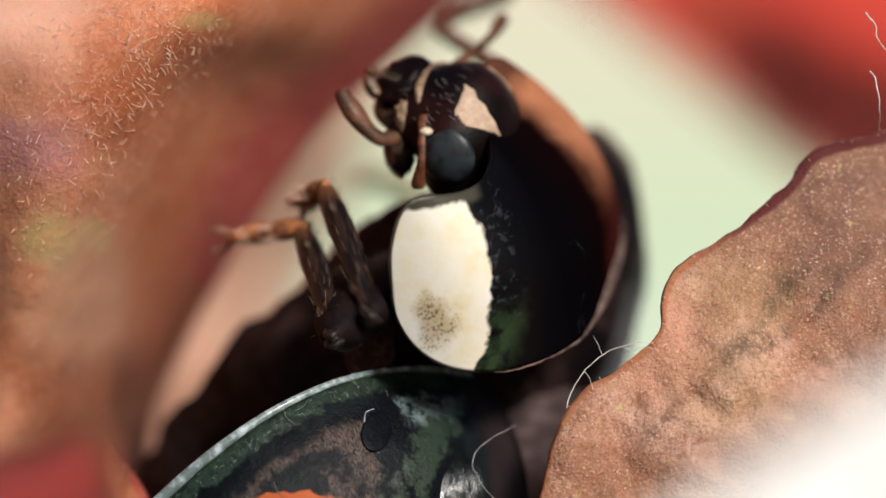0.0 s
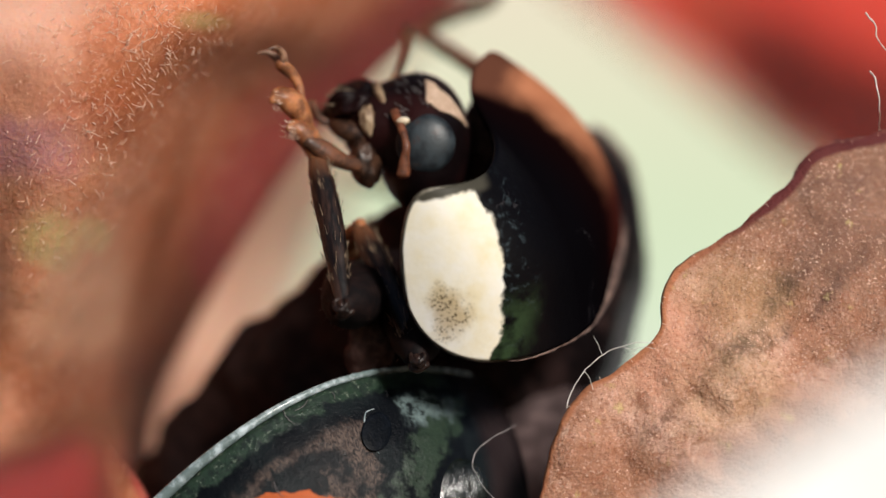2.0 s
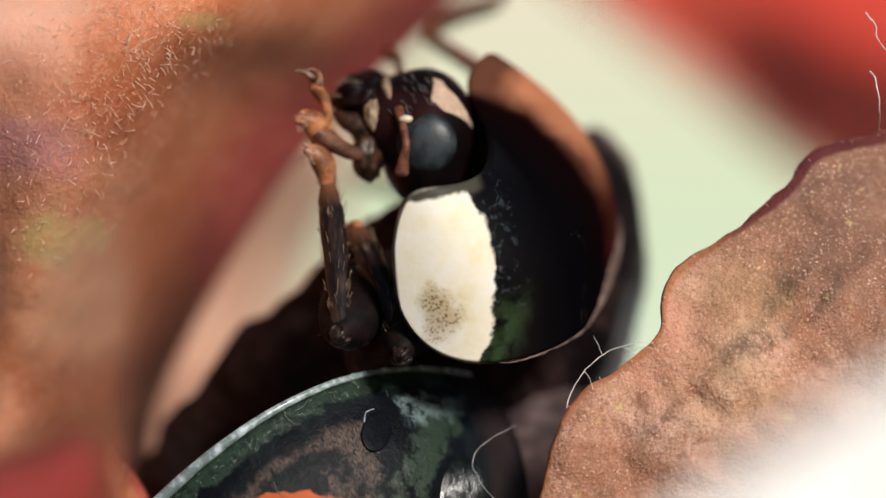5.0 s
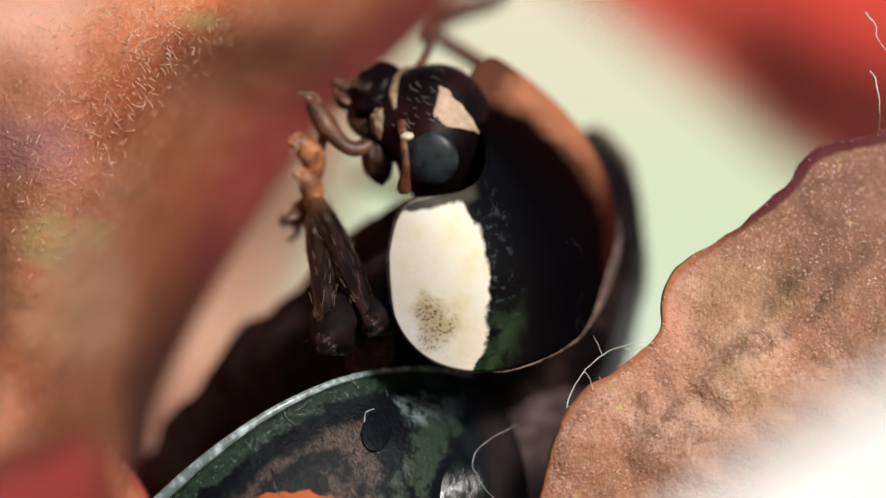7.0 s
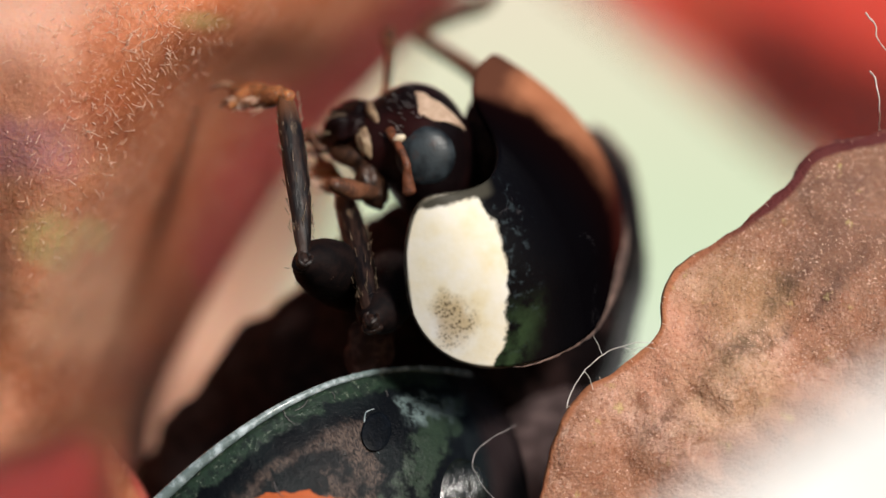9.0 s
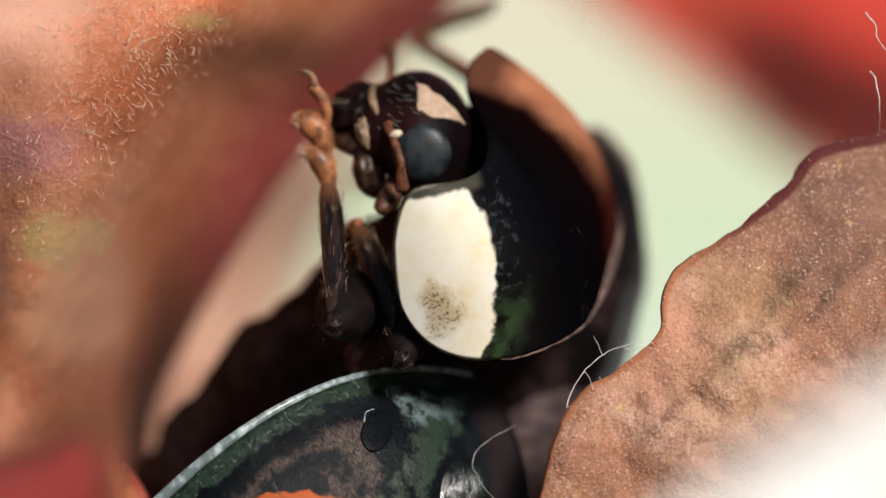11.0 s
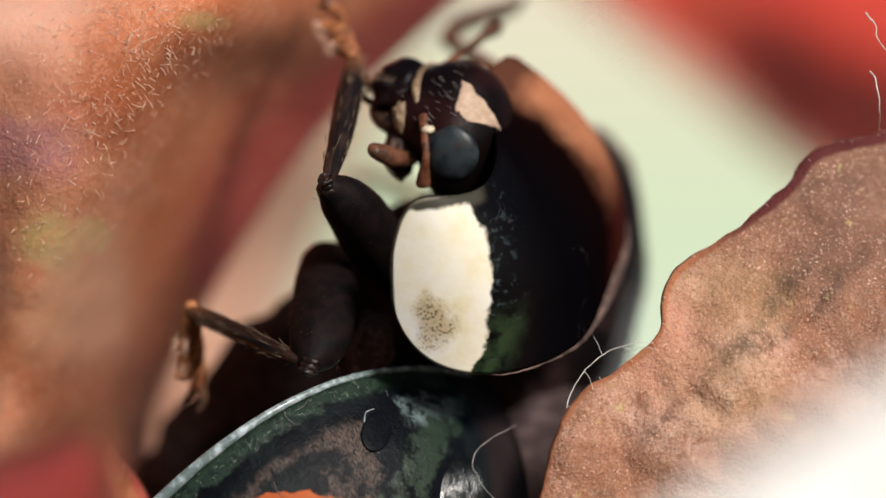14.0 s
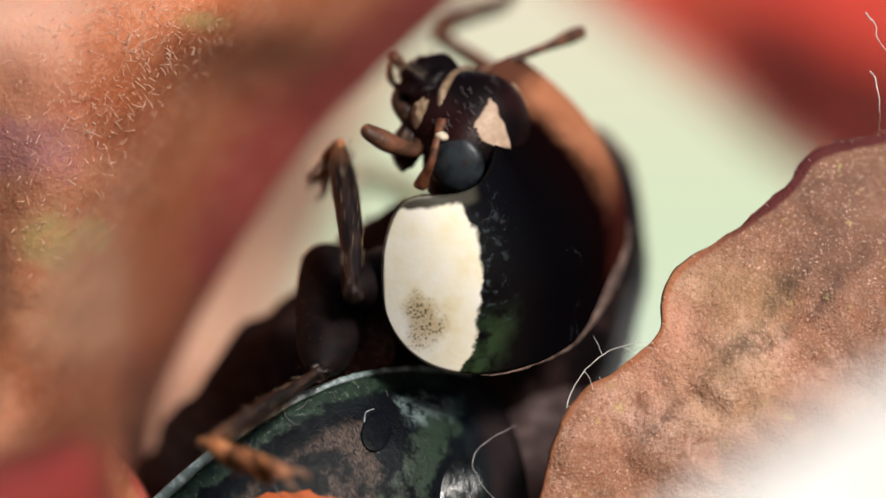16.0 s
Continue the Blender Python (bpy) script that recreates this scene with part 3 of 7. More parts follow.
# ---- the flower: petals and a dry leaf round the beetle ----
def left_petal():
    rows = [
        [(0.323, 4.60, 2.132), (-0.356, 4.20, 1.507), (-0.945, 3.90, 0.932), (-1.472, 3.90, 0.194), (-1.919, 4.10, -0.567), (-2.233, 4.40, -1.290), (-2.369, 4.70, -2.212)],
        [(-0.391, 2.80, 2.165), (-0.886, 2.50, 1.639), (-1.482, 2.30, 1.160), (-1.977, 2.30, 0.417), (-2.358, 2.60, -0.390), (-2.617, 2.90, -1.161), (-2.732, 3.20, -2.168)],
        [(-1.434, 0.80, 2.110), (-1.791, 0.45, 1.698), (-2.148, 0.25, 1.331), (-2.557, 0.40, 0.649), (-2.896, 0.90, -0.239), (-3.120, 1.50, -1.139), (-3.255, 1.80, -2.128)],
        [(-2.334, 0.80, 2.119), (-2.730, 0.35, 1.786), (-3.086, 0.05, 1.458), (-3.387, 0.35, 0.776), (-3.615, 1.30, -0.159), (-3.799, 2.00, -1.147), (-3.891, 2.20, -2.139)],
        [(-3.664, 0.90, 2.201), (-3.861, 0.60, 1.905), (-4.067, 0.40, 1.575), (-4.244, 0.90, 0.833), (-4.422, 1.90, -0.162), (-4.517, 3.00, -1.163), (-4.600, 3.00, -2.163)],
    ]
    surface = net(rows, 0.07, 1.1, 3.0)
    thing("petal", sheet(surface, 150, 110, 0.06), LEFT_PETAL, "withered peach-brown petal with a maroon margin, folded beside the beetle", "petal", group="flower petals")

    def place(rng):
        u, v = min(0.95, max(0.02, rng.gauss(0.36, 0.15))), rng.gauss(0.55, 0.09)
        return surface(u, v), (rng.uniform(-0.2, 1.0), -0.35, rng.uniform(-0.3, 0.9))

    thing("petal_hair", bristles(2300, 0.12, place, 5, 0.0009, 1.8), FUZZ, "short pale peach hairs on the withered petal", "plant hair", kind="stuff")


def back_petal():
    rows = [
        [(0.261, 12.00, 2.338), (-0.275, 12.00, 1.778), (-0.602, 12.00, 1.078), (-0.864, 12.50, 0.427), (-1.152, 13.00, -0.231), (-1.436, 13.00, -0.940), (-1.719, 13.00, -2.167)],
        [(-0.752, 10.50, 2.434), (-1.210, 10.50, 1.838), (-1.531, 10.50, 1.150), (-1.771, 11.00, 0.512), (-2.013, 11.50, -0.181), (-2.245, 11.50, -0.923), (-2.477, 11.50, -2.129)],
        [(-1.678, 11.00, 2.495), (-2.093, 11.00, 1.941), (-2.416, 11.00, 1.204), (-2.663, 11.50, 0.561), (-2.912, 12.00, -0.135), (-3.145, 12.00, -0.929), (-3.379, 12.00, -2.142)],
    ]
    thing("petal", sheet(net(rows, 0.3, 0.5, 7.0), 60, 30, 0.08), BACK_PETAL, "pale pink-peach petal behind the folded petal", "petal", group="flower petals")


def red_petal():
    rows = [
        [(0.539, 11.60, 2.499), (1.008, 12.00, 2.147), (1.575, 12.40, 1.716), (2.373, 12.90, 1.113), (3.156, 13.30, 0.517), (4.076, 13.70, -0.186)],
        [(0.965, 11.72, 3.053), (1.437, 12.12, 2.704), (2.007, 12.52, 2.275), (2.808, 13.02, 1.674), (3.595, 13.42, 1.080), (4.518, 13.82, 0.379)],
        [(2.326, 12.70, 4.836), (2.809, 13.10, 4.490), (3.392, 13.50, 4.065), (4.210, 14.00, 3.468), (5.012, 14.40, 2.874), (5.952, 14.80, 2.174)],
    ]
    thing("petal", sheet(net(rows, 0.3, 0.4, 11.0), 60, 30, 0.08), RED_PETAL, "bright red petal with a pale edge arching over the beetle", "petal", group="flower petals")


def low_petal():
    rows = [
        [(-3.550, -5.50, -1.461), (-2.958, -5.50, -1.351), (-2.608, -5.50, -1.248), (-2.312, -5.50, -1.136), (-2.164, -5.50, -1.258), (-2.144, -5.30, -1.997)],
        [(-3.509, -6.30, -1.737), (-2.923, -6.30, -1.629), (-2.613, -6.30, -1.536), (-2.413, -6.30, -1.482), (-2.343, -6.20, -1.631), (-2.328, -6.10, -2.010)],
        [(-3.513, -6.20, -2.080), (-2.928, -6.20, -2.043), (-2.673, -6.20, -2.043), (-2.562, -6.20, -2.043), (-2.530, -6.10, -2.047), (-2.497, -6.00, -2.050)],
    ]
    thing("petal", sheet(net(rows, 0.08, 1.0, 13.0), 50, 24, 0.06), LOW_PETAL, "short red petal with a brown edge beside the folded petal", "petal", group="flower petals")


def petal_tip():
    rows = [
        [(-2.456, 1.20, -1.419), (-2.326, 1.20, -1.566), (-2.215, 1.30, -1.714), (-2.076, 1.40, -1.994)],
        [(-2.507, 0.90, -1.515), (-2.422, 0.90, -1.656), (-2.348, 1.00, -1.821), (-2.270, 1.10, -2.067)],
        [(-2.612, 1.00, -1.618), (-2.571, 1.00, -1.780), (-2.534, 1.10, -1.925), (-2.497, 1.20, -2.151)],
    ]
    thing("petal", sheet(net(rows, 0.04, 1.2, 19.0), 30, 16, 0.05), LEFT_PETAL, "small orange petal tip by the dark belly", "petal", group="flower petals")


def white_petal():
    rows = [
        [(0.953, -12.00, -1.963), (1.487, -12.00, -1.547), (1.987, -12.00, -1.197), (2.487, -12.00, -0.880), (3.220, -12.00, -0.547)],
        [(1.383, -12.15, -2.224), (1.882, -12.15, -1.842), (2.414, -12.15, -1.510), (2.913, -12.15, -1.194), (3.644, -12.15, -0.861)],
        [(2.043, -12.30, -2.816), (2.541, -12.30, -2.501), (3.071, -12.30, -2.169), (3.569, -12.30, -1.854), (4.298, -12.30, -1.522)],
    ]
    thing("petal", sheet(net(rows, 0.1, 0.6, 17.0), 40, 20, 0.08), WHITE_PETAL, "white petal close to the lens, quite out of focus", "petal", group="flower petals")


def stalk():
    keys = [(-0.616, 5.00, 0.509), (-0.523, 5.20, 0.528), (-0.404, 5.40, 0.495), (-0.233, 5.70, 0.393), (0.026, 6.00, 0.091)]
    thing("stalk", roughen(tube(keys, (0.05, 0.07, 0.085, 0.10, 0.12), 40, 12), 0.03, 3.0), STALK, "withered olive-brown stalk tip behind the beetle", "stalk")


def dry_leaf():
    edge = [(3.969, 1.20, 1.183), (3.171, 0.80, 0.841), (2.686, 0.60, 0.718), (2.441, 0.50, 0.447), (2.075, 0.40, 0.133), (1.735, 0.30, -0.088), (1.581, 0.25, -0.285), (1.532, 0.20, -0.590), (1.235, 0.20, -0.858), (0.955, 0.20, -1.039), (0.770, 0.15, -1.399), (0.625, 0.10, -2.079)]
    curve = spline(edge, 241)

    def surface(u, v):
        s = u * 240
        i = min(int(s), 239)
        p = curve[i] * (1 - s + i) + curve[i + 1] * (s - i)
        d = 3.0 * v
        p = p + np.array((0.62 * d, 0.05 - 0.12 * (1 - math.exp(-d * 3.0)) - 0.08 * d * d - 0.42 * max(0.0, d - 0.9) ** 2, -0.78 * d))
        q = Vector((p[0] * 0.9, p[2] * 0.9, 4.0))
        grow = min(1.0, d * 4)
        ripple = 0.20 * noise.noise(q) + 0.08 * noise.noise(q * 2.6) + 0.03 * noise.noise(q * 6.5)
        p = p + np.array((0, grow * ripple, 0))
        w = 1 - grow
        return p + w * 0.012 * np.array((noise.noise(q * 9), 0, noise.noise(q * 9 + Vector((5, 0, 0)))))

    leaf = thing("dry_leaf", sheet(surface, 330, 120, 0.05), LEAF, "dry orange-brown leaf with a wavy rim and dusky veins", "leaf")

    edge_line = [surface(u, 0.0) + np.array((0.004, 0.02, -0.004)) for u in np.linspace(0.02, 0.46, 160)]
    part("rim", roughen(tube(edge_line, (0.020, 0.013, 0.019, 0.010, 0.014, 0.007, 0.003), 400, 8), 0.016, 9.0), LEAF_RIM, leaf, "dark purple-brown curled rim")

    def place(rng):
        u = rng.uniform(0.05, 0.97)
        return surface(u, rng.uniform(0.0, 0.01)), (rng.uniform(-0.9, -0.2), -0.3, rng.uniform(0.1, 0.9))

    thing("leaf_hair", bristles(18, 0.022, place, 9, 0.0014), FUZZ, "sparse pale down along the dry leaf's rim", "plant hair", kind="stuff")


def fibres():
    lots = (
        ([(0.878, 0.15, -1.126), (0.915, 0.20, -0.999), (1.035, 0.20, -0.838), (1.188, 0.25, -0.718), (1.348, 0.20, -0.670), (1.492, 0.20, -0.662)], 0.0036),
        ([(1.011, 0.20, -0.870), (1.043, 0.20, -0.927), (1.067, 0.20, -0.999)], 0.0022),
        ([(1.131, 0.22, -0.758), (1.109, 0.30, -0.687), (1.070, 0.40, -0.623)], 0.0022),
        ([(1.268, 0.22, -0.686), (1.340, 0.20, -0.710), (1.428, 0.20, -0.694), (1.507, 0.15, -0.709)], 0.0022),
        ([(3.017, 0.40, 1.677), (3.069, 0.30, 1.591), (3.101, 0.30, 1.470), (3.182, 0.40, 1.392)], 0.006),
        ([(3.041, 0.40, 1.259), (3.085, 0.30, 1.169), (3.101, 0.30, 1.008), (3.114, 0.60, 0.843)], 0.006),
    )
    for keys, r in lots:
        thing("fibre", roughen(tube(keys, (r, r * 0.9, r * 0.6), 60, 6), 0.012, 8.0), FIBRE, "fine curled pale plant fibre at the leaf's rim", "fibre", group="fibres on the leaf")

    thing("fibre", roughen(tube([(0.528, 0.60, -1.254), (0.338, 0.50, -1.357), (0.217, 0.42, -1.493), (0.245, 0.38, -1.645), (0.406, 0.34, -1.825)], (0.003, 0.005, 0.006, 0.005, 0.004), 60, 6), 0.015, 6.0), DULL_HAIR, "dull curled fibre beside the wing case", "fibre", group="fibres on the leaf")


# Self-glowing sheet: the bright distance is emitted here.
backdrop = thing("backdrop", ([(-60, -45, 0), (60, -45, 0), (60, 45, 0), (-60, 45, 0)], [(0, 1, 2, 3)]), BACKDROP, "glowing sheet for the far pale yellow-green blur", "backdrop", kind="structure")
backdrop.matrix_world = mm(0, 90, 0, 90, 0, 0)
left_petal()
back_petal()
red_petal()
low_petal()
petal_tip()
white_petal()
stalk()
dry_leaf()
fibres()

# ---- the ladybird: its space has x across the back, y towards the head, z out of the back ----
ladybird = tagged(new("ladybird"), "black ladybird with cream side patches cleaning its head with its legs", "beetle")
ladybird.matrix_world = Matrix(((0.3003, -0.1016, 0.9484, 0.085 * MM), (0.8910, -0.3249, -0.3170, 1.250 * MM), (0.3404, 0.9403, -0.0070, 0.203 * MM), (0, 0, 0, 1))) 


def leg_parts(fore_label, stout, foot_size):
    """Thigh, shin and foot of one leg, each along its own y."""
    thigh = tube([(0, -0.05, 0), (0, 0.3, 0.03), (0, 0.7, 0.05), (0, 1.1, 0.04), (0, 1.32, 0)], (0.15 * stout, 0.195 * stout, 0.205 * stout, 0.170 * stout, 0.100), 26, 20, 0.95)
    femur = part("femur", roughen(thigh, 0.008, 6.0), BLACK_LEG, ladybird, "black " + fore_label + " thigh")

    def thigh_hair(rng):
        y, b = rng.uniform(0.1, 1.25), rng.uniform(0, 6.283)
        r = 0.19 * stout * (1 - 0.5 * max(0.0, y - 0.8))
        return (r * math.cos(b), y, 0.03 + r * math.sin(b)), (0.4 * math.cos(b), 1.0, 0.4 * math.sin(b))

    part("bristle", bristles(60, 0.04, thigh_hair, 23, 0.0016), BROWN_LEG, femur, "short dull down")
    shin = tube([(0, -0.03, 0), (0, 0.10, 0.012), (0, 0.40, 0.022), (0, 0.80, 0.020), (0, 1.15, 0.006), (0, 1.32, 0)], (0.055, 0.056, 0.080, 0.094, 0.084, 0.056), 30, 16, 0.72)
    tibia = part("tibia", roughen(shin, 0.008, 9.0), SHIN, ladybird, "dark brown bristly " + fore_label + " shin")
    ring = [(0.0, 0.050 * math.cos(b), 0.050 * math.sin(b)) for b in np.linspace(0.6, 5.9, 22)]
    curl = [tube([(side * 0.040, y, z) for _, y, z in ring], (0.012, 0.024, 0.022, 0.010), 30, 8) for side in (-1, 1)]
    part("knee", roughen(join(blob((0, 0, 0), (0.060, 0.058, 0.058)), *curl), 0.016, 11.0), SHIN, tibia, "dark curled knee joint")

    def place(rng):
        y, b = rng.uniform(0.2, 1.32), rng.uniform(0, 6.283)
        r = 0.066 + 0.03 * math.sin(min(1.0, y / 1.2) * 2.6)
        return (0.7 * r * math.cos(b), y, 0.015 + r * math.sin(b)), (0.22 * math.cos(b), 1.0, 0.22 * math.sin(b))

    part("bristle", bristles(120, 0.06, place, 21, 0.0022), BRISTLE, tibia, "fine tan bristles")
    foot = join(
        tube([(0, -0.05, 0), (0, 0.06, 0.0), (0, 0.16, -0.02), (0, 0.23, -0.08), (0, 0.25, -0.15)], (0.050, 0.078, 0.094, 0.075, 0.030), 16, 14, 0.85),
        tube([(0, 0.17, 0.0), (0, 0.30, 0.015), (0, 0.41, -0.03), (0, 0.48, -0.11), (0, 0.48, -0.19)], (0.042, 0.082, 0.098, 0.075, 0.028), 16, 14, 0.85),
        tube([(0, 0.34, 0.03), (0, 0.48, 0.07), (0, 0.60, 0.06), (0, 0.70, 0.0)], (0.028, 0.034, 0.044, 0.050), 14, 12),
    )
    foot = ([np.array(p) * foot_size for p in foot[0]], foot[1])
    tarsus = part("tarsus", roughen(foot, 0.010, 9.0), AMBER, ladybird, "amber-brown hooked foot with broad lobes")
    for side in (-1, 1):
        hook = [np.array(p) * foot_size for p in ((side * 0.015, 0.68, 0.01), (side * 0.055, 0.77, 0.01), (side * 0.075, 0.82, -0.04), (side * 0.07, 0.83, -0.11))]
        part("claw", tube(hook, (0.030, 0.026, 0.018, 0.004), 12, 8), CLAW, tarsus, "pale-edged brown claw")

    def sole(rng):
        y = rng.choice((0.22, 0.46)) + rng.uniform(-0.08, 0.06)
        return (rng.uniform(-0.06, 0.06), y * foot_size, -0.09 + rng.uniform(-0.05, 0.02)), (rng.uniform(-0.3, 0.3), 0.5, -1.0)

    part("bristle", bristles(70, 0.06, sole, 25, 0.0022), FUZZ, tarsus, "pale hair on the sole")
    return femur, tibia, tarsus


def smooth(lo, hi, x):
    x = min(1.0, max(0.0, (x - lo) / (hi - lo)))
    return x * x * (3 - 2 * x)


def pronotum_at(theta, v):
    f = abs(theta) / 92
    c = math.cos(radians(theta))
    far = smooth(-50, 10, theta)
    lobe = smooth(-5, 40, theta)
    half = 0.65 * math.sqrt(max(0.0, 1 - f ** (6 - 2.5 * far)))
    full_front = 0.65 * math.sqrt(max(0.0, 1 - f ** (11 - 7.5 * far)))
    front, rear = full_front - 0.12 * c * c * (1 - far) + 0.16 * far * math.sqrt(max(0.0, 1 - f ** 3.5)) + 0.32 * lobe * max(0.0, 1 - f * f), -half - 0.04 * c + 0.30 * smooth(-22, 30, theta)
    y = (front + rear) / 2 + v * (front - rear) / 2
    fall = max(0.0, (y + 0.25) / 0.85) ** 2
    full = 1 + 0.10 * math.sin(radians(2 * theta)) ** 2
    return np.array((1.4 * full * (1 - (0.06 + 0.16 * far) * fall) * math.sin(radians(theta)), y, full * (1 - (0.42 + 0.10 * far - 0.20 * lobe) * fall) * c))


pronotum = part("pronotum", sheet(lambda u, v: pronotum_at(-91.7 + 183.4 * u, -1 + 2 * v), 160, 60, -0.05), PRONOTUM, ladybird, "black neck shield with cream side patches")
loop = [pronotum_at(th, 1) for th in np.linspace(-48, -91.5, 30)] + [pronotum_at(th, -1) for th in np.linspace(-91.5, 91.5, 60)]
part("hair", tube([(-1.148, -0.390, 0.747), (-1.115, -0.316, 0.773), (-1.056, -0.287, 0.813), (-0.960, -0.287, 0.867), (-0.862, -0.344, 0.908), (-0.697, -0.333, 0.956), (-0.458, -0.297, 0.994)], (0.006, 0.008, 0.006), 60, 6), DULL_HAIR, pronotum, "dull wavy hair stuck to the shell")
part("hair", tube([(-0.574, -0.341, 0.980), (-0.365, -0.353, 1.002), (-0.160, -0.319, 1.010), (-0.004, -0.267, 1.012)], (0.005, 0.007, 0.005), 60, 6), DULL_HAIR, pronotum, "dull wavy hair stuck to the shell")
back_edge = [pronotum_at(th, -1) * np.array((1.03, 1.0, 1.03)) + np.array((0, -0.015, 0)) for th in np.linspace(-56, 75, 50)]
part("back_rim", roughen(tube(back_edge, (0.004, 0.014, 0.028, 0.062, 0.038, 0.030, 0.020), 120, 10), 0.014, 6.0), TAN_RIM, pronotum, "dull tan raised hind rim")
part("rim", tube(loop, (0.012, 0.022, 0.034, 0.022, 0.014, 0.012, 0.010), 260, 8), RIM, pronotum, "thin grey-brown rim of the neck shield")

# wing cases
CASE = Matrix(((0.8487, 0.1657, -0.5023, -0.033 * MM), (-0.4501, 0.7251, -0.5213, -1.199 * MM), (0.2778, 0.6684, 0.6899, 0.130 * MM), (0, 0, 0, 1)))
HALF_WIDTH, HALF_LENGTH, SQUARE, HEIGHT = 2.45, 2.79, 2.81, 1.89


def elytron_at(side, ring, turn):
    """ring 0 at the top of the dome, 1 at its margin; turn 0 at the front to 1 at the tip."""
    b = math.pi * turn
    e = 2 / SQUARE
    x = HALF_WIDTH * abs(math.sin(b)) ** e
    y = HALF_LENGTH * math.copysign(abs(math.cos(b)) ** e, math.cos(b))
    r = min(ring, 1.0)
    p = np.array((side * x * math.sin(r * math.pi / 2), -HALF_LENGTH + y * math.sin(r * math.pi / 2), HEIGHT * math.cos(r * math.pi / 2) ** 0.9))
    return p


for side in (-1,):
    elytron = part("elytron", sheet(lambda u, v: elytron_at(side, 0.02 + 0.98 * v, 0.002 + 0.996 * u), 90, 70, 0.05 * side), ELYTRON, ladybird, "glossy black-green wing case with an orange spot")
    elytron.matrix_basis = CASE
    edge = [elytron_at(side, 1.0, s) * np.array((1.015, 1.0, 1)) for s in np.linspace(0.01, 0.98, 80)]
    part("rim", tube(edge, (0.018, 0.030, 0.052, 0.052, 0.04), 160, 10, 1.0), GREEN_RIM, elytron, "pale green-grey raised rim")

# Dark oval and pale edge model the lens's reflection as solid pieces.
part("lens_reflection", blob((-1.501, -0.341, 0.472), (0.110, 0.170, 0.012), Matrix(((0.6956, 0.5317, -0.4832), (0.1498, 0.5504, 0.8214), (0.7026, -0.6439, 0.3031)))), LENS_OVAL, elytron, "smooth blue-black oval modelling the lens's reflection")
part("lens_reflection_edge", tube([(-1.525, -0.422, 0.618), (-1.570, -0.410, 0.534), (-1.565, -0.359, 0.409), (-1.521, -0.308, 0.317), (-1.450, -0.265, 0.304)], (0.002, 0.005, 0.0075, 0.005, 0.002), 40, 6), GREEN_RIM, elytron, "thin pale edge of the oval reflection")
# Bump added to the shell so that the sun makes a glint here.
part("glint_bump", roughen(blob((-0.908, -0.447, 0.909), (0.33, 0.25, 0.11), Matrix(((0.7697, -0.3721, -0.5187), (0.6334, 0.3446, 0.6929), (-0.0792, -0.8619, 0.5009)))), 0.008, 7.0), GLINT, elytron, "smooth bump added to catch the sun as a glint")
for keys in ([(-1.931, -0.614, 0.026), (-1.941, -0.627, 0.060), (-1.940, -0.629, 0.122), (-1.927, -0.619, 0.166)], [(-1.796, -0.476, 0.044), (-1.842, -0.521, 0.076), (-1.887, -0.567, 0.076)], [(-1.644, -0.356, 0.060), (-1.644, -0.357, 0.092), (-1.656, -0.367, 0.122)], [(-1.288, -0.173, 0.180), (-1.287, -0.176, 0.209), (-1.301, -0.185, 0.236)], [(-2.096, -0.951, 0.447), (-2.090, -0.979, 0.509), (-2.065, -0.979, 0.570)]):
    part("scale", tube(keys, (0.002, 0.003, 0.002), 16, 6), DULL_HAIR, elytron, "pale thread-like scale")

part("elytron", blob((1.560, -1.180, 0.165), (1.05, 1.28, 0.62), Matrix(((0.8910, 0.3977, 0.2188), (-0.3249, 0.8954, -0.3044), (-0.3170, 0.2001, 0.9271))), bumps=0.12, seed=8.0), SHELL, ladybird, "far black wing case")

# underside and chest
part("belly", roughen(tube([(0.039, -2.441, -2.908), (0.204, -2.277, -2.613), (0.261, -2.094, -2.323), (0.399, -1.807, -1.917), (0.447, -1.487, -1.479), (0.502, -1.105, -1.082), (0.473, -0.738, -0.597), (0.439, -0.415, -0.075)], (0.30, 0.36, 0.48, 0.46, 0.60, 0.52, 0.60, 0.5), 60, 40), 0.12, 2.0), BELLY, ladybird, "black-brown belly")
part("abdomen", blob((0.501, -2.234, 0.387), (0.55, 0.75, 0.75), bumps=0.1, seed=3.0), DUSK, ladybird, "dull grey-brown abdomen beyond the wing case")
part("chest", blob((0.821, -1.391, -0.211), (0.8, 0.6, 0.6), bumps=0.2, seed=5.0), BELLY, ladybird, "black chest behind the neck shield")
part("neck", blob((0.851, -0.344, 0.064), (0.60, 0.60, 0.55), bumps=0.1, seed=6.0), BELLY, ladybird, "black neck joint")
part("throat", roughen(blob((0.450, 0.430, 0.193), (0.34, 0.36, 0.20), bumps=0.2, seed=9.0), 0.02, 4.0), THROAT, ladybird, "dull brown throat between head and shield")
part("breast_plate", roughen(blob((-0.890, -0.645, -0.440), (0.15, 0.24, 0.17), Matrix(((0.8910, 0.3977, 0.2188), (-0.3249, 0.8954, -0.3044), (-0.3170, 0.2001, 0.9271))), bumps=0.25), 0.03, 4.0), BREAST, ladybird, "dull brown breast plate")

# head
LOBES = [(np.array(c) / np.array(r), np.array(r)) for c, r in (((0, 0, -0.03), (0.54, 0.40, 0.355)), ((0, 0.15, -0.26), (0.40, 0.31, 0.33)), ((0, -0.20, -0.05), (0.47, 0.32, 0.31)), ((0, 0.16, -0.04), (0.35, 0.34, 0.33)))]


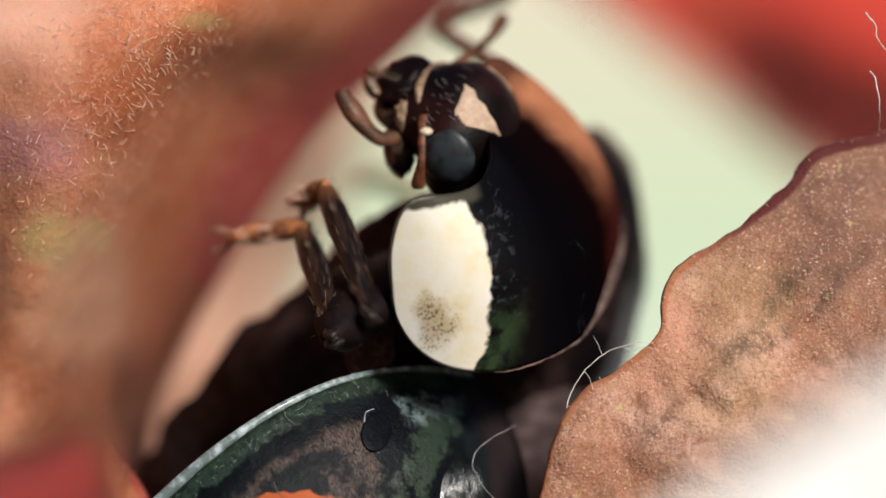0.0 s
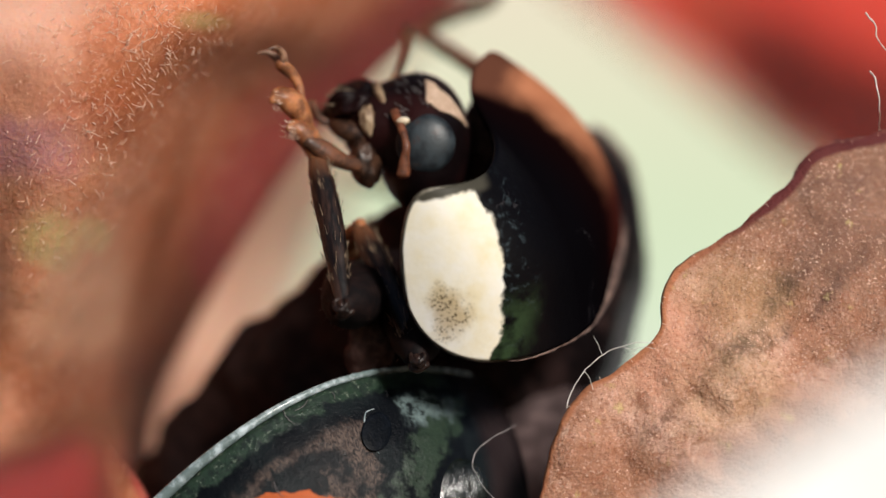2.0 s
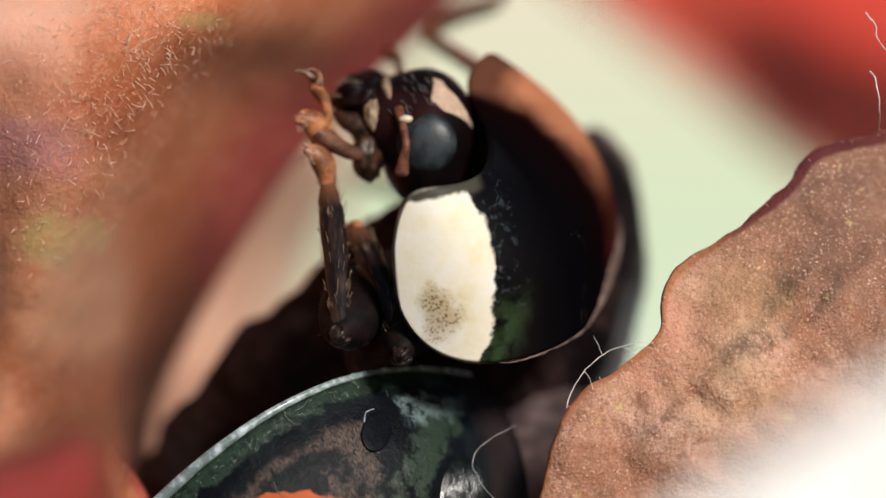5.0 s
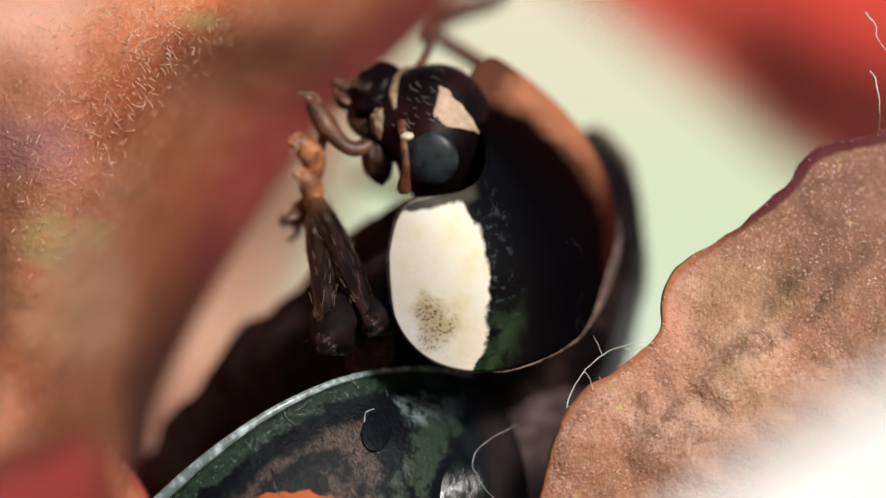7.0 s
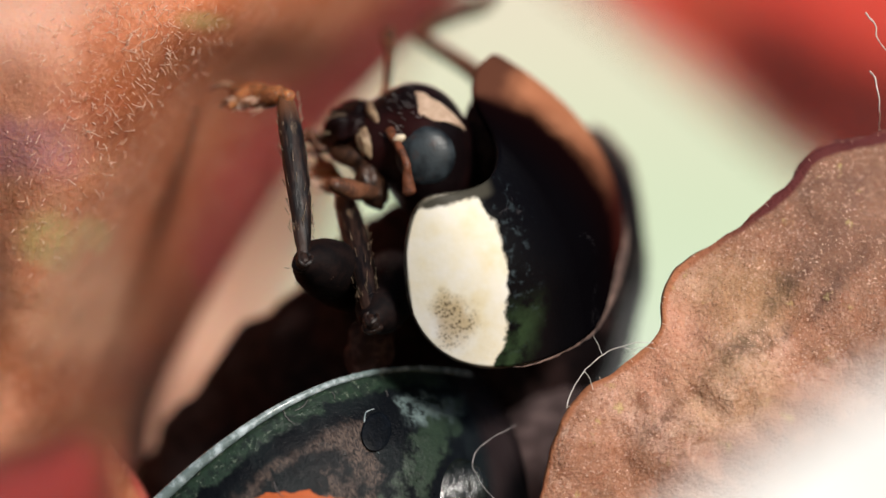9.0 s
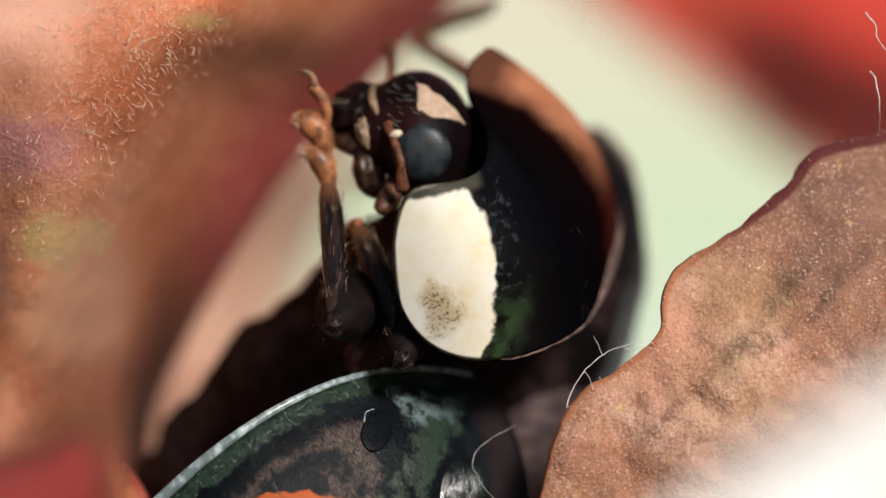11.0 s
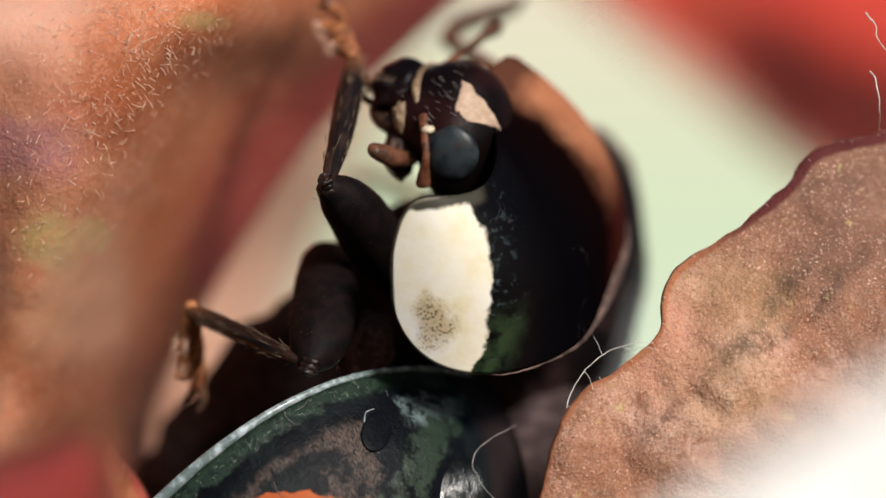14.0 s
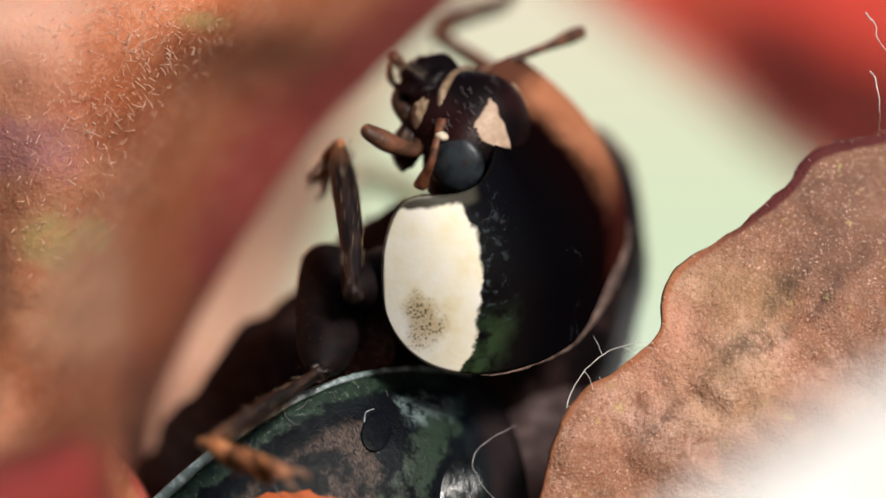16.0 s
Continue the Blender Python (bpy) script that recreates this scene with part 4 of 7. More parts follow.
def head_at(d, lift=0.0):
    """The skin of the head in the direction d."""
    d = np.array(d, float) / np.linalg.norm(d)
    total = 0.0
    for c, r in LOBES:
        e = d / r
        k = (e @ c) ** 2 - (e @ e) * (c @ c - 1)
        if k > 0:
            total += max(0.0, (e @ c + math.sqrt(k)) / (e @ e)) ** 14
    return d * (total ** (1 / 14) + lift)


def head_shape(nu=56, nv=40):
    """One rounded capsule drawn out towards the mouth."""
    points, faces = [], []
    for i in range(nv + 1):
        for j in range(nu):
            p, q = math.pi * i / nv, 2 * math.pi * j / nu
            points.append(head_at((math.cos(p), math.sin(p) * math.cos(q) + 1e-6, math.sin(p) * math.sin(q))))
    for i in range(nv):
        for j in range(nu):
            faces.append((i * nu + j, i * nu + (j + 1) % nu, (i + 1) * nu + (j + 1) % nu, (i + 1) * nu + j))
    return points, faces


def cheek_spot(side, n=26):
    """A kite-shaped pale patch lying on the skin, with a ragged outline."""
    corners = [np.array(c) for c in ((-0.395, 0.265, 0.055), (-0.195, 0.415, 0.085), (-0.175, 0.035, 0.305) if side < 0 else (-0.33, 0.15, 0.20), (-0.416, 0.176, 0.132))]

    def surface(u, v):
        ru = u + 0.24 * noise.noise(Vector((v * 4, 2.0, 1.0))) * (2 * u - 1)
        rv = v + 0.34 * noise.noise(Vector((u * 4, 5.0, 3.0))) * (2 * v - 1)
        d = corners[0] * (1 - ru) * (1 - rv) + corners[1] * (1 - ru) * rv + corners[2] * ru * rv + corners[3] * ru * (1 - rv)
        edge = min(u, 1 - u, v, 1 - v)
        p = head_at(d, 0.008 if edge > 0.02 else -0.004)
        return p * np.array((-side, 1, 1))

    return sheet(surface, n, n, 0.004 * side)


head = part("head", head_shape(), HEAD, ladybird, "black head with two pale spots")
for side in (-1, 1):
    part("cheek_spot", cheek_spot(side), CHEEK, head, "pale pinkish-cream spot on the brow")
    part("eye", blob((side * 0.455, -0.035, -0.005), (0.092, 0.215, 0.215), nu=40, nv=28), EYE, head, "dark grey faceted eye")
    part("eye_spot", blob((side * 0.495, 0.150, -0.13), (0.045, 0.032, 0.052)), CREAM, head, "small cream mark by the eye")
    part("mandible", tube([(side * 0.24, 0.10, -0.42), (side * 0.22, 0.20, -0.58), (side * 0.05, 0.26, -0.66)], (0.10, 0.07, 0.03), 12, 12), BROWN_LEG, head, "dark brown jaw")
labrum = part("labrum", blob((0, 0.34, -0.45), (0.30, 0.17, 0.22), bumps=0.35, seed=4.0), HEAD, head, "black bristly upper lip")


def lip_hair(rng):
    x, b = rng.uniform(-0.24, 0.24), rng.uniform(-0.6, 1.6)
    return (x, 0.33 + 0.12 * math.cos(b), -0.48 - 0.13 * math.sin(b)), (0.1 * rng.uniform(-1, 1), math.cos(b) * 0.6, -0.9)


part("bristle", bristles(120, 0.07, lip_hair, 31, 0.0028), BRISTLE, labrum)


def brow_hair(rng):
    d = (rng.uniform(-0.55, 0.0), rng.uniform(0.12, 0.50), rng.uniform(-0.20, 0.12))
    return head_at(d), (rng.uniform(-0.5, -0.1), 0.6, -0.5)


part("bristle", bristles(34, 0.055, brow_hair, 33, 0.0020), DULL_HAIR, head, "short pale face bristles")
part("clypeus", tube([(-0.35, 0.26, -0.23), (-0.25, 0.40, -0.265), (0, 0.455, -0.275), (0.25, 0.40, -0.265), (0.35, 0.26, -0.23)], (0.022, 0.034, 0.032, 0.034, 0.022), 20, 8), TAN, head, "pale tan seam above the lip")
part("maxilla", blob((-0.27, -0.08, -0.46), (0.12, 0.18, 0.11), bumps=0.2), BROWN_LEG, head, "dark brown folded mouthpart")
part("cheek", blob((-0.32, 0.20, -0.37), (0.075, 0.12, 0.075), bumps=0.35, seed=2.0), TAN, head, "pale membrane at the jaw's base")
part("antenna", roughen(tube([(-0.42, 0.23, -0.18), (-0.53, 0.11, -0.15), (-0.60, -0.02, -0.14), (-0.59, -0.13, -0.17), (-0.57, -0.22, -0.20)], (0.036, 0.030, 0.030, 0.038, 0.055), 30, 12, 0.8), 0.008, 14.0), DARK_FEELER, head, "short orange-brown feeler folded before the eye")
far_antenna = part("antenna", tube([(0, 0, 0), (0, 0.25, 0.05), (0, 0.6, 0.05), (0, 0.78, 0.0), (0, 0.9, -0.02)], (0.035, 0.03, 0.035, 0.055, 0.05), 18, 10), FEELER, head, "orange-brown clubbed feeler held out")
near_palp = part("palp", tube([(0, -0.05, 0.02), (0, 0.04, -0.12), (0, 0.14, -0.21), (0, 0.26, -0.19), (0, 0.40, -0.10), (0, 0.52, 0.0)], (0.052, 0.060, 0.058, 0.064, 0.084, 0.064), 26, 14, 0.8), FEELER, head, "brown hatchet-shaped mouth feeler")
part("palp", tube([(0.16, 0.22, -0.55), (0.15, 0.30, -0.70), (0.05, 0.42, -0.78)], (0.03, 0.04, 0.05), 10, 10), FEELER, head, "small brown mouth feeler")
part("palp", tube([(-0.08, 0.22, -0.58), (-0.10, 0.30, -0.72), (-0.12, 0.42, -0.74)], (0.022, 0.028, 0.02), 10, 8), FEELER, head, "small brown mouth feeler")

# legs
fore_femur, fore_tibia, fore_tarsus = leg_parts("front", 1.08, 0.82)
mid_femur, mid_tibia, mid_tarsus = leg_parts("middle", 1.18, 1.0)
far_femur = part("femur", tube([(-0.094, -0.132, 0.028), (0.013, 0.048, -0.012), (0.124, 0.248, -0.064), (0.324, 0.418, -0.148)], (0.09, 0.11, 0.12, 0.09), 18, 14, 0.8), FEELER, ladybird, "far front thigh, brown and translucent")
part("tibia", tube([(0.324, 0.410, -0.140), (0.588, 0.459, -0.395), (0.841, 0.495, -0.668), (1.009, 0.525, -0.858)], (0.075, 0.066, 0.06, 0.055), 18, 12, 0.8), FEELER, far_femur, "far front shin")
part("tarsus", tube([(1.009, 0.525, -0.858), (1.250, 0.549, -0.835), (1.425, 0.578, -0.689), (1.501, 0.614, -0.511), (1.560, 0.678, -0.412)], (0.055, 0.065, 0.07, 0.06, 0.03), 22, 12), FEELER, far_femur, "far front foot")


# ---- what moves ----
def motions():
    walk(pronotum, [
        (0, mm(-0.001, 0.000, 0.016, 0.1, 0.0, -0.0)),
        (0.5, mm(0.081, 0.127, 0.040, 0.2, 1.4, -2.3)),
        (1, mm(0.043, 0.083, 0.035, 1.0, 0.1, -1.0)),
        (1.5, mm(0.012, 0.020, 0.037, -1.8, 2.9, -0.8)),
        (2, mm(0.017, 0.025, 0.036, -1.9, 2.9, -1.0)),
        (2.5, mm(0.018, 0.025, 0.029, -1.3, 2.1, -1.1)),
        (3, mm(-0.003, -0.000, 0.050, -1.2, 2.4, -0.3)),
        (3.5, mm(-0.006, 0.001, 0.004, -2.1, 2.7, -0.9)),
        (4, mm(0.013, 0.017, 0.001, -0.8, 1.5, -1.4)),
        (6.5, mm(0.010, 0.015, -0.004, -1.9, 2.4, -1.3)),
        (7, mm(-0.015, -0.002, -0.008, -0.4, 0.6, 0.1)),
        (7.5, mm(0.000, 0.000, 0.000, 0.0, -0.0, 0.0)),
        (8, mm(0.008, -0.002, -0.004, 0.1, -0.3, -0.3)),
        (8.5, mm(0.004, 0.003, 0.024, 0.2, -0.0, 0.1)),
        (9, mm(-0.005, 0.006, 0.058, -1.7, 3.3, 0.0)),
        (11.5, mm(0.021, 0.059, -0.006, -1.3, 1.9, -0.6)),
        (12, mm(0.009, 0.024, 0.011, -1.3, 2.0, 0.0)),
        (12.5, mm(0.023, 0.029, 0.011, -1.5, 1.9, -0.7)),
        (13, mm(-0.021, -0.019, -0.002, -0.4, 0.4, 1.0)),
        (13.5, mm(0.004, 0.013, 0.023, 1.6, -0.8, 0.4)),
        (14, mm(0.010, 0.014, 0.052, 2.6, -1.4, 0.4)),
        (14.5, mm(0.066, 0.073, 0.090, 3.3, -1.2, -1.5)),
        (15, mm(0.061, 0.059, 0.058, 2.8, -2.2, -1.0)),
        (15.5, mm(0.059, 0.062, 0.082, 3.8, -2.4, -1.5)),
        (16, mm(0.036, 0.013, 0.032, 3.2, -3.8, 0.2))])
    walk(head, [
        (0, mm(0.045, 0.669, 0.189, -0.3, -5.7, -1.5)),
        (0.5, mm(0.118, 0.746, 0.162, 3.7, 0.0, -10.7)),
        (1, mm(0.071, 0.731, 0.202, 3.0, -4.0, -4.3)),
        (1.5, mm(-0.039, 0.702, -0.048, -17.0, 6.1, 2.8)),
        (2, mm(0.019, 0.605, -0.150, -12.3, 16.6, -21.4)),
        (2.5, mm(0.012, 0.720, -0.013, -14.1, 7.0, -4.9)),
        (3, mm(-0.001, 0.722, 0.037, -7.7, 2.3, 1.8)),
        (3.5, mm(-0.020, 0.634, -0.156, -13.2, 15.9, -13.6)),
        (4, mm(0.042, 0.631, -0.096, -6.0, 13.3, -18.5)),
        (6.5, mm(-0.007, 0.626, -0.130, -8.6, 13.0, -14.9)),
        (7, mm(-0.014, 0.681, 0.018, -4.0, 1.5, -0.1)),
        (7.5, mm(0.000, 0.690, 0.080, 0.0, -0.0, 0.0)),
        (8, mm(0.016, 0.672, 0.091, 2.9, 1.5, -4.0)),
        (8.5, mm(0.048, 0.678, 0.185, 1.9, -2.8, -3.4)),
        (9, mm(-0.011, 0.553, -0.130, -21.6, 14.0, -17.2)),
        (11.5, mm(-0.016, 0.656, -0.088, -12.9, 3.5, -7.8)),
        (12, mm(-0.032, 0.614, -0.036, -4.5, -3.1, -11.1)),
        (12.5, mm(-0.022, 0.659, -0.061, -9.0, -1.0, -7.7)),
        (13, mm(-0.060, 0.660, 0.020, -1.9, -0.5, 2.6)),
        (13.5, mm(0.014, 0.619, 0.221, 9.8, -4.0, -4.4)),
        (14, mm(0.050, 0.682, 0.167, -3.4, -0.1, -2.7)),
        (14.5, mm(0.147, 0.654, 0.100, 10.8, 21.1, -21.0)),
        (15, mm(0.079, 0.741, 0.131, 18.7, 3.6, -16.5)),
        (15.5, mm(0.102, 0.712, 0.381, 28.8, -2.1, -10.1)),
        (16, mm(-0.007, 0.602, 0.271, 14.6, -4.9, -3.9))])
    walk(fore_femur, [
        (0, mm(-0.178, -0.333, -0.473, 12.4, 6.5, 84.2)),
        (0.1, mm(-0.178, -0.333, -0.473, 1.5, 8.2, 70.6)),
        (0.2, mm(-0.178, -0.333, -0.473, -9.4, 9.4, 56.5)),
        (0.3, mm(-0.178, -0.333, -0.473, -19.8, 5.4, 43.1)),
        (0.4, mm(-0.178, -0.333, -0.473, -33.5, 5.8, 48.5)),
        (0.5, mm(-0.178, -0.333, -0.473, -47.3, 9.7, 52.1)),
        (0.6, mm(-0.178, -0.333, -0.473, -47.1, 9.9, 49.3)),
        (0.7, mm(-0.178, -0.333, -0.473, -46.9, 10.0, 46.5)),
        (0.8, mm(-0.178, -0.333, -0.473, -46.7, 10.1, 43.8)),
        (0.9, mm(-0.178, -0.333, -0.473, -46.3, 10.1, 41.2)),
        (1, mm(-0.178, -0.333, -0.473, -45.9, 10.2, 38.7)),
        (1.1, mm(-0.178, -0.333, -0.473, -38.1, 10.1, 41.7)),
        (1.2, mm(-0.178, -0.333, -0.473, -30.4, 10.1, 44.1)),
        (1.3, mm(-0.178, -0.333, -0.473, -22.7, 10.0, 46.2)),
        (1.4, mm(-0.178, -0.333, -0.473, 0.6, 17.7, 75.5)),
        (1.5, mm(-0.178, -0.333, -0.473, 24.1, 13.0, 106.1)),
        (1.6, mm(-0.178, -0.333, -0.473, 24.4, 12.9, 106.1)),
        (1.7, mm(-0.178, -0.333, -0.473, 24.7, 12.9, 106.1)),
        (1.8, mm(-0.178, -0.333, -0.473, 25.0, 12.9, 106.1)),
        (1.9, mm(-0.178, -0.333, -0.473, 25.4, 12.9, 106.1)),
        (2, mm(-0.178, -0.333, -0.473, 25.7, 12.9, 106.0)),
        (2.1, mm(-0.178, -0.333, -0.473, 25.3, 13.0, 105.5)),
        (2.2, mm(-0.178, -0.333, -0.473, 24.9, 13.1, 105.0)),
        (2.3, mm(-0.178, -0.333, -0.473, 24.5, 13.2, 104.5)),
        (2.4, mm(-0.178, -0.333, -0.473, 24.2, 13.3, 104.0)),
        (2.5, mm(-0.178, -0.333, -0.473, 23.8, 13.4, 103.5)),
        (2.6, mm(-0.178, -0.333, -0.473, 22.2, 13.6, 103.0)),
        (2.7, mm(-0.178, -0.333, -0.473, 20.6, 13.7, 102.4)),
        (2.8, mm(-0.178, -0.333, -0.473, 21.0, 13.7, 102.2)),
        (2.9, mm(-0.178, -0.333, -0.473, 21.4, 13.7, 102.0)),
        (3, mm(-0.178, -0.333, -0.473, 21.7, 13.8, 101.8)),
        (3.1, mm(-0.178, -0.333, -0.473, 20.4, 13.9, 101.2)),
        (3.2, mm(-0.178, -0.333, -0.473, 19.1, 14.0, 100.6)),
        (3.3, mm(-0.178, -0.333, -0.473, 20.1, 13.8, 102.1)),
        (3.4, mm(-0.178, -0.333, -0.473, 21.0, 13.5, 103.7)),
        (3.5, mm(-0.178, -0.333, -0.473, 21.9, 13.2, 105.2)),
        (3.6, mm(-0.178, -0.333, -0.473, 21.6, 13.4, 104.2)),
        (3.7, mm(-0.178, -0.333, -0.473, 21.3, 13.5, 103.3)),
        (3.8, mm(-0.178, -0.333, -0.473, 21.0, 13.7, 102.4)),
        (3.9, mm(-0.178, -0.333, -0.473, 20.7, 13.9, 101.4)),
        (4, mm(-0.178, -0.333, -0.473, 20.4, 14.0, 100.5)),
        (4.5, mm(-0.178, -0.333, -0.473, 20.6, 14.0, 100.9)),
        (5, mm(-0.178, -0.333, -0.473, 21.0, 13.8, 101.9)),
        (5.5, mm(-0.178, -0.333, -0.473, 21.5, 13.6, 103.0)),
        (6, mm(-0.178, -0.333, -0.473, 21.9, 13.4, 104.0)),
        (6.5, mm(-0.178, -0.333, -0.473, 22.1, 13.3, 104.4)),
        (6.6, mm(-0.178, -0.333, -0.473, 20.4, 13.9, 101.4)),
        (6.7, mm(-0.178, -0.333, -0.473, 18.7, 14.4, 98.4)),
        (6.8, mm(-0.178, -0.333, -0.473, 16.9, 14.9, 95.5)),
        (6.9, mm(-0.178, -0.333, -0.473, 15.1, 15.4, 92.5)),
        (7, mm(-0.178, -0.333, -0.473, 13.3, 15.9, 89.5)),
        (7.1, mm(-0.178, -0.333, -0.473, 10.9, 16.2, 87.0)),
        (7.2, mm(-0.178, -0.333, -0.473, 8.6, 16.6, 84.5)),
        (7.3, mm(-0.178, -0.333, -0.473, 9.3, 16.6, 84.2)),
        (7.4, mm(-0.178, -0.333, -0.473, 10.0, 16.7, 83.9)),
        (7.5, mm(-0.178, -0.333, -0.473, 10.7, 16.7, 83.6)),
        (7.6, mm(-0.178, -0.333, -0.473, 11.0, 16.7, 83.9)),
        (7.7, mm(-0.178, -0.333, -0.473, 11.3, 16.6, 84.3)),
        (7.8, mm(-0.178, -0.333, -0.473, 11.5, 16.5, 84.7)),
        (7.9, mm(-0.178, -0.333, -0.473, 11.8, 16.5, 85.1)),
        (8, mm(-0.178, -0.333, -0.473, 12.1, 16.4, 85.5)),
        (8.1, mm(-0.178, -0.333, -0.473, 11.8, 17.5, 76.7)),
        (8.2, mm(-0.178, -0.333, -0.473, 11.2, 18.5, 67.9)),
        (8.3, mm(-0.178, -0.333, -0.473, 6.4, 19.9, 48.3)),
        (8.4, mm(-0.178, -0.333, -0.473, 0.9, 20.2, 28.6)),
        (8.5, mm(-0.178, -0.333, -0.473, -4.7, 19.3, 9.0)),
        (8.6, mm(-0.178, -0.333, -0.473, 3.0, 20.2, 34.1)),
        (8.7, mm(-0.178, -0.333, -0.473, 10.2, 19.2, 59.2)),
        (8.8, mm(-0.178, -0.333, -0.473, 15.3, 11.8, 82.6)),
        (8.9, mm(-0.178, -0.333, -0.473, 14.2, 11.4, 85.1)),
        (9, mm(-0.178, -0.333, -0.473, 13.1, 11.1, 87.6)),
        (9.5, mm(-0.178, -0.333, -0.473, 14.0, 10.9, 89.2)),
        (10, mm(-0.178, -0.333, -0.473, 16.2, 10.3, 93.1)),
        (10.5, mm(-0.178, -0.333, -0.473, 18.7, 9.5, 97.7)),
        (11, mm(-0.178, -0.333, -0.473, 20.8, 8.8, 101.7)),
        (11.5, mm(-0.178, -0.333, -0.473, 21.6, 8.6, 103.3)),
        (11.6, mm(-0.178, -0.333, -0.473, 21.6, 8.5, 103.5)),
        (11.7, mm(-0.178, -0.333, -0.473, 21.6, 8.5, 103.7)),
        (11.8, mm(-0.178, -0.333, -0.473, 21.7, 8.5, 103.8)),
        (11.9, mm(-0.178, -0.333, -0.473, 21.7, 8.4, 104.0)),
        (12, mm(-0.178, -0.333, -0.473, 21.7, 8.4, 104.2)),
        (12.1, mm(-0.178, -0.333, -0.473, 9.2, 8.9, 101.9)),
        (12.2, mm(-0.178, -0.333, -0.473, -3.4, 9.2, 99.5)),
        (12.3, mm(-0.178, -0.333, -0.473, 5.2, 9.0, 100.9)),
        (12.4, mm(-0.178, -0.333, -0.473, 13.9, 8.8, 102.3)),
        (12.5, mm(-0.178, -0.333, -0.473, 22.6, 8.5, 103.7)),
        (12.6, mm(-0.178, -0.333, -0.473, 21.0, 8.8, 102.0)),
        (12.7, mm(-0.178, -0.333, -0.473, 19.5, 9.1, 100.4)),
        (12.8, mm(-0.178, -0.333, -0.473, 17.9, 9.3, 98.8)),
        (12.9, mm(-0.178, -0.333, -0.473, 16.4, 9.6, 97.2)),
        (13, mm(-0.178, -0.333, -0.473, 14.8, 9.9, 95.6)),
        (13.1, mm(-0.178, -0.333, -0.473, 15.3, 10.3, 92.6)),
        (13.2, mm(-0.178, -0.333, -0.473, 15.7, 10.8, 89.7)),
        (13.3, mm(-0.178, -0.333, -0.473, 16.1, 11.2, 86.7)),
        (13.4, mm(-0.178, -0.333, -0.473, 14.5, 12.4, 77.7)),
        (13.5, mm(-0.178, -0.333, -0.473, 12.5, 13.4, 68.7)),
        (13.6, mm(-0.178, -0.333, -0.473, 9.3, 14.4, 56.9)),
        (13.7, mm(-0.178, -0.333, -0.473, 5.7, 15.0, 45.0)),
        (13.8, mm(-0.178, -0.333, -0.473, 2.9, 15.1, 44.0)),
        (13.9, mm(-0.178, -0.333, -0.473, 0.1, 15.1, 43.0)),
        (14, mm(-0.178, -0.333, -0.473, -2.8, 15.1, 42.0)),
        (14.1, mm(-0.178, -0.333, -0.473, -2.3, 14.6, 53.4)),
        (14.2, mm(-0.178, -0.333, -0.473, -1.7, 13.8, 64.7)),
        (14.3, mm(-0.178, -0.333, -0.473, -0.4, 13.9, 62.9)),
        (14.4, mm(-0.178, -0.333, -0.473, 1.0, 14.1, 61.1)),
        (14.5, mm(-0.178, -0.333, -0.473, 2.3, 14.2, 59.3)),
        (14.6, mm(-0.178, -0.333, -0.473, 2.5, 14.0, 62.5)),
        (14.7, mm(-0.178, -0.333, -0.473, 2.7, 13.7, 65.8)),
        (14.8, mm(-0.178, -0.333, -0.473, 6.4, 13.0, 73.1)),
        (14.9, mm(-0.178, -0.333, -0.473, 10.0, 12.1, 80.4)),
        (15, mm(-0.178, -0.333, -0.473, 13.4, 11.1, 87.7)),
        (15.1, mm(-0.178, -0.333, -0.473, 14.0, 12.6, 76.3)),
        (15.2, mm(-0.178, -0.333, -0.473, 14.0, 13.7, 64.7)),
        (15.3, mm(-0.178, -0.333, -0.473, 8.2, 24.5, 17.0)),
        (15.4, mm(-0.178, -0.333, -0.473, 7.6, 24.5, 15.0)),
        (15.5, mm(-0.178, -0.333, -0.473, 7.0, 24.4, 12.9)),
        (15.6, mm(-0.178, -0.333, -0.473, 5.7, 24.9, 22.7)),
        (15.7, mm(-0.178, -0.333, -0.473, 4.3, 25.2, 32.3)),
        (15.8, mm(-0.178, -0.333, -0.473, 6.2, 24.9, 47.9)),
        (15.9, mm(-0.178, -0.333, -0.473, 7.6, 24.0, 63.2)),
        (16, mm(-0.178, -0.333, -0.473, 8.4, 22.4, 78.3))])
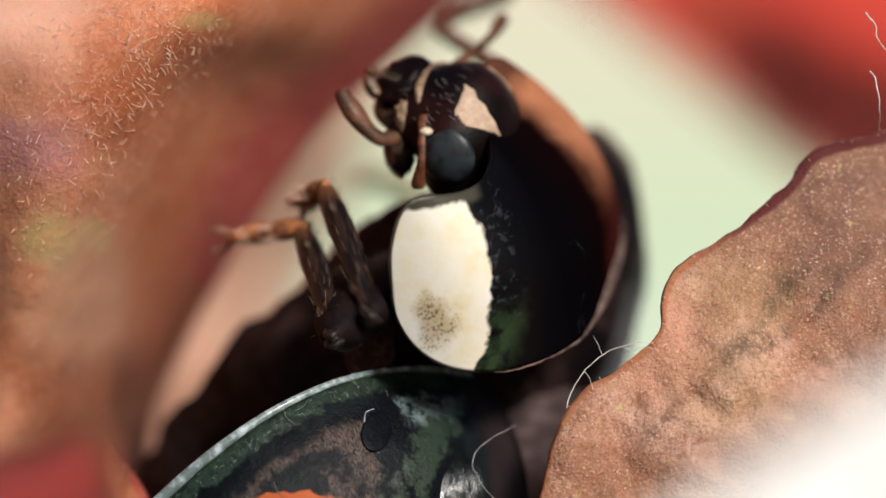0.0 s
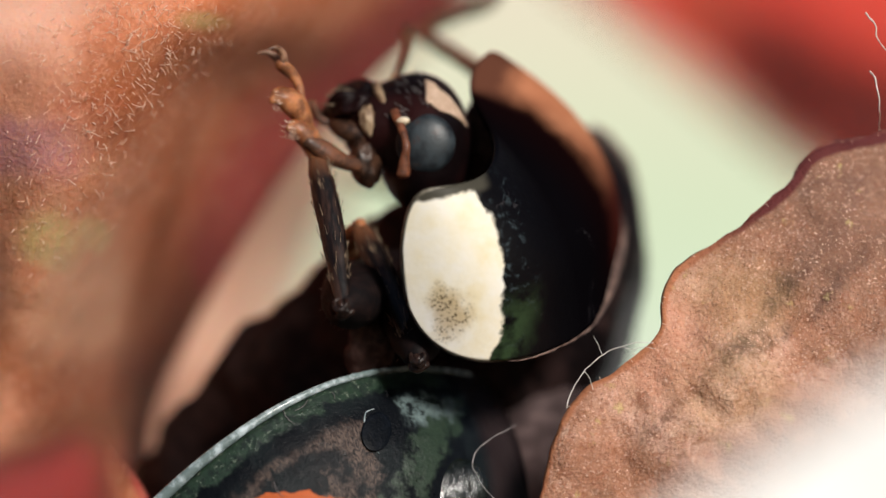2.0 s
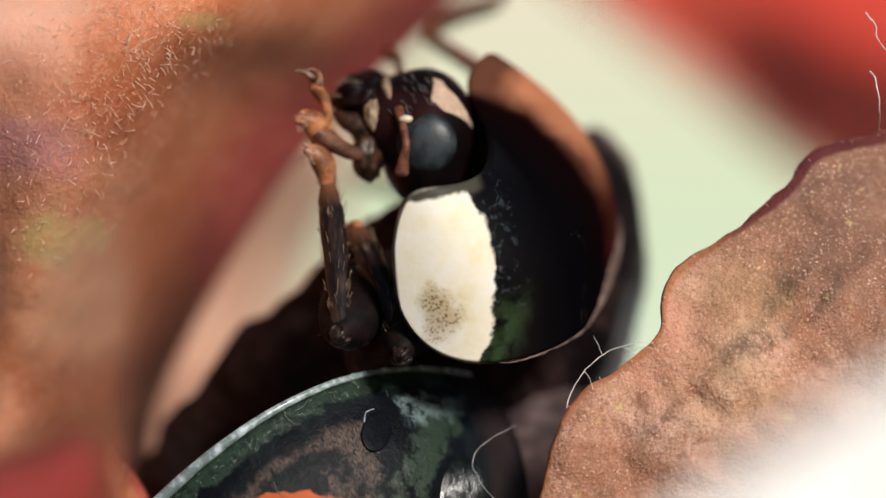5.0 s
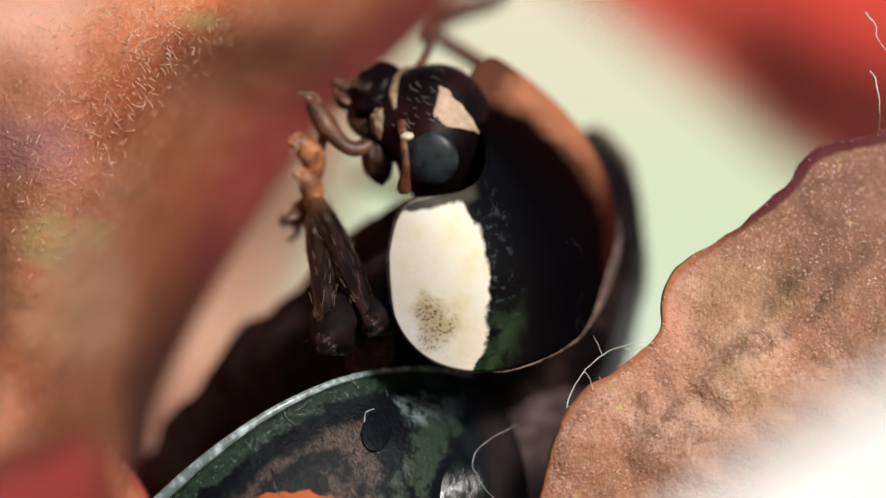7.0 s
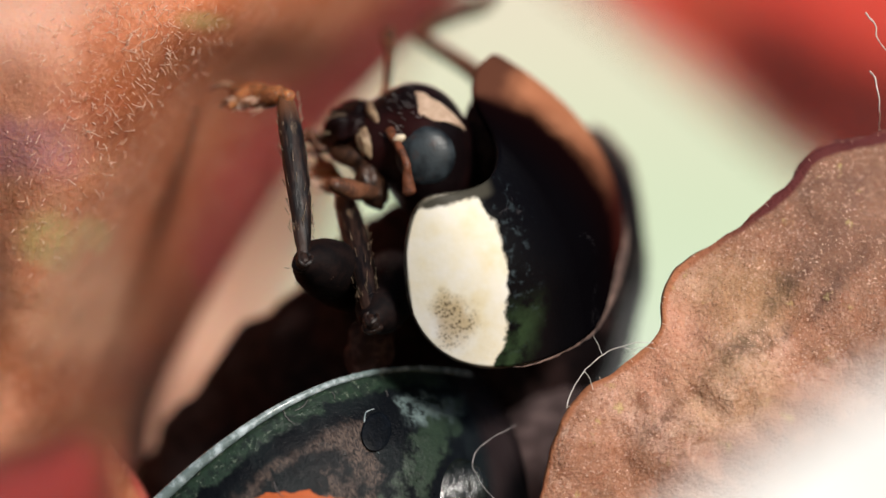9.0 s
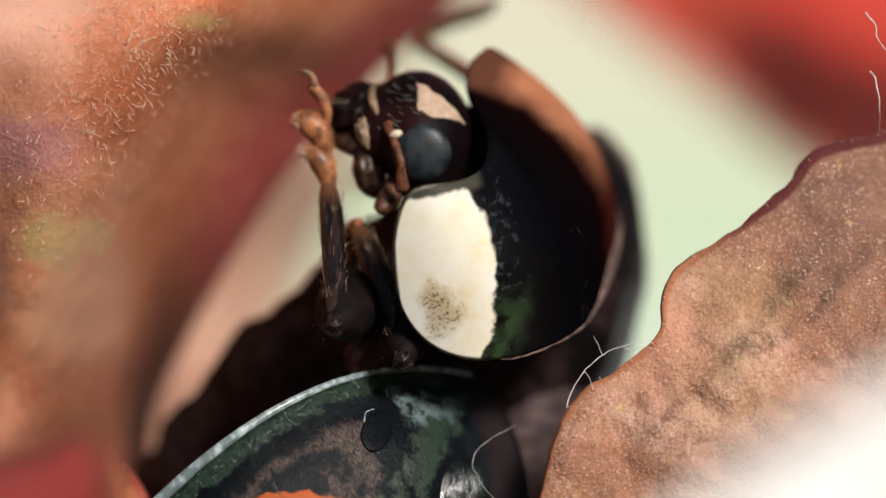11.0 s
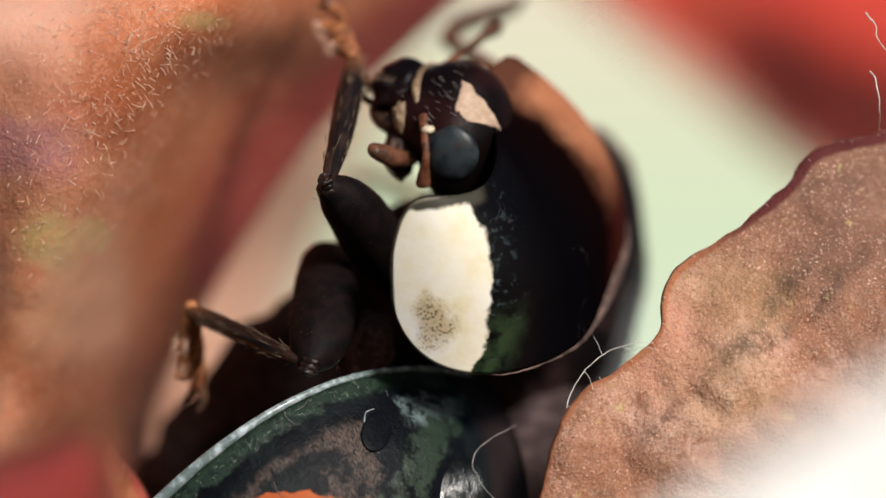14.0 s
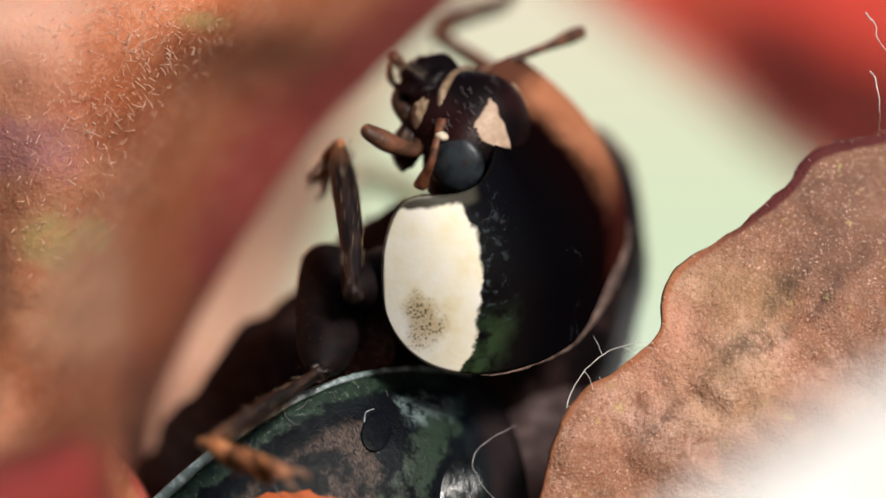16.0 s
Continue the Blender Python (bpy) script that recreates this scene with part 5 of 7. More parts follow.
    walk(fore_tibia, [
        (0, mm(-1.515, -0.164, -0.180, -27.0, -0.4, -58.3)),
        (0.1, mm(-1.477, 0.130, -0.437, -18.4, -8.6, -76.5)),
        (0.2, mm(-1.334, 0.386, -0.697, -7.5, -11.7, -96.4)),
        (0.3, mm(-1.097, 0.584, -0.939, 4.3, -13.9, -116.8)),
        (0.4, mm(-1.091, 0.370, -1.232, 11.5, -13.9, -118.3)),
        (0.5, mm(-1.021, 0.107, -1.473, 18.6, -13.8, -119.8)),
        (0.6, mm(-1.002, 0.148, -1.470, 18.7, -13.9, -121.2)),
        (0.7, mm(-0.981, 0.189, -1.467, 18.8, -14.0, -122.5)),
        (0.8, mm(-0.960, 0.229, -1.462, 18.9, -14.1, -123.9)),
        (0.9, mm(-0.938, 0.268, -1.456, 19.0, -14.2, -125.2)),
        (1, mm(-0.914, 0.307, -1.449, 19.1, -14.3, -126.5)),
        (1.1, mm(-1.011, 0.378, -1.312, 10.5, -14.5, -126.9)),
        (1.2, mm(-1.093, 0.436, -1.162, 1.9, -14.7, -127.1)),
        (1.3, mm(-1.160, 0.482, -0.999, -6.7, -14.7, -127.3)),
        (1.4, mm(-1.512, 0.018, -0.459, -20.4, -5.9, -91.1)),
        (1.5, mm(-1.423, -0.562, 0.076, -26.4, 9.5, -57.7)),
        (1.6, mm(-1.420, -0.560, 0.082, -27.2, 9.5, -57.8)),
        (1.7, mm(-1.418, -0.557, 0.089, -28.0, 9.4, -57.9)),
        (1.8, mm(-1.415, -0.554, 0.096, -28.8, 9.3, -58.0)),
        (1.9, mm(-1.413, -0.551, 0.103, -29.6, 9.3, -58.1)),
        (2, mm(-1.410, -0.548, 0.109, -30.4, 9.2, -58.2)),
        (2.1, mm(-1.415, -0.539, 0.101, -30.0, 9.1, -59.0)),
        (2.2, mm(-1.421, -0.530, 0.093, -29.5, 9.0, -59.8)),
        (2.3, mm(-1.426, -0.521, 0.085, -29.1, 8.9, -60.6)),
        (2.4, mm(-1.431, -0.512, 0.076, -28.6, 8.8, -61.3)),
        (2.5, mm(-1.436, -0.503, 0.068, -28.2, 8.6, -62.1)),
        (2.6, mm(-1.450, -0.501, 0.033, -27.4, 8.7, -62.1)),
        (2.7, mm(-1.464, -0.499, -0.002, -26.5, 8.7, -62.2)),
        (2.8, mm(-1.462, -0.491, 0.006, -27.5, 8.9, -60.7)),
        (2.9, mm(-1.460, -0.484, 0.015, -28.4, 9.2, -59.1)),
        (3, mm(-1.457, -0.477, 0.023, -29.3, 9.4, -57.5)),
        (3.1, mm(-1.469, -0.471, -0.006, -30.2, 9.4, -57.2)),
        (3.2, mm(-1.479, -0.465, -0.035, -31.1, 9.4, -56.8)),
        (3.3, mm(-1.469, -0.496, -0.013, -30.0, 9.1, -59.1)),
        (3.4, mm(-1.457, -0.525, 0.008, -28.9, 8.8, -61.3)),
        (3.5, mm(-1.444, -0.555, 0.028, -27.7, 8.4, -63.4)),
        (3.6, mm(-1.450, -0.535, 0.022, -27.5, 8.4, -63.8)),
        (3.7, mm(-1.456, -0.515, 0.015, -27.2, 8.3, -64.1)),
        (3.8, mm(-1.461, -0.495, 0.008, -27.0, 8.3, -64.5)),
        (3.9, mm(-1.466, -0.474, 0.000, -26.8, 8.2, -64.8)),
        (4, mm(-1.471, -0.454, -0.007, -26.5, 8.2, -65.2)),
        (4.5, mm(-1.469, -0.462, -0.003, -26.7, 8.2, -64.7)),
        (5, mm(-1.463, -0.483, 0.007, -27.3, 8.4, -63.6)),
        (5.5, mm(-1.456, -0.507, 0.018, -27.9, 8.6, -62.2)),
        (6, mm(-1.449, -0.527, 0.027, -28.4, 8.8, -61.1)),
        (6.5, mm(-1.446, -0.536, 0.031, -28.6, 8.9, -60.6)),
        (6.6, mm(-1.468, -0.476, -0.006, -29.1, 8.8, -60.9)),
        (6.7, mm(-1.487, -0.416, -0.045, -29.6, 8.7, -61.2)),
        (6.8, mm(-1.502, -0.356, -0.085, -30.1, 8.6, -61.6)),
        (6.9, mm(-1.513, -0.296, -0.126, -30.6, 8.5, -61.9)),
        (7, mm(-1.520, -0.235, -0.168, -31.0, 8.5, -62.2)),
        (7.1, mm(-1.527, -0.189, -0.222, -31.6, 8.0, -64.8)),
        (7.2, mm(-1.530, -0.143, -0.276, -32.1, 7.5, -67.3)),
        (7.3, mm(-1.526, -0.132, -0.260, -31.3, 7.6, -67.1)),
        (7.4, mm(-1.522, -0.120, -0.244, -30.5, 7.7, -66.8)),
        (7.5, mm(-1.517, -0.108, -0.228, -29.6, 7.7, -66.6)),
        (7.6, mm(-1.517, -0.116, -0.222, -29.7, 7.8, -66.3)),
        (7.7, mm(-1.517, -0.123, -0.215, -29.8, 7.8, -66.1)),
        (7.8, mm(-1.517, -0.130, -0.209, -29.9, 7.9, -65.8)),
        (7.9, mm(-1.517, -0.138, -0.203, -30.0, 7.9, -65.5)),
        (8, mm(-1.516, -0.145, -0.196, -30.1, 8.0, -65.2)),
        (8.1, mm(-1.473, 0.059, -0.205, -21.1, 8.3, -65.8)),
        (8.2, mm(-1.400, 0.255, -0.219, -12.0, 8.4, -66.1)),
        (8.3, mm(-1.168, 0.617, -0.329, -11.5, 6.6, -76.3)),
        (8.4, mm(-0.832, 0.881, -0.453, -10.7, 5.0, -86.4)),
        (8.5, mm(-0.429, 1.019, -0.579, -9.6, 3.5, -96.5)),
        (8.6, mm(-0.929, 0.822, -0.405, -14.8, 6.5, -77.0)),
        (8.7, mm(-1.303, 0.431, -0.242, -18.2, 9.9, -57.1)),
        (8.8, mm(-1.488, -0.088, -0.118, -19.8, 18.2, -38.4)),
        (8.9, mm(-1.505, -0.152, -0.142, -21.9, 15.6, -52.5)),
        (9, mm(-1.518, -0.218, -0.167, -22.4, 8.5, -64.5)),
        (9.5, mm(-1.516, -0.253, -0.145, -22.9, 8.5, -64.0)),
        (10, mm(-1.505, -0.337, -0.094, -24.0, 8.7, -62.9)),
        (10.5, mm(-1.483, -0.437, -0.036, -25.3, 8.9, -61.6)),
        (11, mm(-1.457, -0.520, 0.010, -26.5, 9.0, -60.5)),
        (11.5, mm(-1.444, -0.555, 0.028, -26.9, 9.1, -60.1)),
        (11.6, mm(-1.443, -0.559, 0.029, -27.3, 9.2, -59.3)),
        (11.7, mm(-1.442, -0.563, 0.030, -27.8, 9.3, -58.5)),
        (11.8, mm(-1.441, -0.567, 0.030, -28.2, 9.4, -57.7)),
        (11.9, mm(-1.440, -0.571, 0.031, -28.6, 9.5, -57.0)),
        (12, mm(-1.439, -0.575, 0.032, -29.0, 9.7, -56.2)),
        (12.1, mm(-1.518, -0.581, -0.257, -26.9, 9.8, -56.1)),
        (12.2, mm(-1.534, -0.575, -0.555, -24.7, 9.9, -55.9)),
        (12.3, mm(-1.531, -0.575, -0.349, -26.5, 9.8, -56.3)),
        (12.4, mm(-1.497, -0.569, -0.146, -28.3, 9.6, -56.7)),
        (12.5, mm(-1.434, -0.558, 0.050, -30.0, 9.5, -57.0)),
        (12.6, mm(-1.453, -0.528, 0.016, -29.4, 9.4, -57.7)),
        (12.7, mm(-1.470, -0.497, -0.019, -28.8, 9.3, -58.3)),
        (12.8, mm(-1.486, -0.466, -0.054, -28.1, 9.2, -59.0)),
        (12.9, mm(-1.500, -0.435, -0.090, -27.5, 9.1, -59.6)),
        (13, mm(-1.512, -0.403, -0.127, -26.8, 9.0, -60.3)),
        (13.1, mm(-1.511, -0.329, -0.116, -25.7, 8.3, -64.7)),
        (13.2, mm(-1.506, -0.255, -0.106, -24.4, 7.6, -69.0)),
        (13.3, mm(-1.497, -0.182, -0.098, -23.1, 6.9, -73.3)),
        (13.4, mm(-1.468, 0.023, -0.137, -17.0, 8.0, -67.8)),
        (13.5, mm(-1.408, 0.220, -0.184, -10.8, 9.1, -62.4)),
        (13.6, mm(-1.288, 0.457, -0.258, -8.8, 8.1, -67.7)),
        (13.7, mm(-1.124, 0.663, -0.340, -6.7, 7.2, -73.1)),
        (13.8, mm(-1.122, 0.671, -0.406, -6.2, 7.5, -71.3)),
        (13.9, mm(-1.119, 0.676, -0.472, -5.7, 7.8, -69.6)),
        (14, mm(-1.113, 0.680, -0.538, -5.2, 8.1, -67.9)),
        (14.1, mm(-1.292, 0.479, -0.527, -4.2, 8.7, -64.3)),
        (14.2, mm(-1.429, 0.246, -0.513, -3.2, 9.3, -60.8)),
        (14.3, mm(-1.407, 0.293, -0.482, -2.5, 8.5, -65.2)),
        (14.4, mm(-1.383, 0.339, -0.451, -1.8, 7.7, -69.5)),
        (14.5, mm(-1.356, 0.383, -0.420, -1.1, 6.9, -73.9)),
        (14.6, mm(-1.394, 0.316, -0.415, -3.2, 6.6, -75.8)),
        (14.7, mm(-1.428, 0.247, -0.410, -5.3, 6.3, -77.7)),
        (14.8, mm(-1.480, 0.098, -0.323, -6.2, 6.8, -75.2)),
        (14.9, mm(-1.510, -0.058, -0.240, -7.2, 7.2, -72.6)),
        (15, mm(-1.517, -0.218, -0.160, -8.1, 7.7, -70.1)),
        (15.1, mm(-1.462, 0.054, -0.148, -7.8, 8.6, -65.1)),
        (15.2, mm(-1.355, 0.310, -0.148, -7.5, 9.5, -60.2)),
        (15.3, mm(-0.498, 0.997, -0.294, -5.0, 3.5, -96.4)),
        (15.4, mm(-0.458, 1.008, -0.307, -4.4, 3.3, -97.8)),
        (15.5, mm(-0.417, 1.017, -0.321, -3.8, 3.1, -99.3)),
        (15.6, mm(-0.655, 0.956, -0.349, -7.4, 4.1, -92.0)),
        (15.7, mm(-0.876, 0.853, -0.380, -10.8, 5.2, -84.7)),
        (15.8, mm(-1.153, 0.634, -0.339, -13.0, 6.6, -76.2)),
        (15.9, mm(-1.365, 0.350, -0.307, -14.9, 8.1, -67.6)),
        (16, mm(-1.498, 0.020, -0.286, -16.5, 9.6, -58.9))])
    walk(fore_tarsus, [
        (0, mm(-0.513, 0.452, -0.779, -33.3, -9.5, -124.6)),
        (0.1, mm(-0.245, 0.362, -0.849, -43.7, -0.3, -110.1)),
        (0.2, mm(-0.037, 0.205, -0.866, -51.3, 12.1, -98.0)),
        (0.3, mm(0.089, 0.013, -0.842, -56.1, 25.6, -86.3)),
        (0.4, mm(0.078, -0.187, -0.977, -20.4, 12.7, -99.5)),
        (0.5, mm(0.114, -0.428, -1.063, 15.0, 9.8, -119.1)),
        (0.6, mm(0.120, -0.412, -1.059, 14.4, 9.8, -120.2)),
        (0.7, mm(0.128, -0.396, -1.053, 13.7, 9.8, -121.3)),
        (0.8, mm(0.135, -0.380, -1.047, 13.1, 9.8, -122.4)),
        (0.9, mm(0.143, -0.365, -1.039, 12.4, 9.8, -123.4)),
        (1, mm(0.151, -0.350, -1.031, 11.8, 9.8, -124.5)),
        (1.1, mm(0.063, -0.353, -1.080, -3.7, 8.8, -94.4)),
        (1.2, mm(-0.035, -0.351, -1.119, -18.1, 13.6, -64.5)),
        (1.3, mm(-0.141, -0.345, -1.148, -28.9, 27.7, -36.6)),
        (1.4, mm(-0.276, -0.053, -0.916, -41.2, 0.5, -77.8)),
        (1.5, mm(-0.475, 0.152, -0.502, -30.8, -27.3, -118.5)),
        (1.6, mm(-0.480, 0.150, -0.512, -31.0, -27.3, -120.0)),
        (1.7, mm(-0.484, 0.148, -0.522, -31.1, -27.4, -121.5)),
        (1.8, mm(-0.489, 0.146, -0.531, -31.3, -27.4, -123.1)),
        (1.9, mm(-0.493, 0.144, -0.541, -31.4, -27.5, -124.6)),
        (2, mm(-0.498, 0.142, -0.550, -31.5, -27.5, -126.2)),
        (2.1, mm(-0.489, 0.139, -0.550, -30.9, -27.6, -125.5)),
        (2.2, mm(-0.479, 0.136, -0.550, -30.4, -27.6, -124.9)),
        (2.3, mm(-0.470, 0.132, -0.549, -29.8, -27.7, -124.2)),
        (2.4, mm(-0.461, 0.129, -0.549, -29.2, -27.7, -123.6)),
        (2.5, mm(-0.452, 0.125, -0.548, -28.6, -27.8, -122.9)),
        (2.6, mm(-0.457, 0.128, -0.567, -30.0, -27.5, -119.8)),
        (2.7, mm(-0.461, 0.131, -0.585, -31.2, -27.1, -116.7)),
        (2.8, mm(-0.488, 0.165, -0.596, -29.1, -27.6, -120.4)),
        (2.9, mm(-0.515, 0.198, -0.606, -26.9, -28.1, -124.1)),
        (3, mm(-0.543, 0.230, -0.615, -24.6, -28.5, -127.8)),
        (3.1, mm(-0.569, 0.238, -0.661, -27.4, -27.9, -122.4)),
        (3.2, mm(-0.594, 0.247, -0.706, -30.0, -27.3, -117.0)),
        (3.3, mm(-0.542, 0.182, -0.665, -28.5, -27.6, -118.7)),
        (3.4, mm(-0.490, 0.115, -0.622, -27.0, -27.9, -120.4)),
        (3.5, mm(-0.439, 0.048, -0.579, -25.4, -28.2, -122.1)),
        (3.6, mm(-0.439, 0.062, -0.581, -27.4, -27.8, -120.0)),
        (3.7, mm(-0.438, 0.076, -0.583, -29.4, -27.4, -117.9)),
        (3.8, mm(-0.437, 0.090, -0.585, -31.3, -27.0, -115.8)),
        (3.9, mm(-0.436, 0.104, -0.588, -33.2, -26.6, -113.7)),
        (4, mm(-0.434, 0.118, -0.590, -35.1, -26.2, -111.6)),
        (4.5, mm(-0.439, 0.118, -0.591, -34.5, -26.4, -113.0)),
        (5, mm(-0.452, 0.119, -0.591, -32.9, -26.8, -116.3)),
        (5.5, mm(-0.466, 0.119, -0.592, -30.9, -27.3, -120.3)),
        (6, mm(-0.479, 0.119, -0.593, -29.1, -27.7, -123.6)),
        (6.5, mm(-0.484, 0.118, -0.593, -28.4, -27.9, -125.0)),
        (6.6, mm(-0.508, 0.170, -0.640, -29.7, -27.7, -123.4)),
        (6.7, mm(-0.528, 0.223, -0.689, -31.0, -27.4, -121.8)),
        (6.8, mm(-0.544, 0.275, -0.739, -32.3, -27.1, -120.3)),
        (6.9, mm(-0.557, 0.328, -0.790, -33.6, -26.9, -118.7)),
        (7, mm(-0.566, 0.380, -0.842, -34.9, -26.6, -117.1)),
        (7.1, mm(-0.551, 0.377, -0.907, -34.8, -21.8, -112.6)),
        (7.2, mm(-0.534, 0.373, -0.971, -34.5, -17.0, -108.3)),
        (7.3, mm(-0.522, 0.391, -0.939, -39.6, -16.5, -108.3)),
        (7.4, mm(-0.511, 0.410, -0.907, -44.6, -16.0, -108.4)),
        (7.5, mm(-0.499, 0.428, -0.875, -49.6, -15.5, -108.7)),
        (7.6, mm(-0.503, 0.426, -0.871, -50.0, -15.4, -108.2)),
        (7.7, mm(-0.507, 0.424, -0.866, -50.4, -15.3, -107.7)),
        (7.8, mm(-0.511, 0.421, -0.862, -50.8, -15.2, -107.2)),
        (7.9, mm(-0.515, 0.419, -0.857, -51.1, -15.1, -106.7)),
        (8, mm(-0.519, 0.417, -0.852, -51.5, -15.0, -106.2)),
        (8.1, mm(-0.378, 0.627, -0.674, -32.7, -6.2, -93.1)),
        (8.2, mm(-0.235, 0.814, -0.490, -12.0, 1.0, -79.4)),
        (8.3, mm(0.082, 0.954, -0.591, -17.0, 2.1, -73.1)),
        (8.4, mm(0.461, 0.984, -0.698, -21.8, 3.1, -66.6)),
        (8.5, mm(0.866, 0.886, -0.799, -26.2, 4.2, -59.8)),
        (8.6, mm(0.306, 1.147, -0.740, -25.0, 3.0, -66.8)),
        (8.7, mm(-0.289, 1.172, -0.648, -23.5, 1.9, -73.6)),
        (8.8, mm(-0.827, 0.973, -0.543, -21.6, 0.7, -80.4)),
        (8.9, mm(-0.615, 0.699, -0.617, -27.8, 0.3, -82.0)),
        (9, mm(-0.449, 0.375, -0.665, -34.0, -0.1, -83.7)),
        (9.5, mm(-0.456, 0.348, -0.653, -34.0, -1.0, -88.9)),
        (10, mm(-0.468, 0.284, -0.625, -33.1, -6.9, -98.5)),
        (10.5, mm(-0.474, 0.206, -0.595, -30.5, -12.9, -110.8)),
        (11, mm(-0.473, 0.141, -0.571, -27.2, -18.5, -120.9)),
        (11.5, mm(-0.471, 0.114, -0.562, -25.2, -18.9, -126.3)),
        (11.6, mm(-0.484, 0.123, -0.570, -26.0, -18.8, -125.4)),
        (11.7, mm(-0.498, 0.131, -0.577, -26.7, -18.8, -124.6)),
        (11.8, mm(-0.512, 0.140, -0.585, -27.5, -18.7, -123.7)),
        (11.9, mm(-0.526, 0.148, -0.592, -28.3, -18.6, -122.8)),
        (12, mm(-0.540, 0.157, -0.600, -29.0, -18.4, -121.9)),
        (12.1, mm(-0.598, 0.161, -0.844, -26.8, -18.6, -122.4)),
        (12.2, mm(-0.594, 0.176, -1.098, -24.5, -18.8, -122.9)),
        (12.3, mm(-0.603, 0.164, -0.929, -24.2, -18.9, -124.8)),
        (12.4, mm(-0.583, 0.157, -0.762, -23.7, -19.0, -126.6)),
        (12.5, mm(-0.535, 0.155, -0.601, -23.3, -19.1, -128.4)),
        (12.6, mm(-0.538, 0.176, -0.623, -25.6, -18.9, -126.3)),
        (12.7, mm(-0.539, 0.198, -0.645, -27.9, -18.6, -124.1)),
        (12.8, mm(-0.539, 0.219, -0.668, -30.2, -18.4, -121.8)),
        (12.9, mm(-0.538, 0.241, -0.691, -32.4, -18.0, -119.5)),
        (13, mm(-0.535, 0.262, -0.715, -34.7, -17.7, -117.2)),
        (13.1, mm(-0.471, 0.254, -0.683, -31.9, -12.8, -110.2)),
        (13.2, mm(-0.410, 0.243, -0.648, -28.7, -7.5, -103.4)),
        (13.3, mm(-0.352, 0.228, -0.611, -25.1, -1.8, -96.7)),
        (13.4, mm(-0.319, 0.550, -0.519, -22.8, 6.6, -74.8)),
        (13.5, mm(-0.277, 0.855, -0.428, -17.1, 15.8, -52.8)),
        (13.6, mm(-0.092, 0.978, -0.457, -14.7, 14.3, -61.4)),
        (13.7, mm(0.125, 1.063, -0.493, -11.9, 12.8, -69.9)),
        (13.8, mm(0.115, 1.108, -0.547, -19.2, 12.8, -68.8)),
        (13.9, mm(0.106, 1.151, -0.602, -26.5, 12.7, -67.5)),
        (14, mm(0.099, 1.191, -0.656, -33.7, 12.3, -65.8)),
        (14.1, mm(-0.112, 1.062, -0.622, -17.9, 15.8, -52.8)),
        (14.2, mm(-0.284, 0.899, -0.585, -1.2, 18.0, -39.9)),
        (14.3, mm(-0.214, 0.855, -0.539, -10.3, 17.8, -42.0)),
        (14.4, mm(-0.149, 0.805, -0.492, -19.4, 17.2, -44.1)),
        (14.5, mm(-0.089, 0.752, -0.445, -28.4, 16.4, -45.9)),
        (14.6, mm(-0.118, 0.647, -0.488, -29.7, 9.7, -56.0)),
        (14.7, mm(-0.147, 0.540, -0.531, -30.0, 3.1, -65.8)),
        (14.8, mm(-0.216, 0.451, -0.466, -32.3, -4.2, -80.3)),
        (14.9, mm(-0.266, 0.353, -0.403, -32.2, -11.1, -95.2)),
        (15, mm(-0.296, 0.250, -0.344, -29.7, -17.6, -110.7)),
        (15.1, mm(-0.286, 0.628, -0.326, -21.1, -11.8, -98.1)),
        (15.2, mm(-0.233, 0.985, -0.319, -11.7, -9.9, -84.6)),
        (15.3, mm(0.810, 0.858, -0.409, -19.4, -6.8, -66.3)),
        (15.4, mm(0.847, 0.834, -0.408, -18.4, -5.3, -58.0)),
        (15.5, mm(0.883, 0.808, -0.408, -17.1, -3.9, -49.8)),
        (15.6, mm(0.654, 0.922, -0.517, -21.1, -6.3, -63.7)),
        (15.7, mm(0.412, 0.996, -0.627, -24.2, -13.3, -76.0)),
        (15.8, mm(0.087, 0.975, -0.635, -29.7, -19.9, -89.7)),
        (15.9, mm(-0.205, 0.881, -0.644, -33.1, -25.9, -104.7)),
        (16, mm(-0.447, 0.728, -0.656, -35.3, -35.7, -118.0))])
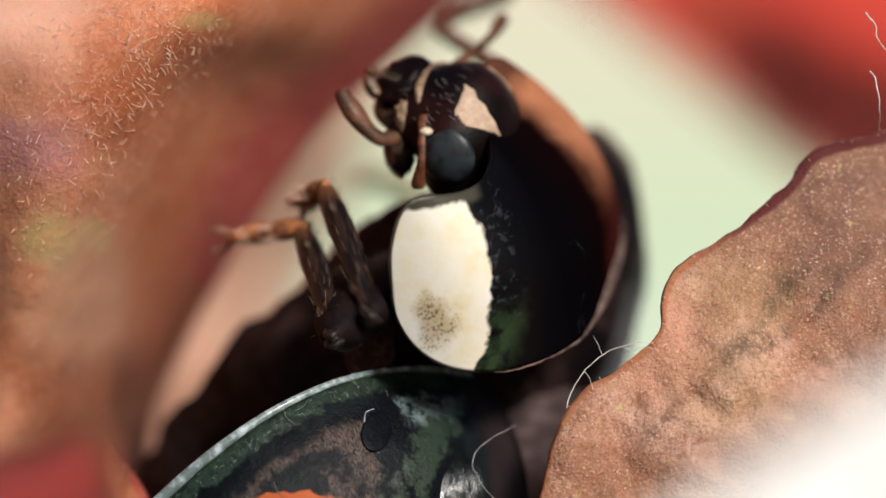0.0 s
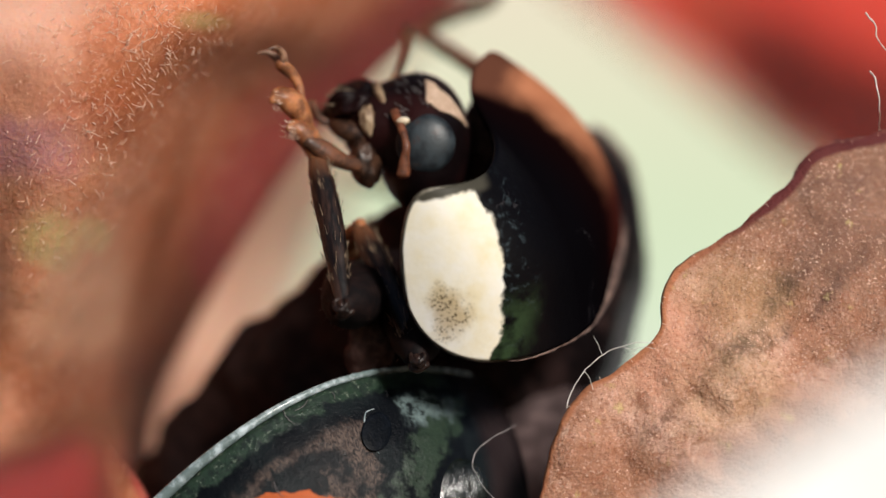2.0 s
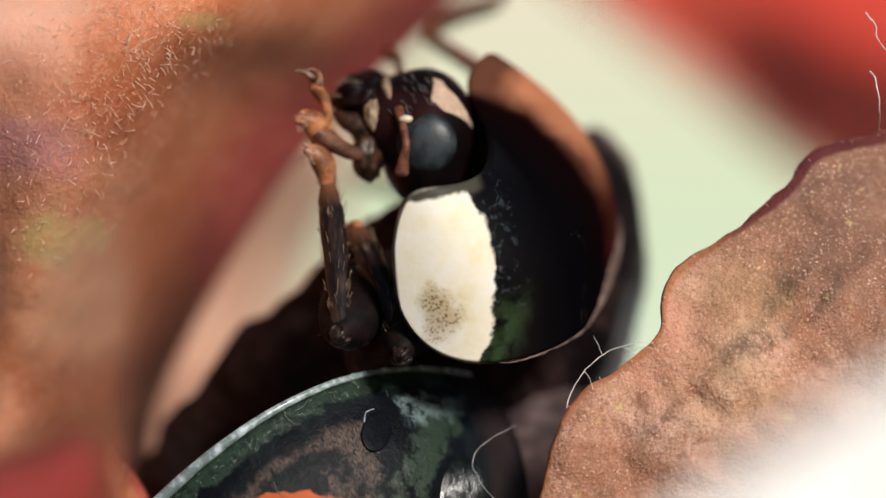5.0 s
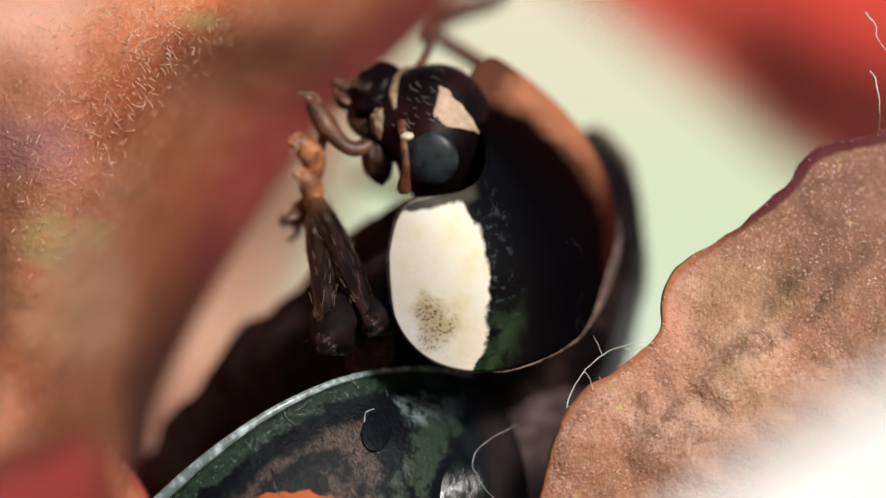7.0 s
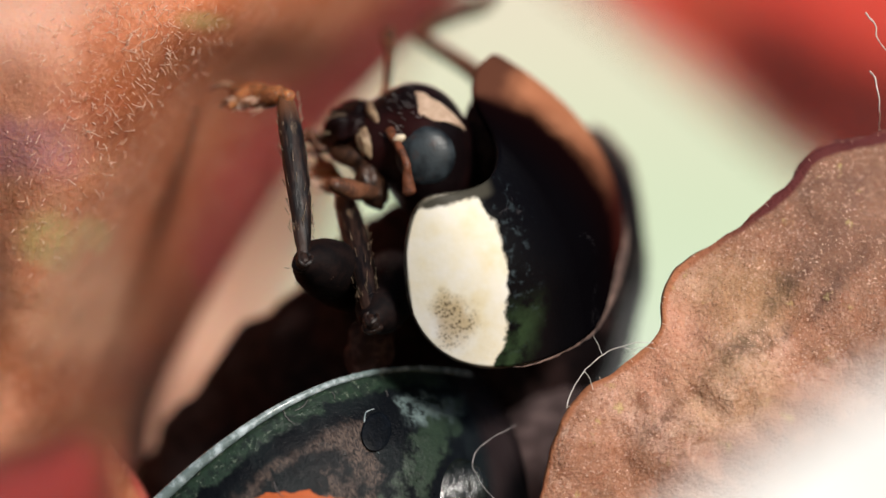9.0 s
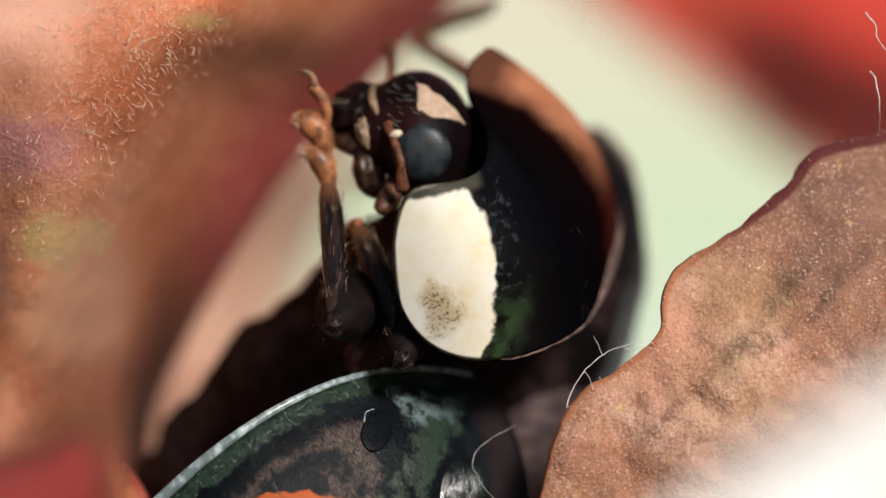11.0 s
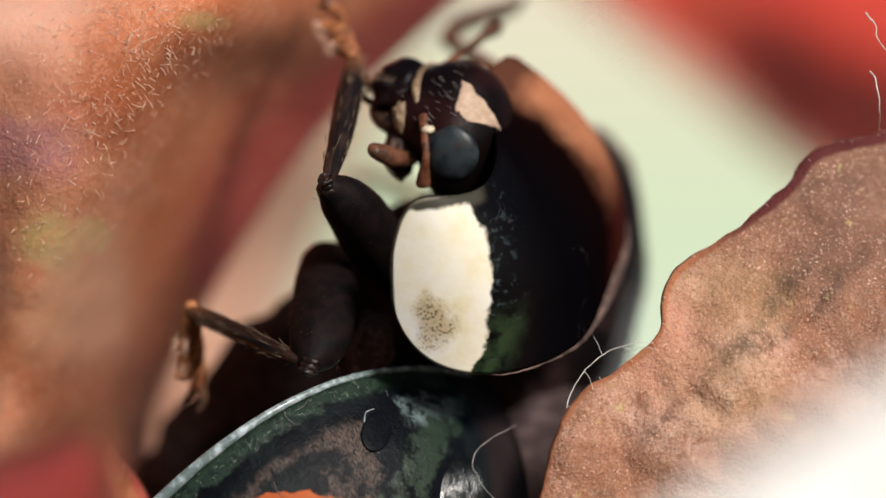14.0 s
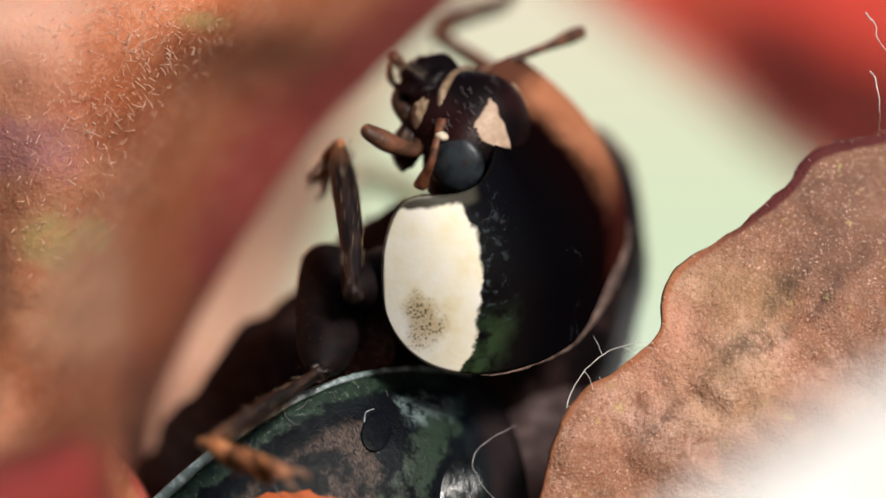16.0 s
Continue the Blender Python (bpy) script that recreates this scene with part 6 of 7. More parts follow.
    walk(mid_femur, [
        (0, mm(-0.348, -0.377, -0.704, 12.4, 6.0, 86.7)),
        (0.1, mm(-0.354, -0.377, -0.702, 14.4, 5.7, 87.9)),
        (0.2, mm(-0.360, -0.377, -0.699, 16.4, 5.3, 89.0)),
        (0.3, mm(-0.365, -0.378, -0.697, 18.4, 5.1, 90.2)),
        (0.4, mm(-0.372, -0.379, -0.692, 20.8, 4.6, 92.1)),
        (0.5, mm(-0.379, -0.380, -0.688, 23.1, 4.1, 94.0)),
        (0.6, mm(-0.378, -0.380, -0.688, 23.3, 4.1, 93.5)),
        (0.7, mm(-0.378, -0.379, -0.688, 23.6, 4.2, 92.9)),
        (0.8, mm(-0.376, -0.379, -0.688, 23.7, 4.2, 92.3)),
        (0.9, mm(-0.376, -0.378, -0.688, 23.9, 4.3, 91.8)),
        (1, mm(-0.375, -0.378, -0.689, 24.2, 4.4, 91.2)),
        (1.1, mm(-0.372, -0.377, -0.690, 23.6, 4.6, 90.0)),
        (1.2, mm(-0.369, -0.376, -0.692, 23.0, 4.9, 88.7)),
        (1.3, mm(-0.366, -0.376, -0.694, 22.4, 5.0, 87.4)),
        (1.4, mm(-0.334, -0.378, -0.707, 14.5, 7.1, 76.6)),
        (1.5, mm(-0.302, -0.393, -0.710, 5.8, 8.8, 65.6)),
        (1.6, mm(-0.309, -0.389, -0.711, 7.9, 8.5, 68.2)),
        (1.7, mm(-0.316, -0.385, -0.710, 9.9, 8.1, 70.8)),
        (1.8, mm(-0.324, -0.382, -0.709, 11.9, 7.6, 73.4)),
        (1.9, mm(-0.332, -0.379, -0.707, 13.8, 7.2, 75.9)),
        (2, mm(-0.339, -0.377, -0.706, 15.8, 6.8, 78.5)),
        (2.1, mm(-0.341, -0.377, -0.705, 15.7, 6.7, 79.3)),
        (2.2, mm(-0.343, -0.377, -0.705, 15.7, 6.6, 80.2)),
        (2.3, mm(-0.343, -0.377, -0.704, 15.6, 6.5, 81.0)),
        (2.4, mm(-0.346, -0.376, -0.704, 15.6, 6.4, 81.9)),
        (2.5, mm(-0.347, -0.376, -0.703, 15.6, 6.3, 82.8)),
        (2.6, mm(-0.340, -0.377, -0.705, 14.6, 6.6, 80.4)),
        (2.7, mm(-0.335, -0.378, -0.707, 13.7, 7.0, 78.2)),
        (2.8, mm(-0.327, -0.381, -0.708, 11.9, 7.4, 75.1)),
        (2.9, mm(-0.319, -0.384, -0.710, 10.1, 8.0, 72.0)),
        (3, mm(-0.311, -0.388, -0.710, 8.3, 8.3, 68.8)),
        (3.1, mm(-0.309, -0.389, -0.710, 7.2, 8.4, 68.9)),
        (3.2, mm(-0.308, -0.389, -0.710, 6.3, 8.5, 69.0)),
        (3.3, mm(-0.307, -0.390, -0.710, 5.9, 8.5, 68.8)),
        (3.4, mm(-0.306, -0.390, -0.710, 5.5, 8.6, 68.6)),
        (3.5, mm(-0.305, -0.390, -0.710, 5.2, 8.7, 68.5)),
        (3.6, mm(-0.313, -0.386, -0.710, 7.0, 8.1, 72.2)),
        (3.7, mm(-0.322, -0.382, -0.709, 8.8, 7.7, 76.0)),
        (3.8, mm(-0.333, -0.379, -0.707, 10.5, 7.0, 79.6)),
        (3.9, mm(-0.342, -0.377, -0.705, 12.2, 6.5, 83.3)),
        (4, mm(-0.352, -0.377, -0.703, 13.9, 5.8, 86.9)),
        (4.5, mm(-0.351, -0.377, -0.703, 14.0, 5.9, 86.8)),
        (5, mm(-0.352, -0.377, -0.702, 14.4, 5.9, 86.5)),
        (5.5, mm(-0.351, -0.377, -0.702, 14.8, 5.8, 86.0)),
        (6, mm(-0.352, -0.377, -0.702, 15.2, 5.9, 85.7)),
        (6.5, mm(-0.352, -0.377, -0.702, 15.4, 5.9, 85.6)),
        (6.6, mm(-0.350, -0.377, -0.703, 14.4, 5.9, 86.1)),
        (6.7, mm(-0.350, -0.377, -0.703, 13.3, 6.0, 86.6)),
        (6.8, mm(-0.349, -0.377, -0.704, 12.2, 6.0, 87.0)),
        (6.9, mm(-0.347, -0.378, -0.704, 11.1, 6.0, 87.4)),
        (7, mm(-0.347, -0.378, -0.705, 10.1, 6.0, 87.9)),
        (7.1, mm(-0.345, -0.378, -0.705, 10.0, 6.2, 87.1)),
        (7.2, mm(-0.343, -0.378, -0.705, 9.8, 6.3, 86.4)),
        (7.3, mm(-0.360, -0.318, -0.763, 13.0, 5.3, 91.4)),
        (7.4, mm(-0.387, -0.261, -0.817, 16.1, 4.2, 96.2)),
        (7.5, mm(-0.422, -0.210, -0.866, 18.9, 3.1, 100.8)),
        (7.6, mm(-0.408, -0.249, -0.871, 17.0, 4.0, 99.3)),
        (7.7, mm(-0.394, -0.282, -0.869, 14.9, 4.6, 98.1)),
        (7.8, mm(-0.380, -0.320, -0.866, 12.7, 5.4, 96.5)),
        (7.9, mm(-0.372, -0.319, -0.867, 10.7, 5.6, 96.7)),
        (8, mm(-0.364, -0.318, -0.872, 8.9, 5.9, 96.9)),
        (8.1, mm(-0.372, -0.319, -0.869, 13.1, 5.9, 93.1)),
        (8.2, mm(-0.381, -0.278, -0.870, 17.5, 5.2, 91.0)),
        (8.3, mm(-0.420, -0.241, -0.855, 24.0, 3.1, 94.7)),
        (8.4, mm(-0.412, -0.290, -0.763, 27.1, 2.7, 94.9)),
        (8.5, mm(-0.386, -0.380, -0.676, 30.2, 3.5, 93.8)),
        (8.6, mm(-0.364, -0.375, -0.694, 22.9, 5.2, 86.0)),
        (8.7, mm(-0.338, -0.378, -0.706, 15.0, 6.8, 78.4)),
        (8.8, mm(-0.311, -0.387, -0.710, 6.8, 8.3, 70.7)),
        (8.9, mm(-0.302, -0.392, -0.710, 5.1, 8.8, 66.9)),
        (9, mm(-0.295, -0.399, -0.709, 3.3, 9.2, 63.0)),
        (9.5, mm(-0.300, -0.394, -0.710, 4.5, 8.9, 65.4)),
        (10, mm(-0.312, -0.386, -0.710, 7.2, 8.2, 71.1)),
        (10.5, mm(-0.328, -0.380, -0.708, 10.4, 7.3, 77.7)),
        (11, mm(-0.343, -0.377, -0.705, 12.9, 6.4, 83.2)),
        (11.5, mm(-0.348, -0.377, -0.703, 13.9, 6.0, 85.4)),
        (11.6, mm(-0.342, -0.377, -0.705, 13.1, 6.5, 82.5)),
        (11.7, mm(-0.335, -0.378, -0.707, 12.2, 7.0, 79.5)),
        (11.8, mm(-0.328, -0.380, -0.708, 11.3, 7.3, 76.5)),
        (11.9, mm(-0.321, -0.383, -0.709, 10.4, 7.7, 73.5)),
        (12, mm(-0.316, -0.386, -0.710, 9.4, 8.1, 70.4)),
        (12.1, mm(-0.318, -0.385, -0.710, 9.8, 8.0, 71.3)),
        (12.2, mm(-0.319, -0.384, -0.710, 10.3, 7.8, 72.2)),
        (12.3, mm(-0.326, -0.381, -0.709, 11.7, 7.5, 74.5)),
        (12.4, mm(-0.332, -0.379, -0.707, 13.1, 7.2, 76.8)),
        (12.5, mm(-0.338, -0.378, -0.706, 14.6, 6.8, 79.0)),
        (12.6, mm(-0.337, -0.378, -0.706, 13.5, 6.8, 79.6)),
        (12.7, mm(-0.336, -0.378, -0.706, 12.4, 6.8, 80.3)),
        (12.8, mm(-0.336, -0.378, -0.706, 11.4, 6.8, 80.9)),
        (12.9, mm(-0.335, -0.378, -0.707, 10.3, 6.8, 81.5)),
        (13, mm(-0.335, -0.378, -0.707, 9.3, 6.9, 82.1)),
        (13.1, mm(-0.332, -0.379, -0.707, 8.8, 6.9, 81.4)),
        (13.2, mm(-0.336, -0.358, -0.763, 10.7, 6.9, 81.9)),
        (13.3, mm(-0.342, -0.338, -0.819, 12.6, 7.0, 82.3)),
        (13.4, mm(-0.357, -0.322, -0.871, 13.4, 6.6, 87.4)),
        (13.5, mm(-0.363, -0.316, -0.870, 12.0, 6.2, 92.1)),
        (13.6, mm(-0.361, -0.320, -0.869, 9.2, 6.0, 95.6)),
        (13.7, mm(-0.367, -0.281, -0.877, 6.8, 5.6, 101.1)),
        (13.8, mm(-0.381, -0.245, -0.880, 8.6, 5.2, 102.1)),
        (13.9, mm(-0.394, -0.210, -0.883, 10.3, 4.8, 103.2)),
        (14, mm(-0.398, -0.210, -0.881, 11.9, 4.4, 102.6)),
        (14.1, mm(-0.382, -0.207, -0.886, 9.4, 5.1, 101.7)),
        (14.2, mm(-0.365, -0.204, -0.889, 6.9, 6.0, 100.8)),
        (14.3, mm(-0.365, -0.258, -0.877, 8.8, 5.8, 98.2)),
        (14.4, mm(-0.368, -0.317, -0.867, 10.8, 5.8, 95.4)),
        (14.5, mm(-0.378, -0.322, -0.868, 13.2, 5.7, 94.8)),
        (14.6, mm(-0.372, -0.322, -0.867, 10.4, 5.6, 97.4)),
        (14.7, mm(-0.369, -0.322, -0.869, 7.8, 5.5, 100.1)),
        (14.8, mm(-0.376, -0.321, -0.869, 10.6, 5.5, 98.3)),
        (14.9, mm(-0.383, -0.320, -0.866, 13.4, 5.3, 96.4)),
        (15, mm(-0.390, -0.319, -0.862, 16.1, 5.2, 94.4)),
        (15.1, mm(-0.386, -0.322, -0.866, 14.9, 5.3, 94.9)),
        (15.2, mm(-0.376, -0.309, -0.842, 12.4, 5.3, 96.0)),
        (15.3, mm(-0.385, -0.310, -0.814, 9.8, 4.5, 102.3)),
        (15.4, mm(-0.413, -0.304, -0.768, 20.7, 3.0, 100.5)),
        (15.5, mm(-0.415, -0.330, -0.715, 31.5, 2.2, 97.0)),
        (15.6, mm(-0.438, -0.297, -0.750, 29.5, 1.4, 101.3)),
        (15.7, mm(-0.463, -0.269, -0.786, 27.5, 0.8, 105.5)),
        (15.8, mm(-0.469, -0.230, -0.837, 24.1, 1.1, 106.1)),
        (15.9, mm(-0.446, -0.223, -0.857, 19.3, 2.3, 105.4)),
        (16, mm(-0.421, -0.216, -0.873, 14.5, 3.5, 104.5))])
    walk(mid_tibia, [
        (0, mm(-1.682, -0.270, -0.411, -24.9, -2.2, -68.9)),
        (0.1, mm(-1.679, -0.294, -0.362, -30.7, -2.7, -71.2)),
        (0.2, mm(-1.673, -0.319, -0.314, -36.4, -3.1, -73.7)),
        (0.3, mm(-1.665, -0.344, -0.266, -42.1, -3.6, -76.5)),
        (0.4, mm(-1.654, -0.387, -0.208, -44.3, -3.6, -76.8)),
        (0.5, mm(-1.638, -0.430, -0.151, -46.5, -3.7, -77.1)),
        (0.6, mm(-1.636, -0.417, -0.147, -47.4, -3.4, -75.4)),
        (0.7, mm(-1.634, -0.403, -0.142, -48.2, -3.1, -73.6)),
        (0.8, mm(-1.631, -0.389, -0.138, -49.0, -2.8, -71.9)),
        (0.9, mm(-1.629, -0.375, -0.134, -49.7, -2.5, -70.1)),
        (1, mm(-1.626, -0.361, -0.130, -50.4, -2.1, -68.3)),
        (1.1, mm(-1.628, -0.332, -0.144, -48.7, -1.5, -64.6)),
        (1.2, mm(-1.629, -0.302, -0.158, -46.9, -0.9, -61.1)),
        (1.3, mm(-1.629, -0.273, -0.173, -44.9, -0.3, -57.8)),
        (1.4, mm(-1.615, -0.030, -0.367, -27.3, 0.6, -53.1)),
        (1.5, mm(-1.535, 0.189, -0.573, -10.2, 0.9, -51.5)),
        (1.6, mm(-1.559, 0.141, -0.525, -11.8, 0.9, -50.7)),
        (1.7, mm(-1.580, 0.090, -0.477, -13.5, 0.8, -50.4)),
        (1.8, mm(-1.598, 0.038, -0.429, -14.9, 0.5, -50.1)),
        (1.9, mm(-1.612, -0.016, -0.382, -16.8, 0.1, -49.8)),
        (2, mm(-1.622, -0.071, -0.336, -18.6, -0.7, -50.0)),
        (2.1, mm(-1.629, -0.090, -0.336, -17.7, -0.6, -51.2)),
        (2.2, mm(-1.635, -0.110, -0.337, -16.9, -0.6, -52.4)),
        (2.3, mm(-1.640, -0.130, -0.337, -16.1, -0.6, -53.5)),
        (2.4, mm(-1.646, -0.150, -0.337, -15.4, -0.5, -54.6)),
        (2.5, mm(-1.651, -0.170, -0.338, -14.5, -0.4, -55.6)),
        (2.6, mm(-1.641, -0.118, -0.361, -11.3, -1.2, -64.1)),
        (2.7, mm(-1.630, -0.066, -0.385, -8.6, -3.0, -75.5)),
        (2.8, mm(-1.613, 0.000, -0.428, -8.5, -2.1, -70.5)),
        (2.9, mm(-1.591, 0.065, -0.471, -8.2, -1.2, -65.3)),
        (3, mm(-1.565, 0.128, -0.515, -7.9, -0.4, -60.1)),
        (3.1, mm(-1.568, 0.124, -0.539, -7.8, 1.5, -50.1)),
        (3.2, mm(-1.571, 0.120, -0.562, -7.8, 3.2, -41.0)),
        (3.3, mm(-1.570, 0.122, -0.570, -8.1, 2.9, -41.4)),
        (3.4, mm(-1.569, 0.125, -0.579, -8.4, 2.8, -41.7)),
        (3.5, mm(-1.567, 0.128, -0.587, -8.8, 2.5, -42.4)),
        (3.6, mm(-1.601, 0.052, -0.544, -9.8, 2.3, -44.6)),
        (3.7, mm(-1.629, -0.026, -0.501, -10.7, 1.9, -46.5)),
        (3.8, mm(-1.652, -0.106, -0.459, -11.5, 1.6, -48.4)),
        (3.9, mm(-1.668, -0.188, -0.417, -12.5, 1.3, -50.3)),
        (4, mm(-1.678, -0.271, -0.376, -13.3, 0.9, -52.3)),
        (4.5, mm(-1.676, -0.268, -0.373, -13.7, 0.7, -52.6)),
        (5, mm(-1.674, -0.260, -0.364, -14.5, 0.3, -53.0)),
        (5.5, mm(-1.670, -0.250, -0.353, -15.6, -0.1, -52.8)),
        (6, mm(-1.667, -0.242, -0.344, -16.4, -0.6, -52.9)),
        (6.5, mm(-1.666, -0.238, -0.340, -16.7, -0.8, -53.3)),
        (6.6, mm(-1.672, -0.251, -0.365, -16.9, -1.1, -54.9)),
        (6.7, mm(-1.679, -0.264, -0.390, -16.8, -1.3, -56.4)),
        (6.8, mm(-1.684, -0.277, -0.415, -17.0, -1.7, -58.2)),
        (6.9, mm(-1.689, -0.290, -0.441, -17.0, -1.8, -59.8)),
        (7, mm(-1.694, -0.303, -0.466, -16.8, -2.0, -61.2)),
        (7.1, mm(-1.691, -0.285, -0.469, -22.2, -4.6, -65.6)),
        (7.2, mm(-1.689, -0.267, -0.473, -28.3, -11.3, -76.7)),
        (7.3, mm(-1.695, -0.321, -0.456, -32.0, -10.3, -75.5)),
        (7.4, mm(-1.699, -0.375, -0.439, -36.1, -9.3, -75.4)),
        (7.5, mm(-1.700, -0.429, -0.423, -40.2, -7.8, -76.0)),
        (7.6, mm(-1.705, -0.435, -0.470, -39.5, -8.2, -77.9)),
        (7.7, mm(-1.709, -0.442, -0.517, -38.8, -8.5, -79.7)),
        (7.8, mm(-1.711, -0.449, -0.565, -38.0, -8.8, -81.5)),
        (7.9, mm(-1.711, -0.456, -0.612, -37.2, -9.1, -83.3)),
        (8, mm(-1.710, -0.464, -0.660, -36.4, -9.4, -85.0)),
        (8.1, mm(-1.706, -0.365, -0.559, -45.1, -9.0, -84.6)),
        (8.2, mm(-1.688, -0.268, -0.459, -53.8, -8.4, -84.3)),
        (8.3, mm(-1.669, -0.315, -0.297, -55.1, 3.5, -77.1)),
        (8.4, mm(-1.630, -0.365, -0.140, -55.4, 16.0, -70.7)),
        (8.5, mm(-1.571, -0.417, 0.011, -53.6, 26.9, -61.7)),
        (8.6, mm(-1.620, -0.240, -0.164, -40.0, 27.1, -57.7)),
        (8.7, mm(-1.626, -0.071, -0.353, -27.4, 29.6, -56.3)),
        (8.8, mm(-1.587, 0.084, -0.550, -14.2, 31.0, -53.6)),
        (8.9, mm(-1.550, 0.161, -0.590, -14.2, 31.6, -50.2)),
        (9, mm(-1.508, 0.234, -0.631, -16.4, 31.0, -51.8)),
        (9.5, mm(-1.535, 0.190, -0.604, -17.2, 30.0, -56.1)),
        (10, mm(-1.590, 0.078, -0.539, -16.9, 29.3, -59.8)),
        (10.5, mm(-1.638, -0.062, -0.463, -16.3, 28.8, -63.1)),
        (11, mm(-1.665, -0.184, -0.400, -15.8, 28.4, -66.3)),
        (11.5, mm(-1.671, -0.237, -0.375, -16.0, 27.9, -69.5)),
        (11.6, mm(-1.660, -0.168, -0.397, -15.1, 28.0, -69.9)),
        (11.7, mm(-1.645, -0.100, -0.419, -14.2, 28.1, -70.7)),
        (11.8, mm(-1.627, -0.034, -0.442, -13.5, 28.1, -71.9)),
        (11.9, mm(-1.604, 0.032, -0.465, -12.7, 27.9, -73.0)),
        (12, mm(-1.579, 0.096, -0.489, -12.1, 27.7, -74.6)),
        (12.1, mm(-1.586, 0.078, -0.478, -15.9, 26.3, -78.3)),
        (12.2, mm(-1.593, 0.059, -0.468, -19.8, 24.7, -82.0)),
        (12.3, mm(-1.609, 0.012, -0.433, -19.2, 25.1, -79.6)),
        (12.4, mm(-1.622, -0.036, -0.398, -18.6, 25.7, -77.3)),
        (12.5, mm(-1.632, -0.086, -0.364, -18.0, 26.1, -75.5)),
        (12.6, mm(-1.641, -0.101, -0.388, -17.4, 26.4, -75.4)),
        (12.7, mm(-1.649, -0.117, -0.413, -16.8, 26.9, -75.5)),
        (12.8, mm(-1.657, -0.133, -0.438, -16.3, 27.3, -76.3)),
        (12.9, mm(-1.663, -0.149, -0.463, -15.9, 27.9, -77.3)),
        (13, mm(-1.670, -0.165, -0.488, -15.6, 28.5, -78.7)),
        (13.1, mm(-1.667, -0.151, -0.499, -15.5, 26.6, -76.6)),
        (13.2, mm(-1.664, -0.138, -0.510, -17.3, 25.1, -81.9)),
        (13.3, mm(-1.662, -0.125, -0.521, -21.1, 22.4, -96.6)),
        (13.4, mm(-1.687, -0.230, -0.554, -28.1, 21.9, -98.9)),
        (13.5, mm(-1.703, -0.337, -0.586, -35.0, 19.6, -105.0)),
        (13.6, mm(-1.709, -0.433, -0.652, -36.2, 19.1, -106.6)),
        (13.7, mm(-1.705, -0.530, -0.717, -37.4, 18.6, -108.3)),
        (13.8, mm(-1.709, -0.514, -0.678, -46.5, 20.2, -110.4)),
        (13.9, mm(-1.711, -0.497, -0.639, -55.5, 20.6, -112.0)),
        (14, mm(-1.711, -0.481, -0.599, -64.0, 19.9, -112.3)),
        (14.1, mm(-1.709, -0.462, -0.662, -55.0, 20.3, -112.8)),
        (14.2, mm(-1.704, -0.443, -0.725, -45.6, 19.6, -112.1)),
        (14.3, mm(-1.708, -0.431, -0.669, -45.8, 13.9, -117.2)),
        (14.4, mm(-1.710, -0.420, -0.612, -46.3, 7.7, -123.3)),
        (14.5, mm(-1.709, -0.408, -0.556, -46.2, 1.8, -129.9)),
        (14.6, mm(-1.711, -0.477, -0.620, -46.1, 3.3, -126.1)),
        (14.7, mm(-1.707, -0.547, -0.684, -46.0, 4.8, -122.3)),
        (14.8, mm(-1.711, -0.495, -0.617, -52.3, 7.5, -119.9)),
        (14.9, mm(-1.710, -0.443, -0.550, -58.7, 9.8, -116.7)),
        (15, mm(-1.704, -0.391, -0.483, -65.3, 14.1, -116.6)),
        (15.1, mm(-1.707, -0.407, -0.515, -59.9, 17.7, -114.4)),
        (15.2, mm(-1.709, -0.423, -0.548, -54.2, 21.2, -111.8)),
        (15.3, mm(-1.708, -0.581, -0.583, -40.1, 28.6, -101.9)),
        (15.4, mm(-1.677, -0.513, -0.284, -91.3, -17.5, -120.2)),
        (15.5, mm(-1.578, -0.444, -0.001, -166.1, -56.9, -82.6)),
        (15.6, mm(-1.611, -0.515, -0.076, -162.3, -53.1, -94.6)),
        (15.7, mm(-1.637, -0.586, -0.155, -159.6, -49.2, -105.6)),
        (15.8, mm(-1.673, -0.568, -0.278, -157.0, -48.6, -106.5)),
        (15.9, mm(-1.697, -0.548, -0.404, -154.5, -48.0, -107.2)),
        (16, mm(-1.710, -0.529, -0.532, -152.1, -47.2, -107.8))])
